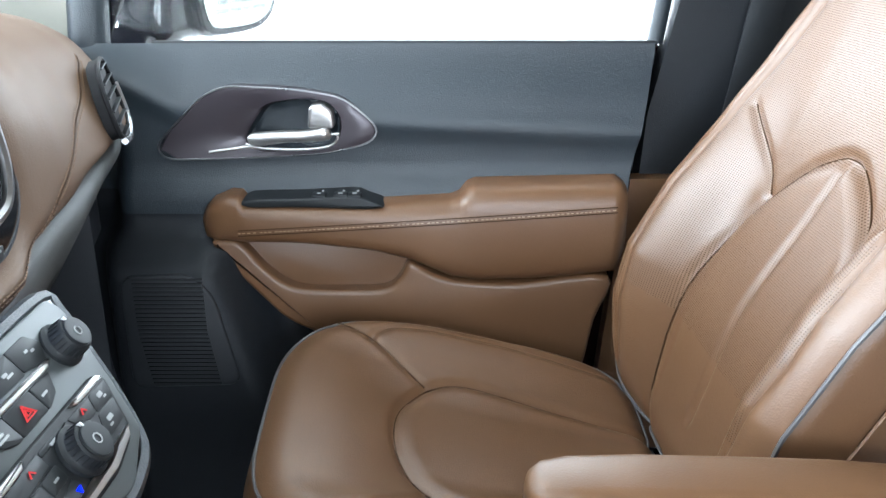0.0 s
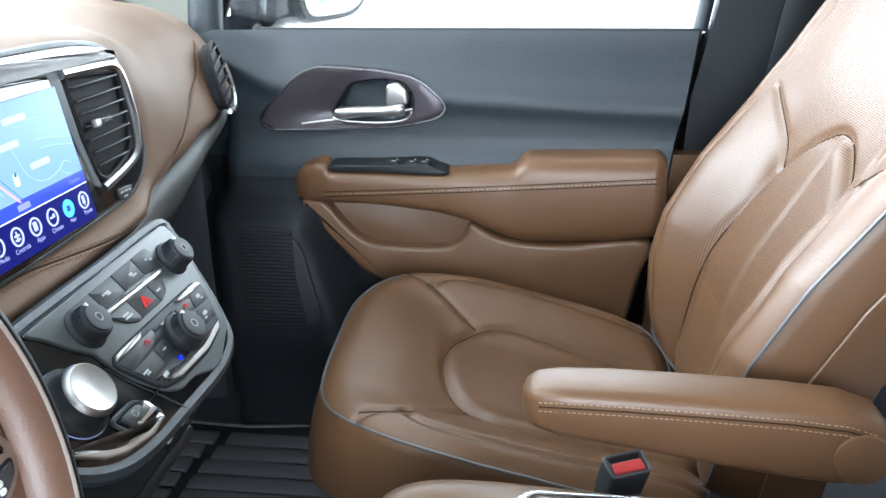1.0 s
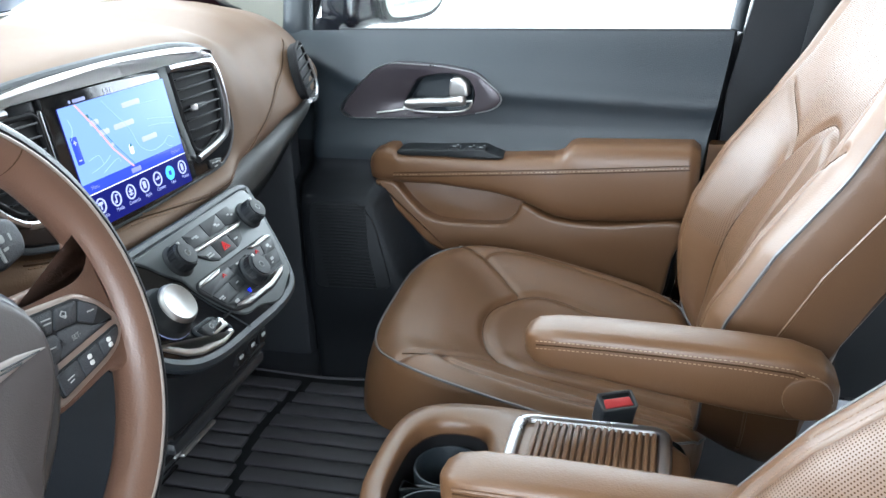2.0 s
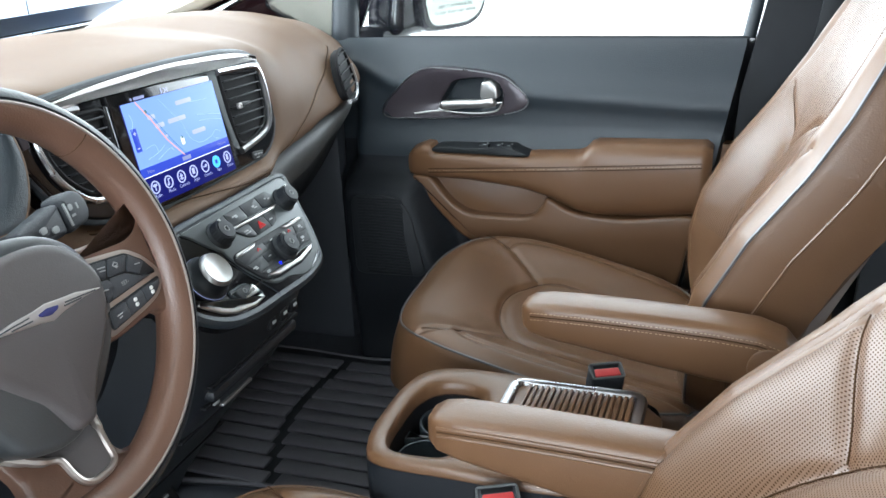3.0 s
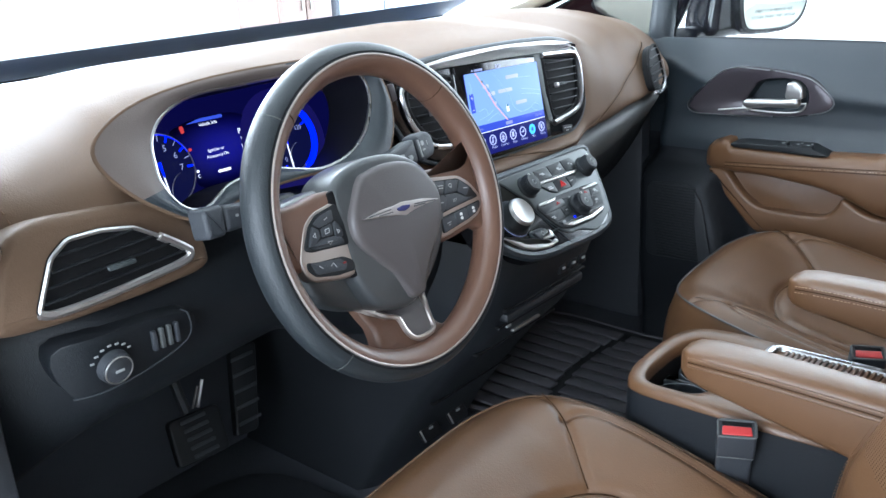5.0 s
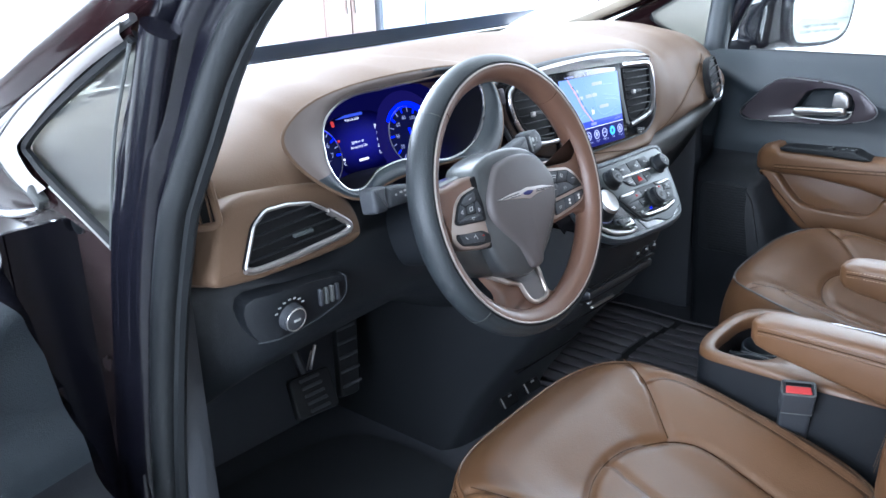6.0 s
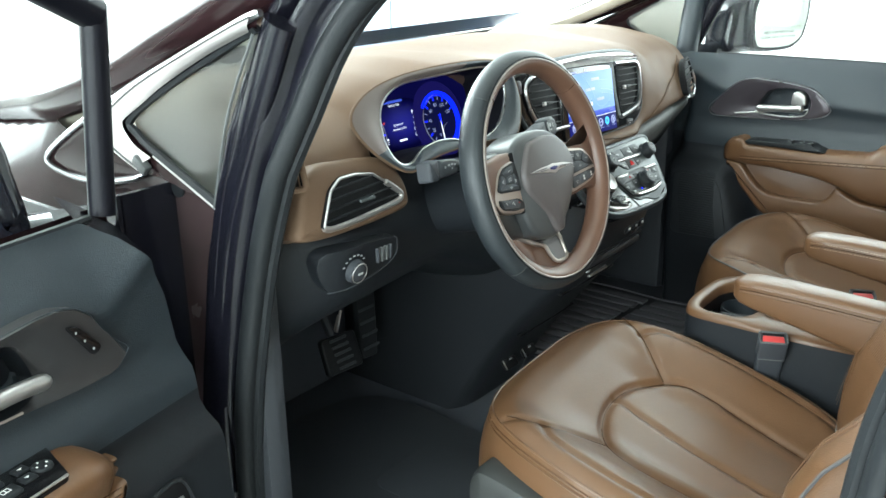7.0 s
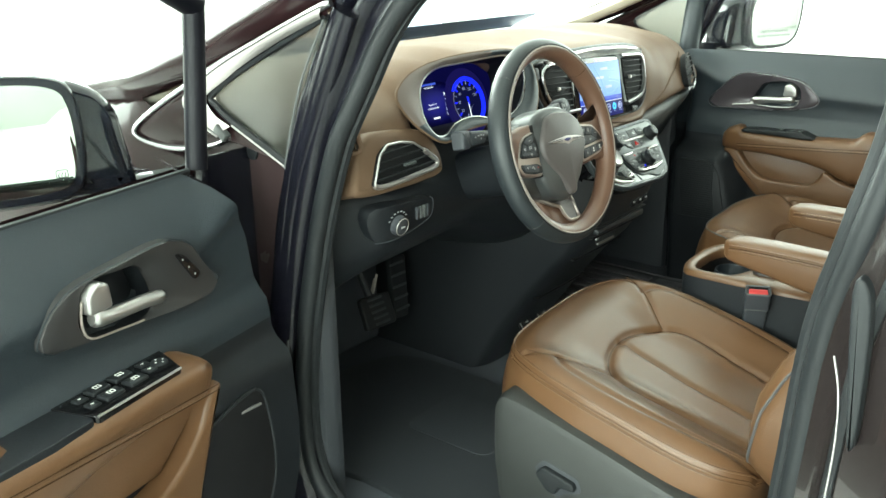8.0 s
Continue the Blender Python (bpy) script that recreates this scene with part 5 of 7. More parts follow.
for pts in ([(-0.048, 0.0030), (-0.016, 0.0030)], [(-0.034, 0.0008), (-0.014, -0.0002)], [(0.020, 0.0000), (0.052, -0.0036)], [(0.018, -0.0022), (0.036, -0.0034)]):
    part("badge_line", tube([whl(a, b, 0.0214) for a, b in pts], 0.0006, seg=4), slate, badge)
part("column", lathe([(0.046, -0.25), (0.050, -0.11), (0.048, -0.04)], whl(0, -0.030, 0), (math.cos(TW), 0, math.sin(TW)), 24), lower_black, wheel)
settle(wheel)


def stalk(name, p0, p1, tip_geo, label, marks):
    ob = thing(name, label, "lever", p0)
    part("arm", tube([p0, p1], [0.013, 0.011], seg=12, flat=0.8), rubber, ob)
    part("tip", tip_geo, black, ob)
    for mk in marks:
        part("stalk_mark", mk, mark_dim, ob)
    settle(ob)


lm = at_plane((-0.262, -0.585, 1.062), (0.10, -1, 0.10), (-0.2, 0.08, 1), (1, 0.1, 0.2))
stalk("turn_signal_lever", (-0.285, -0.500, 1.050), lm(-0.02, 0, -0.006), join(slab(rounded([(-0.030, -0.012), (0.020, -0.015), (0.020, 0.012), (-0.030, 0.010)], 0.006), -0.016, 0.004, lm, 0.005), slab(rounded([(0.022, -0.017), (0.046, -0.018), (0.048, 0.012), (0.022, 0.014)], 0.005), -0.018, 0.005, lm, 0.005)), "black turn signal lever on the steering column",
      [slab(rect(a - w, a + w, b - 0.0014, b + 0.0014, 0.0008), 0.004, 0.0045, lm, 0.0001) for a, b, w in ((-0.020, 0.002, 0.002), (-0.012, 0.003, 0.0022), (-0.004, 0.002, 0.0028), (0.006, 0.000, 0.002), (-0.012, -0.003, 0.0016))])
rm = at_plane((-0.258, -0.330, 1.072), (-0.10, 1, 0.08), (-0.3, -0.06, 1), (1, 0.08, 0.3))
stalk("wiper_lever", (-0.285, -0.405, 1.055), rm(-0.03, 0, -0.006), join(slab(rounded([(-0.052, -0.013), (0.008, -0.016), (0.010, 0.014), (-0.050, 0.008)], 0.006), -0.016, 0.004, rm, 0.005), slab(rounded([(0.011, -0.018), (0.040, -0.016), (0.046, -0.006), (0.044, 0.010), (0.034, 0.017), (0.012, 0.016)], 0.006), -0.018, 0.005, rm, 0.006)), "black wiper lever on the steering column",
      [slab(rect(a - w, a + w, b - hh, b + hh, min(w, hh) * 0.7), 0.004, 0.0056, rm, 0.0001) for a, b, w, hh in ((-0.040, -0.002, 0.004, 0.003), (-0.022, -0.001, 0.004, 0.003), (-0.008, -0.006, 0.004, 0.003), (0.014, -0.001, 0.0012, 0.011), (0.020, 0.004, 0.003, 0.003), (0.020, -0.004, 0.003, 0.0012), (0.029, 0.002, 0.0012, 0.003))])


# ---- front seats ----
def dist_to(P, path):
    """Distance from each 2D point to a polyline."""
    best = np.full(len(P), 9.0)
    for a, b in zip(path, path[1:]):
        a, b = np.array(a, float), np.array(b, float)
        d = b - a
        t = np.clip(((P - a) @ d) / (d @ d + 1e-12), 0, 1)
        best = np.minimum(best, np.linalg.norm(P - a - t[:, None] * d, axis=1))
    return best


def inside(P, poly):
    hit = np.zeros(len(P), bool)
    for (x1, y1), (x2, y2) in zip(poly, poly[1:] + poly[:1]):
        c = ((y1 > P[:, 1]) != (y2 > P[:, 1])) & (P[:, 0] < (x2 - x1) * (P[:, 1] - y1) / (y2 - y1 + 1e-12) + x1)
        hit ^= c
    return hit


def upholstery(name, w_of, length, lift, seams, insert, mp, parent, depth, power=5.0, n=128, flare=1.0, holes=None, drop=None):
    """A padded cushion: seams pressed in, an insert raised, sides pulled down behind."""
    a = np.linspace(-1, 1, n)
    A, B = np.meshgrid(a, a, indexing="ij")
    A, B = A.ravel(), B.ravel()
    m = np.maximum(np.maximum(abs(A), abs(B)), 1e-6)
    k = 1.0 / ((abs(A) / m) ** power + (abs(B) / m) ** power) ** (1 / power)
    s = (A * k + 1) / 2 * length
    v = B * k * np.array([w_of(x) for x in s])
    P = np.stack([s, v], 1)
    h = np.array([lift(x, y) for x, y in P])
    edge = np.maximum(abs(A), abs(B))
    h -= 0.016 * np.clip((edge - 0.86) / 0.14, 0, 1) ** 2
    for path in seams:
        h -= 0.005 * np.exp(-(dist_to(P, path) / 0.006) ** 2)
    if insert:
        ins = inside(P, insert)
        d = dist_to(P, insert + insert[:1])
        h += np.where(ins, 0.006 * np.clip(d / 0.02, 0, 1), 0)
        h -= 0.006 * np.exp(-(d / 0.006) ** 2)
    V = [mp(x, y, z) for (x, y), z in zip(P, h)]
    _, F = grid(np.zeros((n, n, 3)))
    top = len(F)
    loop = [i * n for i in range(n)] + [(n - 1) * n + j for j in range(1, n)] + [i * n + n - 1 for i in range(n - 2, -1, -1)] + [j for j in range(n - 2, 0, -1)]
    prev = loop
    for t in (0.12, 0.4, 0.7, 1.0):
        ids = []
        for i in loop:
            x, y = P[i]
            g = 1 + 0.02 * math.sin(math.pi * t) * flare
            xx = (x - length / 2) * g + length / 2
            ids.append(len(V))
            V.append(mp(xx, y * g, h[i] - (drop(x, y) if drop else depth) * t))
        F += [(prev[i], prev[(i + 1) % len(loop)], ids[(i + 1) % len(loop)], ids[i]) for i in range(len(loop))]
        prev = ids
    F.append(tuple(prev))
    cent = None
    if holes:
        pp = np.array([P[list(q)].mean(0) if max(q) < n * n else (9, 9) for q in F[:top]])
        cent = [int(i) for i in np.nonzero(inside(pp, holes))[0]]
    ob = part(name, (V, F), leather, parent, second=leather_holes if holes else None, chosen=cent, angle=75)
    if holes:
        uv = ob.data.uv_layers.new(name="flat")
        flat = np.zeros((len(V), 2))
        flat[: n * n] = P
        for lp in ob.data.loops:
            uv.data[lp.index].uv = flat[lp.vertex_index]
    border = [mp(P[i][0], P[i][1], h[i] + 0.001) for i in loop]
    return ob, border


def seat(name, x0, yc, out, label, arm_tip, shield, bite, skew, recline):
    """out: +1 when the door is on the +y side."""
    root = thing(name, label, "seat", (x0 + 0.2, yc, 0.40), "front seats")
    cp = at_plane((x0, yc, 0.730), (0.974, 0, -0.225), (skew, 1, 0), (0.225, 0, 0.974))

    def lift(s, v):
        a = abs(v) / 0.245
        return 0.020 * hat(a, 0.55, 0.92) * hat(s, -0.10, 0.20) - 0.012 * max(0, 1 - s / 0.10) ** 2 - 0.024 * hat(a, 0.75, 0.30) * hat(s, 0.06, 0.20)

    arch = [tuple(p) for p in spline([(0.51, 0.105), (0.36, 0.120), (0.25, 0.133), (0.20, 0.118), (0.172, 0.085), (0.156, 0.045), (0.151, 0.0), (0.156, -0.045), (0.172, -0.085), (0.20, -0.118), (0.25, -0.133), (0.36, -0.120), (0.51, -0.105)], 5)]
    seam_out = [(0.062, 0.208), (0.112, 0.182), (0.190, 0.118)]
    bolster = [tuple(p) for p in spline([(0.112, 0.182), (0.140, 0.210), (0.22, 0.219), (0.33, 0.213), (0.48, 0.190)], 5)]
    seams = [seam_out, [(a, -b) for a, b in seam_out], bolster, [(a, -b) for a, b in bolster]]
    if shield:
        seams.append([(0.155, 0.0), (0.30, -0.02), (0.48, -0.025)])
    cushion, border = upholstery("cushion", lambda s: 0.235 + 0.015 * min(1, s / 0.2), 0.50, lift, seams, arch, cp, root, 0.11, 4.0)
    part("piping", tube(border[::2], 0.0019, True, 6), leather if shield else piping_mat, cushion, "" if shield else "pale grey piping")
    for path in [arch, seam_out, [(a, -b) for a, b in seam_out]]:
        fine = path if path is arch else [tuple(p) for p in spline(path, 8)]
        part("seam", tube([cp(a, b, lift(a, b) - (0.0054 if path is arch else 0.0044)) for a, b in fine if a < 0.44], 0.0009, seg=5), seam_dark, cushion)
    for side_path in (bolster, [(a, -b) for a, b in bolster]):
        for dv_ in (-0.006, 0.006):
            pts = [(a, b + dv_, lift(a, b + dv_) + 0.0006) for a, b in side_path[4:]]
            part("stitching", stitches(pts, cp, 0.0030, 0.0018, 0.0005), thread_dark, cushion)
    if shield:
        for k in (0.010, 0.017):
            part("twin_seam", tube([tuple(np.array(p) + np.array((-0.225 * k, out * 0.004, -0.974 * k))) for p in border[::2] if (p[1] - yc) * out > 0.10], 0.0013, False, 5), leather, cushion)
    part("seat_base", box((x0 + 0.25, yc, 0.50), (0.42, 0.40, 0.20), 0.03), black, root)
    RB = radians(recline)
    bp = at_plane((bite, yc, 0.615), (math.sin(RB), 0, math.cos(RB)), (skew, 1, 0), (-math.cos(RB), 0, math.sin(RB)))

    def back_lift(s, v):
        w = 0.25
        a = abs(v) / w
        side = min(1, max(0, (a - 0.42) / 0.4))
        side = side * side * (3 - 2 * side)
        return float(np.interp(s, (0, 0.13, 0.2, 0.3, 0.4, 0.48, 0.58, 0.7), (0.03, 0.075, 0.082, 0.068, 0.040, 0.024, 0.012, 0.008))) * side + 0.018 * math.exp(-((s - 0.22) / 0.12) ** 2) * (1 - side)

    off = (lambda a: 0.0) if shield else (lambda a: -0.030 * hat(a, 0.05, 0.40))
    shield_arch = [(p[0], p[1] + off(p[0])) for p in spline([(-0.02, 0.12), (0.10, 0.135), (0.22, 0.14), (0.32, 0.12), (0.385, 0.075), (0.415, 0.03), (0.422, 0.0), (0.415, -0.03), (0.38, -0.075), (0.32, -0.12), (0.22, -0.14), (0.10, -0.135), (-0.02, -0.12)], 5)]
    b_seams = [[(0.08, 0.0), (0.41, 0.0)], [(0.345, 0.115), (0.43, 0.20)], [(0.345, -0.115), (0.43, -0.20)],
               [(0.05, 0.19), (0.25, 0.215), (0.43, 0.20), (0.62, 0.16)], [(0.05, -0.19), (0.25, -0.215), (0.43, -0.20), (0.62, -0.16)]]
    if not shield:
        b_seams = [[(a, b + off(a) * (1.0 if abs(b) < 0.13 else 0.7)) for a, b in path] for path in b_seams[:3]] + b_seams[3:]
    holes = [(0.16, 0.205), (0.28, 0.21), (0.42, 0.195), (0.60, 0.155), (0.60, -0.155), (0.42, -0.195), (0.28, -0.21), (0.16, -0.205)]
    back, bb = upholstery("backrest", lambda s: 0.255 - 0.02 * max(0, s - 0.3) - 0.16 * max(0, s - 0.42), 0.68, back_lift, b_seams, shield_arch, bp, root, 0.12, 5.0, holes=holes)
    part("piping", tube(bb[::2], 0.0024, True, 6), piping_mat, back, "grey piping")
    for path in [shield_arch] + b_seams[:3]:
        fine = path if path is shield_arch else [tuple(p) for p in spline(path, 10)]
        part("seam", tube([bp(a, b, back_lift(a, b) - 0.0046) for a, b in fine if a > 0.04], 0.0009, seg=5), seam_dark, back)
    Nv = np.array((-math.cos(RB), 0, math.sin(RB)))
    part("side_seam", tube([tuple(np.array(p) - Nv * 0.055 + np.array((0, -out * 0.010, 0))) for p in bb[::2] if (p[1] - yc) * out < -0.13], 0.0022, False, 6), leather, back)
    for path in b_seams[3:]:
        fine = [tuple(p) for p in spline(path, 10)]
        for dv_ in (-0.005, 0.005):
            pts = [(a, b + dv_, back_lift(a, b + dv_) + 0.0012) for a, b in fine]
            part("stitching", stitches(pts, bp, 0.0024, 0.0016, 0.0004), thread_dark, back)
    head = [tuple(p) for p in spline([(-0.13, 0.0), (-0.125, 0.12), (-0.09, 0.19), (0.0, 0.205), (0.09, 0.19), (0.125, 0.12), (0.13, 0.0), (0.0, -0.01)], 5, True)]
    hp = at_plane(bp(0.73, 0, 0.01), (0, 1, 0), (math.sin(RB * 0.6), 0, math.cos(RB * 0.6)), (-math.cos(RB * 0.6), 0, math.sin(RB * 0.6)))
    part("headrest", slab(head, -0.10, 0.02, hp, 0.03, 4, 0.012, 5), leather, root)
    for v in (-0.06, 0.06):
        part("headrest_post", tube([bp(0.62, v, -0.05), bp(0.76, v, -0.04)], 0.006, seg=8), chrome, root)
    # folding armrest on the inner side
    tip, ya = arm_tip
    sect = [(0.0, 0.034, 0.018, 0.006), (0.004, 0.040, 0.011, 0.018), (0.014, 0.045, 0.004, 0.026), (0.035, 0.048, -0.001, 0.030), (0.09, 0.050, -0.010, 0.032), (0.16, 0.050, -0.024, 0.032), (0.24, 0.049, -0.037, 0.032), (0.29, 0.046, -0.042, 0.032), (0.322, 0.036, -0.038, 0.030), (0.336, 0.020, -0.022, 0.024), (0.340, 0.008, -0.010, 0.010)]
    tab = np.array(sect)
    rows = []
    for x in np.unique(np.concatenate([tab[:, 0], np.linspace(0.02, 0.32, 26)])):
        zt, zb, hw = [float(np.interp(x, tab[:, 0], tab[:, k])) for k in (1, 2, 3)]
        zb = zb if shield or zb > 0 else zb * 0.74
        ring = []
        for k in range(24):
            a = 2 * math.pi * k / 24
            c, s = math.cos(a), math.sin(a)
            ring.append((tip + x, ya + hw * (0.92 if shield else 1.0) * math.copysign(abs(c) ** 0.38, c), 0.80 - 0.02 * x + (zt + zb) / 2 + (zt - zb) / 2 * math.copysign(abs(s) ** 0.42, s) - (0.006 if shield else 0.0)))
        rows.append(ring)
    Va, Fa = grid(rows, False, True)
    Fa.append(tuple(range(24)))
    Fa.append(tuple(range(len(Va) - 24, len(Va))))
    arm = part("armrest", (Va, Fa), leather, root, angle=70)
    low_by, thin = (0.006, 0.92) if shield else (0.0, 1.0)

    def on_arm(a, dz):
        return (tip + a, ya - float(np.interp(a, tab[:, 0], tab[:, 3])) * thin * 0.995, 0.80 - 0.02 * a - low_by + float(np.interp(a, tab[:, 0], tab[:, 1])) - dz)

    along = np.linspace(0.016, 0.315, 24)
    part("seam", tube([on_arm(a, 0.015) for a in along], 0.0009, seg=5), seam_dark, arm)
    for dz in (0.0105, 0.0195):
        if shield:
            part("welt", tube([on_arm(a, dz) for a in along], 0.0019, seg=6), leather, arm)
        else:
            part("stitching", stitches([(a, dz, 0) for a in along], lambda a, dz, h: on_arm(a, dz), 0.0030, 0.0019, 0.0005), thread, arm)
    part("pivot_cap", lathe([(0.026, 0), (0.025, 0.003), (0.022, 0.004), (0, 0.004)], (tip + 0.305, ya - 0.031, 0.797), (0, -1, 0), 24), leather, arm)
    # seat belt buckle on a stalk
    if shield:
        sh = at_plane((x0 + 0.045, yc - out * -0.0 + out * 0.225, 0.60), (0.99, 0, -0.15), (0, 0, 1), (0, out, 0))
        outline = [tuple(p) for p in spline([(0.004, 0.015), (0.012, 0.048), (0.032, 0.064), (0.10, 0.064), (0.20, 0.056), (0.30, 0.046), (0.40, 0.036), (0.455, 0.020), (0.46, -0.10), (0.30, -0.16), (0.05, -0.16), (0.01, -0.10)], 4, True)]
        part("side_shield", slab(outline, 0.0, 0.047, sh, 0.017, 2), shield_grey, root, "dark grey plastic side shield with seat switches")
        part("switch_recess", slab(rounded([(a + 0.028, b) for a, b in ((0.066, -0.038), (0.084, -0.014), (0.152, -0.018), (0.158, -0.040), (0.126, -0.056), (0.116, -0.070), (0.090, -0.070))], 0.010), 0.047, 0.0478, sh, 0.0006), black, root)
        part("seat_switch", slab(rounded([(a + 0.028, b) for a, b in ((0.073, -0.040), (0.088, -0.022), (0.146, -0.025), (0.150, -0.038), (0.120, -0.044), (0.112, -0.062), (0.095, -0.062))], 0.006), 0.0478, 0.058, sh, 0.003), rubber, root)
        part("seat_switch", lathe([(0.020, 0), (0.019, 0.008), (0.014, 0.010), (0, 0.010)], sh(0.226, -0.064, 0.047), (0, out, 0), 24), rubber, root)
    settle(root)
    return root


seat("front_seat", -0.200, 0.425, 1, "brown leather passenger seat with pale piping and folded-down armrest", (0.062, 0.097), False, 0.268, -0.045, 20)
seat("front_seat", -0.205, -0.412, -1, "brown leather driver seat with pale piping and grey side shield", (0.032, -0.178), True, 0.250, -0.07, 30)


def buckle(x, y, z):
    ob = thing("seat_belt_buckle", "black seat belt buckle with a red release button", "buckle", (x, y, z - 0.10), "seat belt buckles")
    bp = at_plane((x, y, z), (0.90, 0.43, 0.0), (-0.40, 0.84, 0.36), (0.155, -0.325, 0.933))

    def oval(w, d, r):
        return rounded([(-w, -d), (w, -d), (w, d), (-w, d)], r)

    part("housing", join(slab(oval(0.0225, 0.0135, 0.005), -0.040, -0.0005, bp, 0.002), slab(oval(0.0205, 0.0120, 0.005), -0.100, -0.038, bp, 0.002)), black, ob)
    part("rim", rim(oval(0.0215, 0.0125, 0.004), 0.0, 0.0017, bp, 6), grey_panel, ob)
    part("release_button", slab(rounded([(-0.0175, -0.0095), (0.0175, -0.0095), (0.0165, 0.0035), (-0.0165, 0.0035)], 0.0025), -0.004, 0.0012, bp, 0.0015), red, ob)
    part("latch_slot", slab(rounded([(-0.0170, 0.0050), (0.0170, 0.0050), (0.0170, 0.0098), (-0.0170, 0.0098)], 0.0015), -0.001, 0.0002, bp, 0.0001), deep, ob)
    part("neck_line", tube([bp(a, -0.0137, -0.0385) for a in (-0.021, 0.021)], 0.0010, seg=5), grey_panel, ob)
    part("strap", slab(oval(0.014, 0.005, 0.002), -0.26, -0.095, bp, 0.001), black, ob)
    settle(ob)


buckle(0.168, 0.128, 0.734)
buckle(0.106, -0.186, 0.746)

# ---- centre console between the seats ----
console = thing("centre_console", "brown topped floor console with cup holders and a ribbed lid", "console", (0.15, -0.05, 0.38))
top = at_plane((0, 0, 0.745), (1, 0, 0), (0, 1, 0), (0, 0, 1))
outer = [tuple(p) for p in spline([(-0.078, -0.05), (-0.076, 0.005), (-0.063, 0.048), (-0.03, 0.070), (0.03, 0.076), (0.15, 0.071), (0.225, 0.058), (0.248, 0.030), (0.252, -0.04), (0.250, -0.110), (0.235, -0.142), (0.15, -0.152), (0.03, -0.153), (-0.036, -0.152), (-0.064, -0.138), (-0.076, -0.10)], 5, True)]
hole = [tuple(p) for p in spline([(-0.053, -0.05), (-0.049, -0.005), (-0.030, 0.024), (0.003, 0.031), (0.028, 0.022), (0.038, -0.006), (0.041, -0.05), (0.038, -0.105), (0.026, -0.130), (0.0, -0.136), (-0.034, -0.133), (-0.050, -0.106)], 5, True)]


def console_top():
    n = len(hole)
    rows = []
    V1, _ = ring_plate(outer, hole, 0.0, 0.0, top)
    out = [np.array(V1[i][:2]) for i in range(n)]
    inn = [np.array(p) for p in hole]
    for z, k in ((-0.018, -0.010), (-0.014, -0.010), (-0.009, -0.004), (-0.003, 0.05), (0.0, 0.16), (0.001, 0.5), (0.0, 0.86), (-0.004, 0.96), (-0.012, 1.0), (-0.020, 1.0)):
        rows.append([(*(o + (i - o) * k), 0.745 + z) for o, i in zip(out, inn)])
    return grid(rows, False, True)


part("top_cover", console_top(), leather, console, "brown padded top cover", angle=70)
part("body", grid([[top(a, (b + 0.05) * 1.02 - 0.05, h) for a, b in outer] for h in (-0.012, -0.10, -0.365)], False, True), lower_black, console)
part("rear_trim", box((0.37, -0.042, 0.56), (0.25, 0.20, 0.18), 0.035), lower_black, console, "black trim behind the console")
well = part("cup_holder", join(slab(hole, -0.13, -0.10, top, 0.002), grid([[(*p, 0.727) for p in hole], [(*p, 0.63) for p in hole]], False, True)), deep, console)
for y in (-0.010, -0.094):
    part("cup_ring", lathe([(0.039, 0.0), (0.0395, 0.062), (0.0385, 0.066), (0.0365, 0.066), (0.0355, 0.062), (0.034, 0.0)], (-0.007, y, 0.646), (0, 0, 1), 32), slate, well, "slate grey cup holder ring")
part("cup_bridge", slab(rounded([(-0.050, -0.062), (-0.030, -0.052), (0.016, -0.052), (0.036, -0.062), (0.036, -0.042), (0.016, -0.050), (-0.030, -0.050), (-0.050, -0.042)], 0.003), -0.10, -0.034, top, 0.003), slate, well)
lid_o = rect(0.066, 0.225, -0.100, 0.046, 0.014, 4)
part("lid_rim", rim(lid_o, 0.003, 0.0075, top, 8, True, 0.8), chrome, console, "bright chrome lid rim")
lid = part("roller_lid", slab(lid_o, -0.002, 0.0025, top, 0.001), leather, console)
for k in range(18):
    x = 0.086 + 0.0075 * k
    part("slat", box((x, -0.027, 0.749), (0.0052, 0.134, 0.004), 0.0012), leather, lid)
settle(console)


# ---- front doors ----
def slant(q):
    """How far the trim dips into the cup ahead of the lever."""
    return 0.014 * max(0.0, min(1.0, (-0.225 - q[0]) / 0.05))


def trim_collar(outer, hole, mp):
    """A thin plate with rounded rim between an outline and the opening in it."""
    V1, _ = ring_plate(outer, hole, 0.0, 0.0, lambda a, b, h=0.0: (a, b, h))
    n = len(hole)
    out, inn = [np.array(V1[i][:2]) for i in range(n)], [np.array(p) for p in hole]
    rows = [[mp(*(o + (q - o) * k), h) for o, q in zip(out, inn)] for k, h in ((0.0, -0.03), (0.0, 0.003), (0.03, 0.007), (0.08, 0.008), (0.5, 0.0085), (0.94, 0.008), (1.0, 0.004), (1.0, -0.01))]
    rows = [[tuple(np.array(p) - slant(q) * k * (np.array(mp(0, 0, 1.0)) - np.array(mp(0, 0, 0.0)))) for p, q in zip(row, inn)] for row, k in zip(rows, (0, 0, 0, 0.1, 0.55, 0.95, 1.0, 1.0))]
    return grid(rows, False, True)


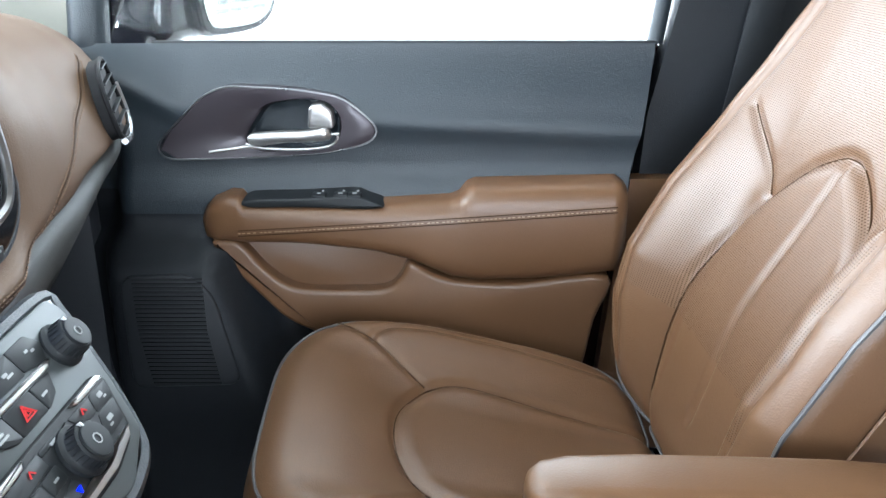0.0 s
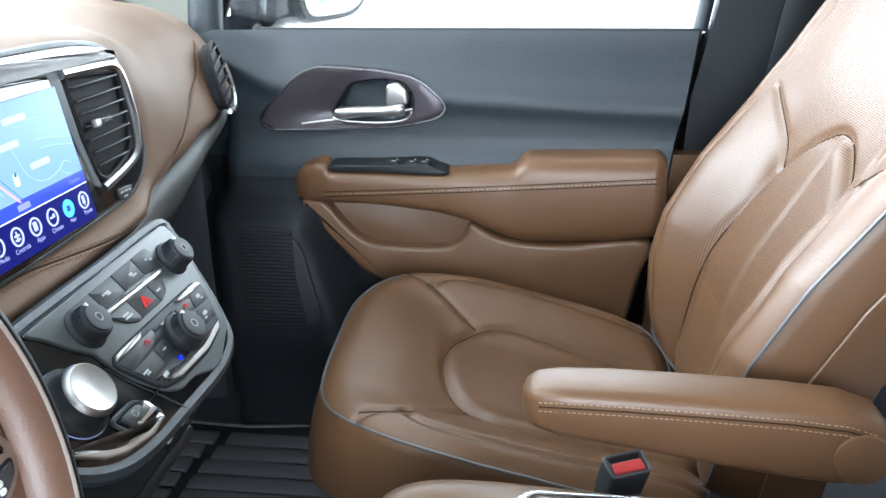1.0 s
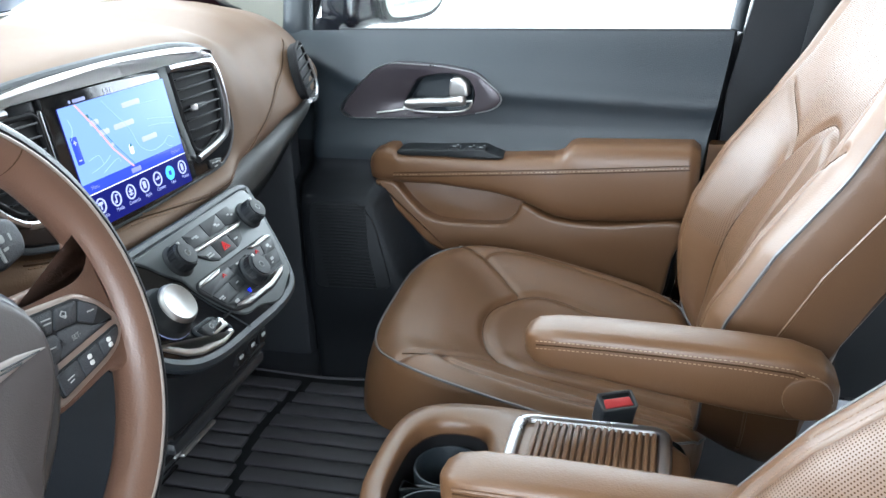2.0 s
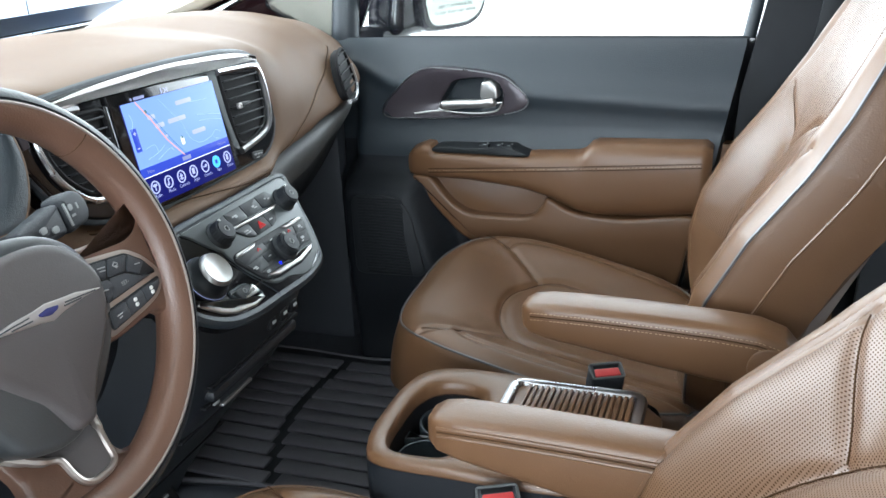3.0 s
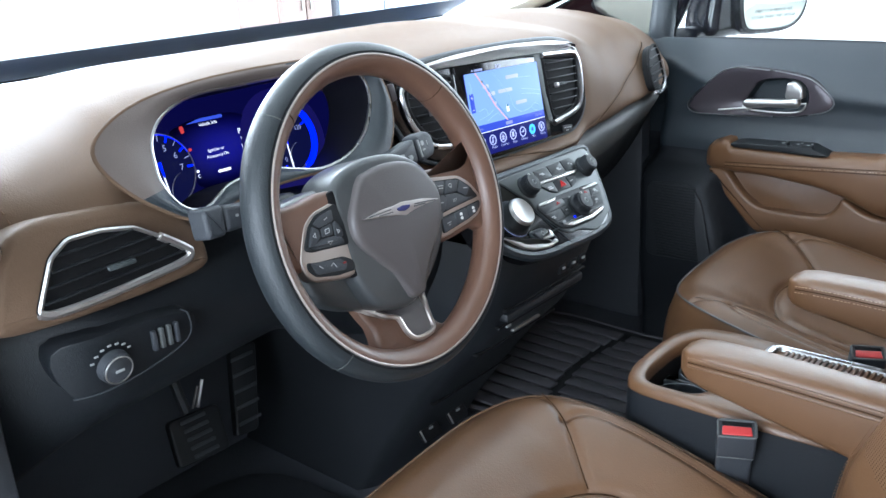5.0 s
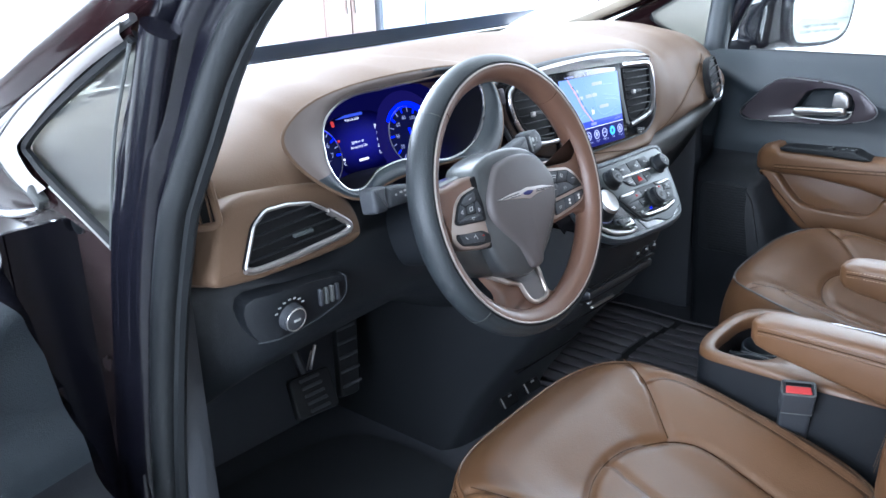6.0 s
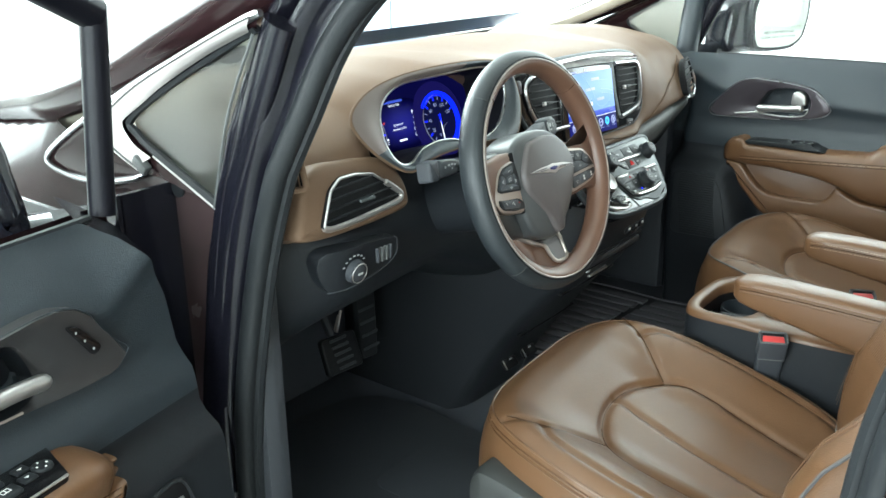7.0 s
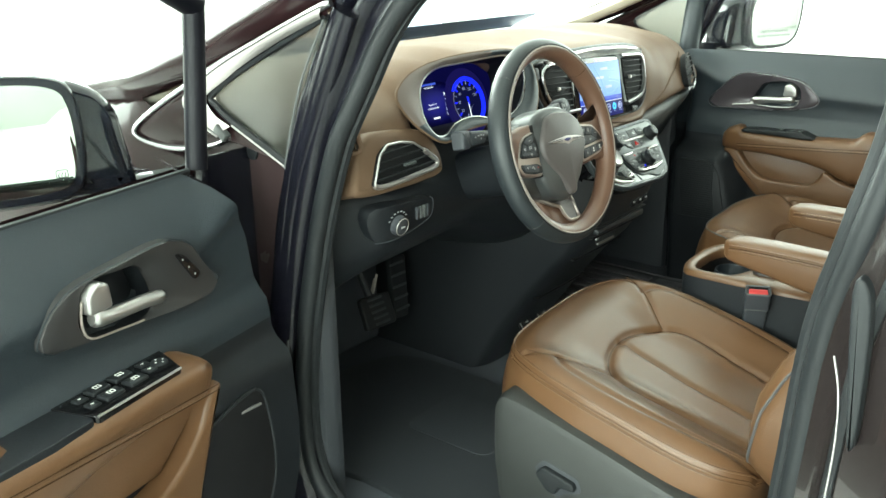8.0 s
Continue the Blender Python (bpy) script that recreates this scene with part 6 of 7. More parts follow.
def door(name, label, O, S, N, driver):
    """Panel in door places: s back from the front of the trim, n into the car, z up."""
    O, S, N = np.array(O, float), np.array(S, float), np.array(N, float)

    def mp(s, z, n=0.0):
        p = O + S * s + N * n
        return (p[0], p[1], z)

    root = thing(name, label, "car door", mp(0.3, 0.45))

    def depth(s, z):
        crease = float(np.interp(s, (-0.06, 0.02, 0.23, 0.365, 0.62), (1.060, 1.016, 1.006, 0.997, 0.984)))
        d = -0.045 * hat(z, crease - 0.030, 1.085) + 0.007 * math.exp(-((z - crease + 0.034) / 0.018) ** 2)
        e = 0.075 + (0.776 - z) * 0.33
        d += (0.03 if driver else 0.088) * hat(z, 0.815, 0.775) * hat(s, e + 0.05, e - 0.01)
        d += 0.02 * hat(z, 0.90, 0.86) - 0.02 * hat(z, 0.60, 0.45)
        if not driver:
            d -= 0.13 * hat(s, -0.062, -0.125) * hat(z, 0.985, 0.93)
        d -= 0.022 * hat(((s - 0.140) / 0.085) ** 2 + ((z - 0.958) / 0.040) ** 2, 1.0, 0.55)
        d -= 0.055 * hat(((s - 0.184) / 0.062) ** 2 + ((z - 0.966) / 0.032) ** 2, 1.0, 0.55)
        return d

    def back(z):
        return 0.705 - 0.19 * max(0, (1.06 - z)) if z < 1.06 else 0.705

    def front(z):
        if driver:
            return float(np.interp(z, (0.36, 0.50, 0.651, 0.753, 0.826, 0.90, 0.965, 1.0135, 1.0475, 1.0706, 1.083), (-0.06, -0.088, -0.101, -0.094, -0.088, -0.080, -0.070, -0.052, -0.030, 0.000, 0.040)))
        return -0.20

    zs = np.concatenate([np.linspace(0.36, 0.9, 34), np.linspace(0.91, 1.03, 18), np.linspace(1.033, 1.072, 16)])
    rows = [[mp(front(z) + (back(z) - front(z)) * t, z, depth(front(z) + (back(z) - front(z)) * t, z)) for t in np.linspace(0, 1, 70)] for z in zs]
    V, F = grid(rows)
    low_faces = [i for i, q in enumerate(F) if sum(V[j][2] for j in q) / 4 < 0.835]
    part("inner_panel", (V, F), slate, root, "slate grey soft upper panel over a black lower panel", angle=60, second=lower_black, chosen=low_faces)
    edge_rows = [[p[0] for p in rows], [tuple(np.array(p[0]) - N * 0.12 - S * (0.07 if driver else 0.02)) for p in rows]]
    part("edge_panel", grid(edge_rows), jamb, root)
    rear_rows = [[p[-1] for p in rows], [tuple(np.array(p[-1]) - N * 0.09 + S * 0.02) for p in rows]]
    part("rear_edge", grid(rear_rows), rubber, root)
    skin = [[mp(s, z, -0.14 + 0.03 * hat(z, 0.75, 1.08) + 0.03 * hat(z, 0.7, 0.3)) for s in np.linspace(-0.10, 0.78, 12)] for z in np.linspace(0.30, 1.060, 24)]
    part("outer_skin", grid(skin), paint, root, "dark plum metallic outer skin")
    part("belt_seal", tube([mp(s, 1.070, -0.052) for s in np.linspace(-0.02, 0.71, 12)], 0.005, seg=8), rubber, root)
    # handle trim
    tp = lambda a, b, h=0.0: mp(a + 0.40, b, h + 0.006)
    trim = rounded([(-0.412, 0.935), (-0.340, 1.006), (-0.305, 1.021), (-0.205, 1.015), (-0.140, 1.004), (-0.090, 0.960), (-0.104, 0.938), (-0.170, 0.924), (-0.290, 0.916), (-0.400, 0.914)], 0.022)
    if driver:
        trim = rounded([(-0.396, 0.930), (-0.366, 0.9576), (-0.350, 0.9874), (-0.334, 1.0013), (-0.311, 1.0093), (-0.283, 1.0105), (-0.203, 1.0045), (-0.163, 1.000), (-0.139, 0.9945), (-0.117, 0.983), (-0.099, 0.965), (-0.088, 0.945), (-0.100, 0.932), (-0.160, 0.9270), (-0.219, 0.9215), (-0.302, 0.9130), (-0.345, 0.9105), (-0.374, 0.9110)], 0.006)
    cup = [tuple(p) for p in spline([(-0.282, 0.938), (-0.268, 0.970), (-0.249, 0.991), (-0.214, 1.001), (-0.171, 1.000), (-0.150, 0.983), (-0.148, 0.953), (-0.165, 0.934), (-0.226, 0.930)], 4, True)]
    if driver:
        cup = [tuple(p) for p in spline([(-0.153, 0.980), (-0.159, 0.993), (-0.177, 1.000), (-0.212, 0.9985), (-0.244, 0.994), (-0.262, 0.972), (-0.273, 0.942), (-0.266, 0.926), (-0.243, 0.923), (-0.200, 0.926), (-0.160, 0.931), (-0.149, 0.950)], 4, True)]
    t_ob = part("handle_trim", trim_collar(trim, cup, tp), door_trim_dark if driver else satin, root, "satin taupe handle surround" if driver else "satin mauve-grey handle surround")
    part("trim_line", rim(trim, 0.004 if driver else 0.0068, 0.0010 if driver else 0.0015, tp, 6), slate if driver else chrome, t_ob)
    cc = np.mean(np.array(cup), 0)
    bowl = [[tp(*(cc + (np.array(p) - cc) * k), h - slant(p) * (k > 0.9)) for p in cup] for k, h in ((1.0, 0.0075), (0.985, -0.004), (0.93, -0.020), (0.80, -0.030), (0.45, -0.034))]
    bV, bF = grid(bowl, False, True)
    bF.append(tuple(range(len(bV) - len(cup), len(bV))))
    part("handle_cup", (bV, bF), lower_black if driver else slate, t_ob, "dark recessed cup")
    part("cup_line", rim(([] if driver else [(-0.335, 0.926)]) + cup[len(cup) * 6 // 9:] + cup[:1], 0.0095, 0.0016 if driver else 0.0022, tp, 6, False), champagne if driver else steel, t_ob)
    part("handle_lever", tube([tp(a, b, 0.013) for a, b in spline([(-0.277, 0.945), (-0.24, 0.949), (-0.19, 0.951), (-0.160, 0.956)], 6)], [0.005, 0.0080] + [0.0092] * 10 + [0.0095, 0.010, 0.0105, 0.011, 0.011, 0.010, 0.007], seg=12, flat=1.0), steel, t_ob, "satin silver pull lever")
    part("lock_tab", slab(rounded([(-0.191, 0.962), (-0.188, 0.994), (-0.170, 0.998), (-0.155, 0.986), (-0.153, 0.962)], 0.006), -0.004, 0.020, tp, 0.004), steel, t_ob)
    if driver:
        mem = part("memory_switch", slab(rounded([(-0.308, 0.990), (-0.323, 0.986), (-0.353, 0.951), (-0.340, 0.943)], 0.007), 0.008, 0.011, tp, 0.001), gloss_black, t_ob, "black memory switch")
        for a, b in ((-0.320, 0.979), (-0.330, 0.966), (-0.340, 0.953)):
            part("switch_mark", slab(rect(a - 0.0012, a + 0.0012, b - 0.0015, b + 0.0015, 0.0008), 0.011, 0.0114, tp, 0.0001), mark_dim, mem)
    # arm rest and pocket
    tops = ((-0.350, 0.832), (-0.342, 0.850), (-0.330, 0.863), (-0.305, 0.873), (-0.290, 0.872), (-0.280, 0.862), (-0.20, 0.860), (-0.08, 0.861), (0.010, 0.866), (0.024, 0.871), (0.034, 0.882), (0.046, 0.887), (0.25, 0.891), (0.262, 0.882))
    lows = ((-0.350, 0.820), (-0.342, 0.804), (-0.330, 0.801), (-0.207, 0.800), (-0.10, 0.788), (-0.049, 0.774), (0.01, 0.747), (0.045, 0.740), (0.11, 0.741), (0.18, 0.745), (0.25, 0.754), (0.262, 0.780))
    if driver:
        tops = ((-0.314, 0.828), (-0.310, 0.840), (-0.302, 0.851), (-0.290, 0.860), (-0.275, 0.866), (-0.255, 0.869), (-0.08, 0.868), (0.02, 0.872), (0.25, 0.892), (0.262, 0.882))
        lows = ((-0.314, 0.815), (-0.310, 0.800), (-0.302, 0.794), (-0.290, 0.790)) + lows[3:]
    outs = ((-0.350, 0.022), (-0.342, 0.042), (-0.325, 0.056), (-0.28, 0.064), (0.0, 0.066), (0.25, 0.064), (0.262, 0.050))
    if driver:
        outs = ((-0.314, 0.036), (-0.310, 0.052), (-0.302, 0.066), (-0.290, 0.078), (-0.270, 0.086), (0.0, 0.088), (0.25, 0.084), (0.262, 0.060))
    curve = lambda q, x: float(np.interp(x, [k[0] for k in q], [k[1] for k in q]))
    rows = []
    for x in np.unique(np.concatenate([[k[0] for k in tops], np.linspace(-0.33, 0.25, 60)])):
        zt, zb, dd = curve(tops, x), curve(lows, x), curve(outs, x)
        ring = []
        for k in range(23):
            a = math.pi * (k / 22 - 0.5)
            c, s = math.cos(a), math.sin(a)
            zz = (zt + zb) / 2 + (zt - zb) / 2 * math.copysign(abs(s) ** 0.6, s)
            ring.append(tp(x, zz, dd * abs(c) ** 0.42 * (0.66 + 0.34 * (zz - zb) / (zt - zb) if driver else 1.0)))
        rows.append([tp(x, zb, -0.01), *ring, tp(x, zt, -0.01)])
    part("armrest", grid(rows), leather, root, "brown leather armrest with twin stitching", angle=75)
    seam_line = spline([(-0.290, 0.826), (-0.117, 0.836), (0.054, 0.847), (0.245, 0.861)], 16)
    for dz in (0.0, 0.008):
        part("armrest_seam", tube([tp(a, b - dz, 0.0785 if driver else 0.0655) for a, b in seam_line], 0.0008, seg=5), seam_dark, root)
    part("stitching", stitches([(a, b - 0.004, 0.0800 if driver else 0.0665) for a, b in seam_line], tp, 0.004, 0.002, 0.0006), thread_dark if driver else thread, root)
    lo = [tuple(p) for p in spline([(-0.333, 0.802), (-0.310, 0.806), (-0.290, 0.800), (-0.262, 0.766), (-0.235, 0.742), (-0.205, 0.730), (-0.140, 0.728), (-0.085, 0.731), (-0.062, 0.750), (-0.047, 0.772), (-0.010, 0.752), (0.030, 0.742), (0.11, 0.739), (0.240, 0.750), (0.225, 0.68), (0.195, 0.57), (0.10, 0.575), (-0.10, 0.630), (-0.214, 0.671), (-0.263, 0.714), (-0.310, 0.768)], 4, True)]
    if driver:
        lo = [tuple(p) for p in spline([(-0.326, 0.803), (-0.306, 0.800), (-0.293, 0.784), (-0.276, 0.756), (-0.241, 0.724), (-0.200, 0.702), (-0.140, 0.696), (-0.085, 0.705), (-0.062, 0.735), (-0.047, 0.768), (0.030, 0.742), (0.240, 0.750), (0.225, 0.68), (0.195, 0.55), (0.0, 0.53), (-0.20, 0.535), (-0.252, 0.60), (-0.267, 0.657), (-0.285, 0.705), (-0.302, 0.745)], 4, True)]
    part("pocket_panel", slab(lo, 0.0, 0.052, tp, 0.008, 4), leather, root, "brown leather map pocket panel")
    part("pocket_back", slab([(-0.335, 0.81), (-0.05, 0.81), (-0.04, 0.715), (-0.22, 0.715)], 0.0, 0.027, tp, 0.003), leather, root)
    sw = [tuple(p) for p in spline([(-0.276, 0.872), (-0.20, 0.874), (-0.128, 0.877), (-0.108, 0.872), (-0.083, 0.862), (-0.11, 0.858), (-0.20, 0.861), (-0.275, 0.861)], 3, True)]
    if driver:
        hp = lambda a, n, h=0.0: tp(a, 0.868 + h, n)
        s_ob = part("switch_plate", slab(rounded([(-0.264, 0.006), (-0.252, 0.036), (-0.238, 0.069), (-0.100, 0.071), (-0.088, 0.004)], 0.005), -0.02, 0.0040, hp, 0.0015), gloss_black, root, "black window switch plate")
        part("plate_edge", tube([hp(a, n, 0.0036) for a, n in ((-0.236, 0.0695), (-0.170, 0.0705), (-0.101, 0.0715))], 0.0016, seg=6), steel, s_ob)
        part("grab_recess", slab(rounded([(-0.098, -0.002), (-0.098, 0.070), (-0.040, 0.073), (0.200, 0.068), (0.230, -0.002)], 0.006), -0.02, 0.0025, hp, 0.002), lower_black, root, "black grab recess behind the switches")
        for a, n in ((-0.145, 0.046), (-0.184, 0.045), (-0.146, 0.022), (-0.182, 0.021)):
            cap = part("window_switch", slab(rounded([(a - 0.015, n - 0.009), (a - 0.014, n + 0.009), (a + 0.014, n + 0.010), (a + 0.015, n - 0.009)], 0.003), 0.002, 0.0085, hp, 0.0025, 3), rubber, s_ob)
            part("switch_mark", tube([hp(a + p * 0.0045, n + q * 0.003, 0.0088) for p, q in ((-1, -1), (-1, 1), (1, 1), (1, -1))], 0.0006, True, 4), mark, cap)
            part("switch_mark", tube([hp(a, n + q * 0.003, 0.0088) for q in (-1, 1)], 0.0006, seg=4), mark, cap)
        pad_key = part("mirror_switch", slab(circle((-0.234, 0.036), 0.011, 20), 0.002, 0.0070, hp, 0.002), rubber, s_ob)
        for p, q in ((0.006, 0), (-0.006, 0), (0, 0.006), (0, -0.006)):
            part("switch_mark", slab(circle((-0.234 + p, 0.036 + q), 0.0013, 6), 0.0070, 0.0074, hp, 0.0001), mark, pad_key)
        for a, n in ((-0.219, 0.022), (-0.213, 0.040), (-0.118, 0.024), (-0.117, 0.046)):
            cap = part("lock_switch", slab(rounded([(a - 0.008, n - 0.007), (a - 0.008, n + 0.007), (a + 0.008, n + 0.007), (a + 0.008, n - 0.007)], 0.002), 0.002, 0.0065, hp, 0.0015), rubber, s_ob)
            part("switch_mark", slab(rounded([(a - 0.003, n - 0.001), (a, n + 0.002), (a + 0.003, n - 0.001)], 0.0005), 0.0065, 0.0069, hp, 0.0001), mark, cap)
    else:
        s_ob = part("switch_plate", slab([(a, b - 0.003) for a, b in sw], 0.0, 0.058, tp, 0.003), rubber, root, "black window switch plate")
        for a in (-0.175, -0.145, -0.125):
            cap = part("window_switch", box(tp(a, 0.872, 0.046), (0.020, 0.020, 0.008), 0.002), rubber, s_ob)
            part("switch_mark", box(tp(a, 0.8765, 0.048), (0.006, 0.003, 0.001), 0), mark_dim, cap)
            part("switch_mark", box(tp(a + 0.004, 0.8765, 0.036), (0.003, 0.004, 0.001), 0), mark_dim, cap)
    # speaker grille
    gp = lambda a, b, h=0.0: mp(a + 0.40, b, h + (0.05 if driver else 0.108))
    grille = rounded([(-0.452, 0.772), (-0.350, 0.775), (-0.322, 0.742), (-0.292, 0.602), (-0.452, 0.597)], 0.022)
    if driver:
        kick = [tuple(p) for p in spline([(0.125, 0.735), (0.085, 0.750), (0.030, 0.760), (-0.008, 0.754), (-0.025, 0.700), (-0.031, 0.617), (-0.010, 0.560), (0.030, 0.500), (0.13, 0.46), (0.150, 0.56), (0.137, 0.66)], 4, True)]
        kp = part("kick_pocket", slab(kick, 0.0, 0.054, mp, 0.004), deep, root, "black lower speaker panel")
        part("rim", rim(kick, 0.053, 0.003, mp, 6), rubber, kp)
        part("speaker_badge", box(mp(0.018, 0.737, 0.056), (0.004, 0.038, 0.004), 0.001), steel, root)
    g_ob = None if driver else part("speaker_grille", slab(grille, -0.02, 0.004, gp, 0.003), tower_black, root)
    for k in range(0 if driver else 26):
        z = 0.606 + 0.0065 * k
        part("rib", box(gp(-0.385 + 0.16 * (0.690 - z) * (z < 0.69), z, 0.005), (0.098, 0.004, 0.0028) if not driver else (0.004, 0.125, 0.0028), 0), rubber, g_ob)
    # window and its frame
    f0 = -0.059 if driver else -0.115

    def lean(z):
        return -0.06 - (0.02 if driver else 0.16) * max(0.0, z - 1.07)

    front_bar = [(f0 + 0.012, 1.066), (f0 - 0.004, 1.18), (f0 - 0.020, 1.295)] if driver else [(f0, 1.05), (f0 + 0.005, 1.18), (f0 + 0.015, 1.295)]
    head_bar = [(f0 - 0.020 if driver else f0 + 0.015, 1.295), (f0 + 0.13, 1.37), (f0 + 0.30, 1.455), (f0 + 0.50, 1.50), (0.70, 1.51)]
    rear_bar = [(0.725, 1.51), (0.74, 1.35), (0.725, 1.18), (0.708, 1.070)]
    for nm, path, rr in (("front_bar", front_bar, 0.017 if driver else 0.030), ("head_bar", head_bar, 0.022), ("rear_bar", rear_bar, 0.012)):
        part(nm, tube([mp(s, z, lean(z)) for s, z in spline(path, 5)], rr, seg=12, flat=0.9), frame_black if driver else slate, root, "black window frame")
    gp2 = [(f0, 1.05), (f0, 1.29), (f0 + 0.30, 1.455), (0.68, 1.51), (0.72, 1.3), (0.69, 1.05)]
    ob = part("window_glass", ([mp(s, z, lean(z) - 0.004) for s, z in gp2], [tuple(range(6))]), glass, root)
    ob.visible_shadow = False
    settle(root)


door("passenger_door", "closed passenger door with brown leather armrest and slate panel", (-0.40, 0.780, 0), (1, 0, 0), (0, -1, 0), False)
DA = radians(78)
door("driver_door", "wide open driver door with brown leather armrest and switches", (-0.375, -1.05, 0), (math.cos(DA), -math.sin(DA), 0), (math.sin(DA), math.cos(DA), 0), True)

# ---- floor ----
fl = part("floor", box((-0.1, 0, 0.34), (1.75, 1.74, 0.06), 0.01), carpet)
tagged(fl, "black carpeted car floor", "floor", kind="structure")


def floor_mat_thing(yc, label):
    ob = thing("floor_mat", label, "floor mat", (-0.45, yc, 0.37), "floor mats")
    base = [tuple(p) for p in spline([(-0.78, yc - 0.22), (-0.78, yc + 0.22), (-0.45, yc + 0.26), (-0.22, yc + 0.24), (-0.20, yc - 0.18), (-0.45, yc - 0.22)], 5, True)]
    mp = at_plane((0, 0, 0.372), (1, 0, 0), (0, 1, 0), (0.0, 0, 1))
    part("tray", slab(base, 0, 0.012, mp, 0.004), rubber if yc > 0 else black, ob)
    arc = lambda y: -0.503 + 0.95 * (y - yc - 0.07) ** 2
    for k in range(11 if yc > 0 else 0):
        y = yc - 0.205 + 0.042 * k
        a, b = -0.775, arc(y) - 0.010
        part("rib", box(((a + b) / 2, y, 0.386), (b - a, 0.035, 0.009), 0.003), mat_rubber, ob)
        a, b = arc(y) + 0.010, -0.235
        part("rib", box(((a + b) / 2, y, 0.386), (b - a, 0.037, 0.007), 0.003), mat_rubber, ob)
    if yc < 0:
        part("heel_pad", slab(rect(-0.52, -0.30, yc - 0.02, yc + 0.18, 0.03), 0.011, 0.0135, mp, 0.001), black, ob)
    if yc > 0:
        part("lip", rim(base, 0.011, 0.005, mp, 6), mat_rubber, ob)
    settle(ob)


floor_mat_thing(0.42, "black ribbed rubber floor mat on the passenger side")
floor_mat_thing(-0.48, "plain black rubber floor mat on the driver side")


def pedal(name, label, pad, thick, mp, hang):
    ob = thing(name, label, "pedal", mp(0, 0, 0))
    plate = part("pad", slab(rounded(pad, 0.010), -thick, 0.0, mp, 0.004), rubber, ob)
    lo, hi = min(q[1] for q in pad), max(q[1] for q in pad)
    mid = sum(q[0] for q in pad) / len(pad)
    for k in range(5):
        b = lo + (hi - lo) * (k + 0.8) / 5.6
        part("tread", slab(rect(mid - 0.022, mid + 0.022, b - 0.003, b + 0.003, 0.002), -0.001, 0.0022, mp, 0.001), black, plate)
    part("arm", tube(spline(hang, 5), 0.009, seg=8), black, ob)
    return ob


bk = at_plane((-0.643, -0.434, 0.602), (0.05, 1, 0.0), (-0.45, 0, 0.89), (0.89, 0, 0.45))
brake = pedal("brake_pedal", "black rubber brake pedal in the footwell", [(-0.050, -0.036), (0.040, -0.040), (0.048, 0.034), (-0.040, 0.038)], 0.012, bk, [bk(0.0, 0.0, -0.012), (-0.72, -0.425, 0.70), (-0.76, -0.42, 0.84)])
part("bright_strip", tube([(-0.692, -0.400, 0.618), (-0.694, -0.383, 0.660)], 0.0032, seg=6), steel, brake)
part("bright_strip", tube([(-0.688, -0.412, 0.622), (-0.690, -0.396, 0.655)], 0.0018, seg=6), steel, brake)
settle(brake)
ak = at_plane((-0.700, -0.296, 0.605), (0.1, 1, 0.05), (-0.42, 0.30, 0.86), (0.90, 0, 0.42))
settle(pedal("accelerator_pedal", "black accelerator pedal in the footwell", [(-0.030, -0.072), (0.014, -0.076), (0.030, 0.070), (-0.022, 0.076)], 0.014, ak, [ak(0.0, 0.05, -0.012), (-0.80, -0.24, 0.76), (-0.84, -0.23, 0.86)]))

# ---- car body ----
body = thing("car_body", "dark plum minivan body with open doorway and black seals", "car", (0, 0, 0.2))


def prism(poly, y0, y1):
    """A plate over an (x, z) outline between two y places."""
    n = len(poly)
    V = [(x, y0, z) for x, z in poly] + [(x, y1, z) for x, z in poly]
    F = [tuple(range(n)), tuple(range(n, 2 * n))] + [(i, (i + 1) % n, n + (i + 1) % n, n + i) for i in range(n)]
    return V, F


def sweep(path, side, dx):
    return [(x + dx, side * y, z) for x, y, z in path]


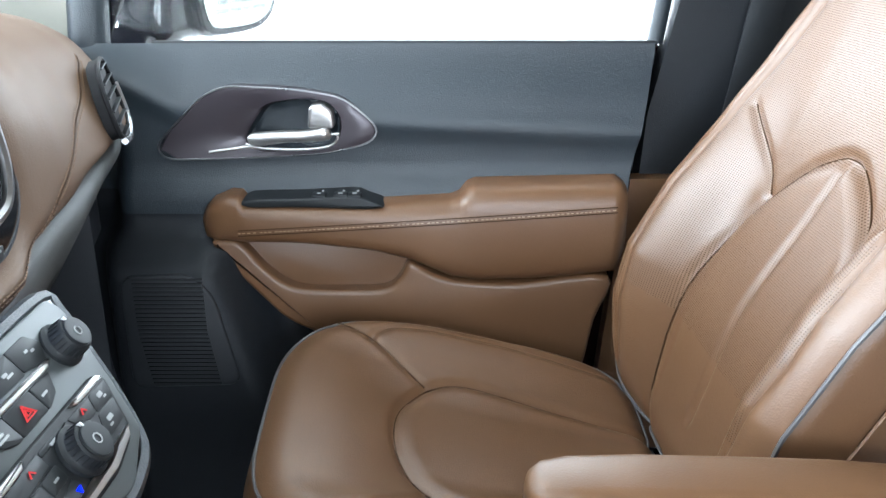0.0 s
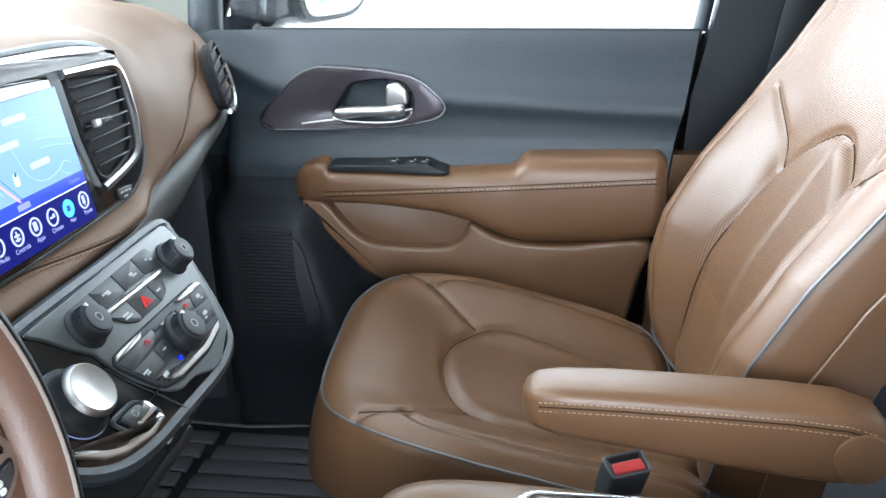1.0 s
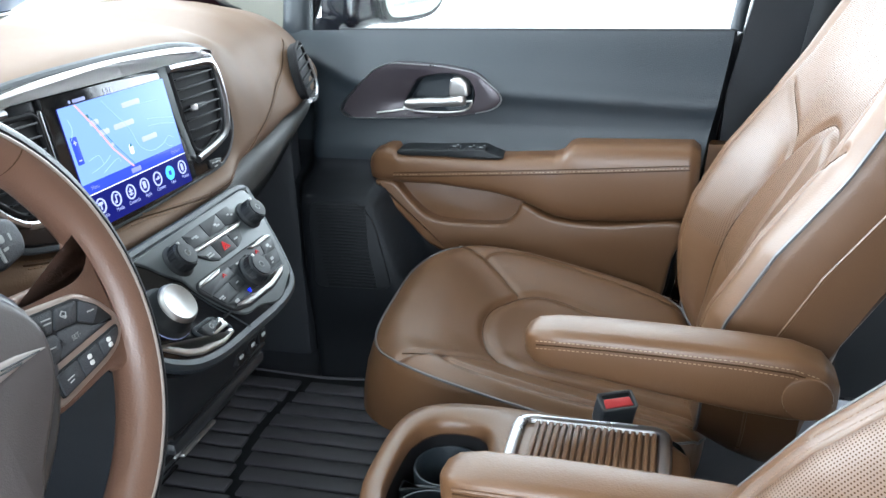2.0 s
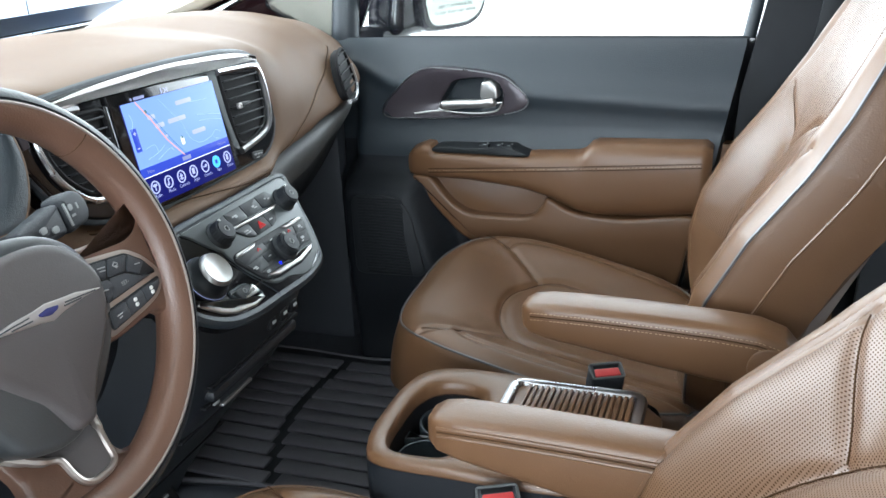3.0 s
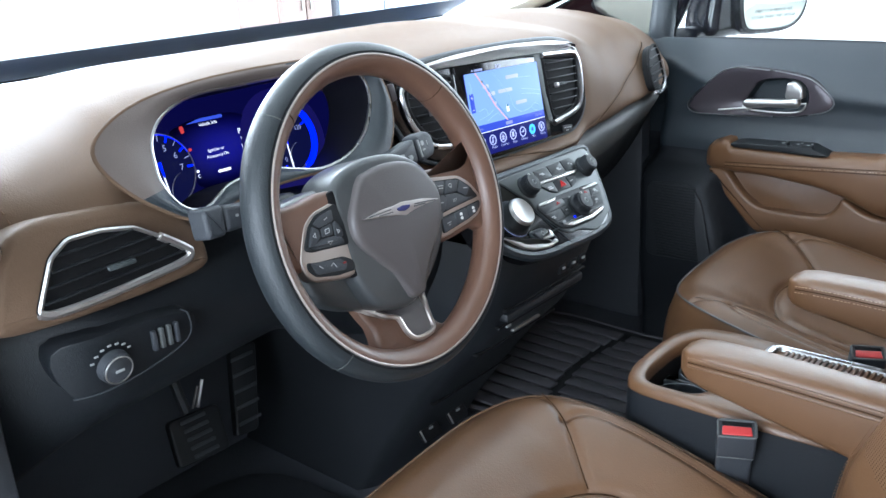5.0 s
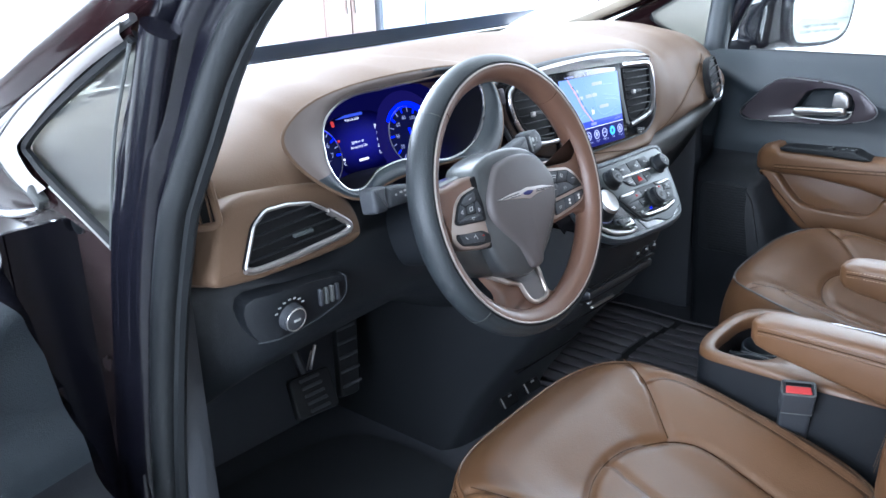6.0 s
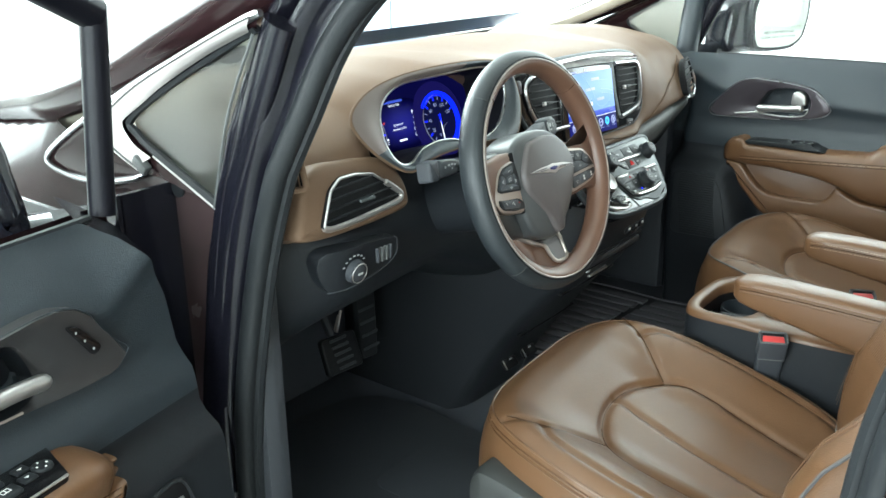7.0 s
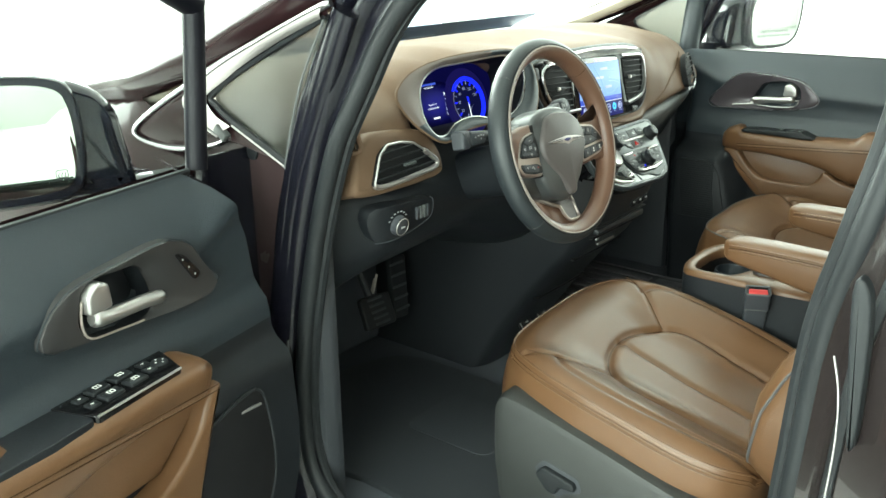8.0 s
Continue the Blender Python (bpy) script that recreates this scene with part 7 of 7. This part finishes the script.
for side, dx in ((-1, 0.0), (1, -0.14)):
    seal = [(x, 0.86 - 0.16 * max(0, z - 1.1), z) for x, z in spline([(0.25, 1.53), (0.05, 1.46), (-0.09, 1.38), (-0.185, 1.31), (-0.235, 1.25), (-0.270, 1.18), (-0.318, 1.08), (-0.364, 0.95), (-0.412, 0.75), (-0.425, 0.58), (-0.40, 0.48), (-0.33, 0.43), (-0.2, 0.41), (0.10, 0.41), (0.31, 0.44), (0.37, 0.55), (0.386, 0.78), (0.398, 0.97), (0.422, 1.09), (0.442, 1.2), (0.46, 1.40), (0.41, 1.51)], 5, True)]
    if side < 0:
        part("door_seal", tube(sweep(seal, side, dx), 0.015, True, 10), rubber, body, "black rubber door seal")
        part("seal_lip", tube([(x + (0.012 if x < 0 else -0.02), y * 0.985, z) for x, y, z in sweep(seal, side, dx)], 0.009, True, 8), rubber, body)
    if side < 0:
        fore = spline([(-0.13, 1.44), (-0.26, 1.36), (-0.33, 1.26), (-0.365, 1.17), (-0.412, 1.05), (-0.450, 0.90), (-0.485, 0.73), (-0.502, 0.50), (-0.479, 0.36)], 6)
        aft = spline([(-0.06, 1.42), (-0.15, 1.35), (-0.22, 1.28), (-0.265, 1.18), (-0.312, 1.08), (-0.358, 0.95), (-0.405, 0.76), (-0.415, 0.58), (-0.36, 0.42)], 6)
        ribs = [(0.0, 0.868), (0.06, 0.882), (0.16, 0.888), (0.27, 0.886), (0.33, 0.874), (0.36, 0.866), (0.40, 0.872), (0.46, 0.880), (0.60, 0.878), (0.66, 0.870), (0.72, 0.862), (0.80, 0.866), (1.0, 0.860)]
        part("front_post", grid([[(p[0] + (q[0] - p[0]) * k + dx, side * (y - 0.16 * max(0, p[1] - 1.15)), p[1] + (q[1] - p[1]) * k) for k, y in ribs] for p, q in zip(fore, aft)]), jamb, body, "ribbed glossy dark front door post", angle=60)
    part("kick_panel", box((-0.70 + dx, side * 0.82, 0.66), (0.62, 0.05, 0.62), 0.02), black, body)
    qw = [(-0.30, 1.275), (-0.45, 1.215), (-0.575, 1.150), (-0.565, 1.125), (-0.515, 1.100), (-0.395, 1.050)]
    g = part("quarter_window", prism([(x + dx, z) for x, z in qw], side * 0.872, side * 0.876), glass_q, body)
    g.visible_shadow = False
    if side < 0:
        part("hinge_cover", prism([(-0.50, 0.36), (-0.50, 1.066), (-0.56, 1.046), (-0.66, 1.020), (-0.80, 1.022), (-0.80, 0.36)], -0.954, -0.962), jamb, body, "dark door hinge area")
        part("hinge_face", prism([(-0.500, 0.36), (-0.500, 1.066), (-0.508, 1.066), (-0.508, 0.36)], -0.87, -0.956), jamb, body)
        for z in (0.52, 0.86):
            part("door_hinge", box((-0.475, -0.965, z), (0.06, 0.05, 0.07), 0.008), jamb, body)
    part("quarter_post", tube(sweep([(x, 0.870, z) for x, z in spline([(-0.462, 0.60), (-0.455, 0.76), (-0.425, 0.94), (-0.385, 1.055), (-0.335, 1.160), (-0.272, 1.285)], 8)], side, dx), 0.022, seg=24, flat=0.7), jamb, body)
    part("quarter_edge", tube(sweep([(x, 0.884, z) for x, z in spline([(-0.404, 1.048), (-0.362, 1.170), (-0.302, 1.272)], 8)], side, dx), 0.0022, seg=6), grey_panel, body)
    part("sill_edge", tube(sweep([(x, 0.884, z) for x, z in spline([(-0.525, 1.100), (-0.46, 1.073), (-0.402, 1.048)], 6)], side, dx), 0.002, seg=6), steel, body)
    q_out = spline([(-0.28, 1.296), (-0.40, 1.250), (-0.531, 1.20), (-0.625, 1.157), (-0.721, 1.111), (-0.790, 1.070), (-0.785, 1.052), (-0.715, 1.044), (-0.645, 1.048), (-0.575, 1.062), (-0.545, 1.072), (-0.525, 1.080)], 4)
    q_in = spline([(-0.30, 1.275), (-0.38, 1.243), (-0.45, 1.212), (-0.51, 1.180), (-0.555, 1.155), (-0.573, 1.145), (-0.572, 1.135), (-0.565, 1.126), (-0.55, 1.118), (-0.515, 1.100), (-0.46, 1.077), (-0.395, 1.050)], 4)
    part("quarter_panel", grid([sweep([(o[0] + (i[0] - o[0]) * k, 0.886 - 0.008 * k + 0.006 * math.sin(math.pi * k), o[1] + (i[1] - o[1]) * k) for o, i in zip(q_out, q_in)], side, dx) for k in (0, 0.2, 0.5, 0.8, 1)]), paint, body, "glossy plum window surround", angle=80)
    b_out = spline([(-0.288, 1.299), (-0.324, 1.287), (-0.474, 1.228), (-0.56, 1.190), (-0.628, 1.148), (-0.643, 1.127), (-0.630, 1.107), (-0.597, 1.091), (-0.558, 1.077)], 5)
    b_in = spline([(-0.302, 1.274), (-0.382, 1.243), (-0.477, 1.199), (-0.53, 1.170), (-0.572, 1.147), (-0.579, 1.138), (-0.574, 1.128), (-0.555, 1.112), (-0.522, 1.100)], 5)
    # silver colour here paints bright reflections lying on the plum body
    part("quarter_gleam", grid([sweep([(o[0] + (i[0] - o[0]) * k, 0.890 + 0.007 * math.sin(math.pi * k), o[1] + (i[1] - o[1]) * k) for o, i in zip(b_out, b_in)], side, dx) for k in (0, 0.12, 0.3, 0.34, 0.38, 0.7, 0.88, 1)]), satin_silver, body, "wide silver band painting the reflections on the plum window surround", angle=60)
    part("band_groove", tube(sweep([(o[0] + (i[0] - o[0]) * 0.3, 0.8965, o[1] + (i[1] - o[1]) * 0.3) for o, i in zip(b_out, b_in)], side, dx), 0.0012, seg=5), grey_panel, body)
    part("band_clip", box((-0.540 + dx, side * 0.893, 1.088), (0.030, 0.014, 0.016), 0.004, pose(0, 0, 0, 0, 35, 0)), grey_panel, body)
    # chrome tube stands in for the highlight on the fender crease
    part("crease_highlight", tube(sweep([(x, 0.890, z) for x, z in q_out], side, dx), 0.0045, seg=8), chrome, body, "chrome tube painting the highlight along the fender crease")
    part("quarter_seal", tube(sweep([(x, 0.880, z) for x, z in spline([(-0.30, 1.278), (-0.45, 1.212), (-0.57, 1.148), (-0.56, 1.124), (-0.515, 1.100), (-0.395, 1.050)], 6)], side, dx), 0.006, seg=6), rubber, body)
    part("quarter_sill", prism([(x + dx, z) for x, z in ((-0.54, 1.085), (-0.515, 1.096), (-0.40, 1.046), (-0.36, 1.05), (-0.43, 0.95), (-0.48, 0.70), (-0.50, 0.38), (-0.80, 0.38), (-0.80, 1.04), (-0.66, 1.03), (-0.60, 1.05))], side * 0.82, side * 0.874), plum_sheet, body)
    if side < 0:
        part("round_plug", lathe([(0.013, 0.0), (0.013, 0.003), (0.009, 0.005), (0, 0.005)], (-0.490, -0.874, 1.060), (0, -1, 0), 20), rubber, body, "round black plug")
    part("windscreen_post", tube(sweep(spline(([(-1.30, 0.80, 0.98), (-1.0, 0.85, 1.06), (-0.80, 0.868, 1.125), (-0.68, 0.870, 1.172)] if side > 0 else [(-1.45, 0.76, 1.03), (-1.30, 0.77, 1.062), (-1.15, 0.79, 1.090), (-1.0, 0.81, 1.114), (-0.90, 0.83, 1.130), (-0.80, 0.855, 1.147), (-0.68, 0.868, 1.178)]) + [(-0.58, 0.868, 1.208), (-0.48, 0.862, 1.250), (-0.36, 0.85, 1.300), (-0.15, 0.82, 1.395), (0.15, 0.78, 1.515), (0.6, 0.75, 1.58), (2.4, 0.74, 1.60)], 5), side, dx), 0.036, seg=16, flat=0.85), paint, body, "dark plum windscreen post")
    part("inner_post_trim", tube(sweep(spline([(-1.15, 0.78, 1.05), (-0.80, 0.82, 1.125), (-0.48, 0.815, 1.252), (-0.15, 0.775, 1.40), (0.15, 0.735, 1.51), (0.5, 0.70, 1.57)], 5), side, dx), 0.028, seg=10, flat=0.8), headliner, body, "beige cloth post trim")
    # middle post
    dm = -0.100 if side > 0 else 0.0
    mid = [(0.385, 0.40), (0.388, 0.75), (0.400, 0.97), (0.425, 1.09), (0.448, 1.2), (0.47, 1.54), (0.68, 1.54), (0.66, 1.08), (0.64, 0.40)]
    part("middle_post", prism([(x + dm, z) for x, z in mid], side * 0.815, side * 0.862), lower_black, body, "slate grey middle post trim")
    if side > 0:
        part("lower_post_trim", prism([(0.235, 0.42), (0.258, 0.70), (0.276, 0.880), (0.50, 0.880), (0.50, 0.42)], 0.785, 0.817), leather, body, "brown lower post trim")
        part("belt_webbing", box((0.445, 0.795, 1.10), (0.048, 0.004, 0.90), 0.001, pose(0, 0, 0, 0, 8, 0)), rubber, body, "black seat belt webbing")
        part("rear_pillar", prism([(0.53, 0.40), (0.56, 1.10), (0.60, 1.54), (0.80, 1.54), (0.80, 0.40)], 0.78, 0.81), black, body)
    else:
        # stepped jamb behind the doorway
        steps = [(0.400, 0.872), (0.432, 0.888), (0.450, 0.925), (0.505, 0.945), (0.520, 0.960), (0.640, 0.975), (0.650, 0.990), (1.00, 0.995)]
        rows = []
        for z in np.linspace(0.30, 1.54, 26):
            k = float(np.interp(z, (0.3, 0.78, 0.97, 1.09, 1.2, 1.54), (-0.012, -0.012, 0.0, 0.025, 0.045, 0.07)))
            t = 0.14 * max(0, z - 1.05)
            rows.append([(x + k, -(y - t), z) for x, y in steps])
        part("door_jamb", grid(rows), jamb_gloss, body, "glossy dark door jamb")
        part("jamb_gasket", tube([(0.443 + k, -0.915 + 0.14 * max(0, z - 1.05), z) for z, k in ((0.35, -0.012), (0.78, -0.012), (0.97, 0.0), (1.09, 0.025), (1.2, 0.045), (1.5, 0.07))], 0.008, seg=6), rubber, body)
        part("jamb_gasket", tube([(0.515 + k, -0.958 + 0.14 * max(0, z - 1.05), z) for z, k in ((0.35, -0.012), (0.78, -0.012), (0.97, 0.0), (1.09, 0.025), (1.2, 0.045), (1.5, 0.07))], 0.008, seg=6), rubber, body)
        # thin steel tube draws the highlight that runs down the glossy jamb
        part("bright_line", tube(spline([(0.424, -0.925, 0.985), (0.433, -0.928, 0.95), (0.437, -0.93, 0.90), (0.435, -0.93, 0.83), (0.430, -0.93, 0.72)], 5), 0.0011, seg=6), steel, body)
        part("latch_plate", slab([tuple(p) for p in spline([(0.436, 1.06), (0.448, 1.07), (0.456, 1.03), (0.458, 0.92), (0.452, 0.90), (0.446, 0.94)], 4, True)], -0.01, 0.006, at_plane((0, -0.940, 0), (1, 0, 0), (0, 0, 1), (0, -1, 0)), 0.003), rubber, body)
        part("door_striker", tube(spline([(0.415, -0.885, 0.745), (0.415, -0.925, 0.75), (0.415, -0.925, 0.775), (0.415, -0.885, 0.78)], 4), 0.005, seg=6), steel, body)
    part("rear_side", prism([(0.66, 0.30), (2.6, 0.30), (2.6, 1.10), (0.66, 1.08)], side * 0.86, side * 0.94), paint, body)
    part("sill", prism([(-0.45, 0.22), (0.65, 0.22), (0.65, 0.37), (-0.45, 0.37)], side * 0.82, side * 0.92), jamb, body)
    top_z = lambda x: float(np.interp(-x, (0.50, 0.56, 0.66, 0.75, 0.95, 1.3, 1.9), (1.072, 1.050, 1.022, 1.025, 1.045, 1.04, 0.95)))
    f_rows = []
    for x in np.linspace(-0.50, -1.9, 30):
        lift = 0 if side > 0 else float(np.interp(-x, (0.62, 0.9, 1.2, 1.9), (0, 0.035, 0.045, 0.015)))
        row = [(x + dx, side * (0.90 + b), top_z(x) - d + k * lift) for b, d, k in ((0.02, 0.75, 0), (0.05, 0.35, 0), (0.045, 0.14, 0), (0.02, 0.05, 0.2), (-0.02, 0.01, 0.8))]
        if side > 0:
            row.append((x + dx, 0.80, top_z(x)))
        else:
            row.append((x, -float(np.interp(-x, (0.5, 0.8, 0.9, 1.0, 1.15, 1.45, 1.9), (0.872, 0.858, 0.835, 0.815, 0.79, 0.76, 0.76))), float(np.interp(-x, (0.5, 0.60, 0.72, 0.82, 0.9, 1.0, 1.15, 1.3, 1.9), (1.072, 1.045, 1.075, 1.120, 1.112, 1.098, 1.076, 1.050, 0.96)))))
        f_rows.append(row)
    part("fender", grid(f_rows), paint, body)
part("roof", grid([[(x, y, 1.66 - 0.10 * (abs(y) / 0.75) ** 3 - (0.10 if x < 0.1 else 0)) for y in np.linspace(-0.76, 0.76, 14)] for x in (-0.02, 0.2, 0.8, 2.5)]), paint, body)
part("roof_lining", grid([[(x, y, 1.62 - 0.10 * (abs(y) / 0.75) ** 3 - (0.08 if x < 0.1 else 0)) for y in np.linspace(-0.76, 0.76, 14)] for x in (-0.02, 0.2, 0.8, 2.5)]), headliner, body)
part("tail_panel", box((2.55, 0, 1.0), (0.1, 1.8, 1.3), 0.03), paint, body)
part("hood", grid([[(x, y, 1.098 - 0.10 * ((-x - 1.3) / 0.75) ** 2 - 0.03 * (abs(y) / 0.8) ** 3) for y in np.linspace(-0.82, 0.82, 16)] for x in np.linspace(-1.22, -2.05, 12)]), paint, body)
ws = part("windscreen", grid([[(x, y, z) for y in np.linspace(-0.78, 0.78, 8)] for x, z in ((-1.28, 1.06), (-0.65, 1.32), (-0.02, 1.55))]), glass, body)
ws.visible_shadow = False
part("windscreen_band", grid([[(x, y, z - 0.008) for y in np.linspace(-0.50, 0.78, 16)] for x, z in ((-1.130, 1.119), (-1.07, 1.147), (-1.015, 1.170))]), navy_band, body, "dark navy band along the windscreen base")
part("cowl_strip", grid([[(x, y, z - 0.012) for y in np.linspace(-0.50, 0.78, 16)] for x, z in ((-1.235, 1.062), (-1.16, 1.105), (-1.120, 1.120))]), grey_panel, body, "grey plastic strip under the windscreen")
part("band_line", tube([(-1.122, y, 1.116) for y in np.linspace(-0.50, 0.78, 8)], 0.003, seg=6), rubber, body)
part("wiper", tube([(-1.20, -0.55, 1.12), (-1.25, 0.0, 1.12), (-1.22, 0.5, 1.11)], 0.008, seg=6), rubber, body)
for x in (-1.35, 1.75):
    for side in (-1, 1):
        tyre = part("wheel", lathe([(0.20, -0.10), (0.30, -0.105), (0.33, -0.08), (0.335, 0.0), (0.33, 0.08), (0.30, 0.105), (0.20, 0.10)], (x, side * 0.80, 0.335), (0, 1, 0), 40), rubber, body, "black rubber tyre on a silver rim")
        part("rim", lathe([(0.205, 0.0), (0.205, 0.095), (0.19, 0.085), (0.06, 0.070), (0.05, 0.085), (0, 0.085)], (x, side * 0.80, 0.335), (0, side, 0), 40), silver, tyre)
settle(body)


# ---- wing mirrors ----
def heat_mark(mp, ob):
    wave = [tube([mp(x + 0.0012 * math.sin(k * 1.6), b, 0.0082) for k, b in enumerate(np.linspace(-0.052, -0.043, 6))], 0.0005, seg=4) for x in (0.066, 0.070, 0.074)]
    frame_line = tube([mp(a, b, 0.0082) for a, b in rounded([(0.0625, -0.0495), (0.0775, -0.0495), (0.0775, -0.0395), (0.0625, -0.0395)], 0.003)], 0.0005, True, 4)
    part("heater_mark", join(*wave, frame_line), rubber, ob)


def mirror(name, centre, U, N, label, text=()):
    """U: sideways along the glass; N: the way that the glass faces."""
    ob = thing(name, label, "wing mirror", centre, "wing mirrors")
    mp = at_plane(centre, U, tuple(Vector(N).cross(Vector(U)).normalized() * (1 if Vector(N).cross(Vector(U)).z > 0 else -1)), N)
    shape = [tuple(p) for p in spline([(-0.11, 0.085), (0.0, 0.095), (0.085, 0.085), (0.108, 0.05), (0.108, -0.03), (0.088, -0.076), (0.02, -0.084), (-0.055, -0.080), (-0.098, -0.056), (-0.116, -0.012), (-0.122, 0.04)], 5, True)]
    part("housing", slab(shape, -0.10, 0.0, mp, 0.01, 3), mirror_shell, ob, "dark glossy mirror housing")
    part("shoulder", slab([tuple(p) for p in spline([(0.06, 0.080), (0.12, 0.078), (0.158, 0.045), (0.168, 0.0), (0.172, -0.085), (0.10, -0.085), (0.06, -0.07)], 4, True)], -0.10, -0.012, mp, 0.03, 4), mirror_shell, ob)
    part("back_shell", slab([(a * 0.98, b * 0.98) for a, b in shape], 0.095, 0.15, lambda a, b, h: mp(a, b, -h), 0.05, 5), mirror_shell, ob)
    inner = [(a * 0.86, b * 0.83) for a, b in shape]
    part("bezel", slab([(a * 0.97, b * 0.96) for a, b in shape], 0.0, 0.006, mp, 0.004), mirror_shell, ob)
    part("mirror_glass", slab(inner, 0.006, 0.008, mp, 0.001), mirror_mat, ob)
    part("foot", tube([mp(0.10, -0.05, -0.06), mp(0.16, -0.08, -0.07), mp(0.20, -0.085, -0.07)], [0.05, 0.045, 0.05], seg=12, flat=0.6), mirror_shell, ob)
    if not text:
        heat_mark(mp, ob)
    if text:
        for k, line in enumerate(text):
            words(line, 0.0105, lambda a, b, h: mp(-a, b, h), ob, mark_dim, 0.0, -0.028 - 0.014 * k, 0.0085, "warning_words")
    settle(ob)
    return ob


mirror("wing_mirror", (-0.352, 1.09, 1.137), (-0.43, -0.90, 0), (0.90, -0.43, 0), "passenger wing mirror in dark plum with clear glass", ("OBJECTS IN MIRROR ARE", "CLOSER THAN THEY APPEAR"))
mirror("wing_mirror", (-0.560, -1.238, 1.122), (0.32, 0.947, 0), (0.93, -0.32, 0.20), "driver wing mirror in dark plum with clear glass")
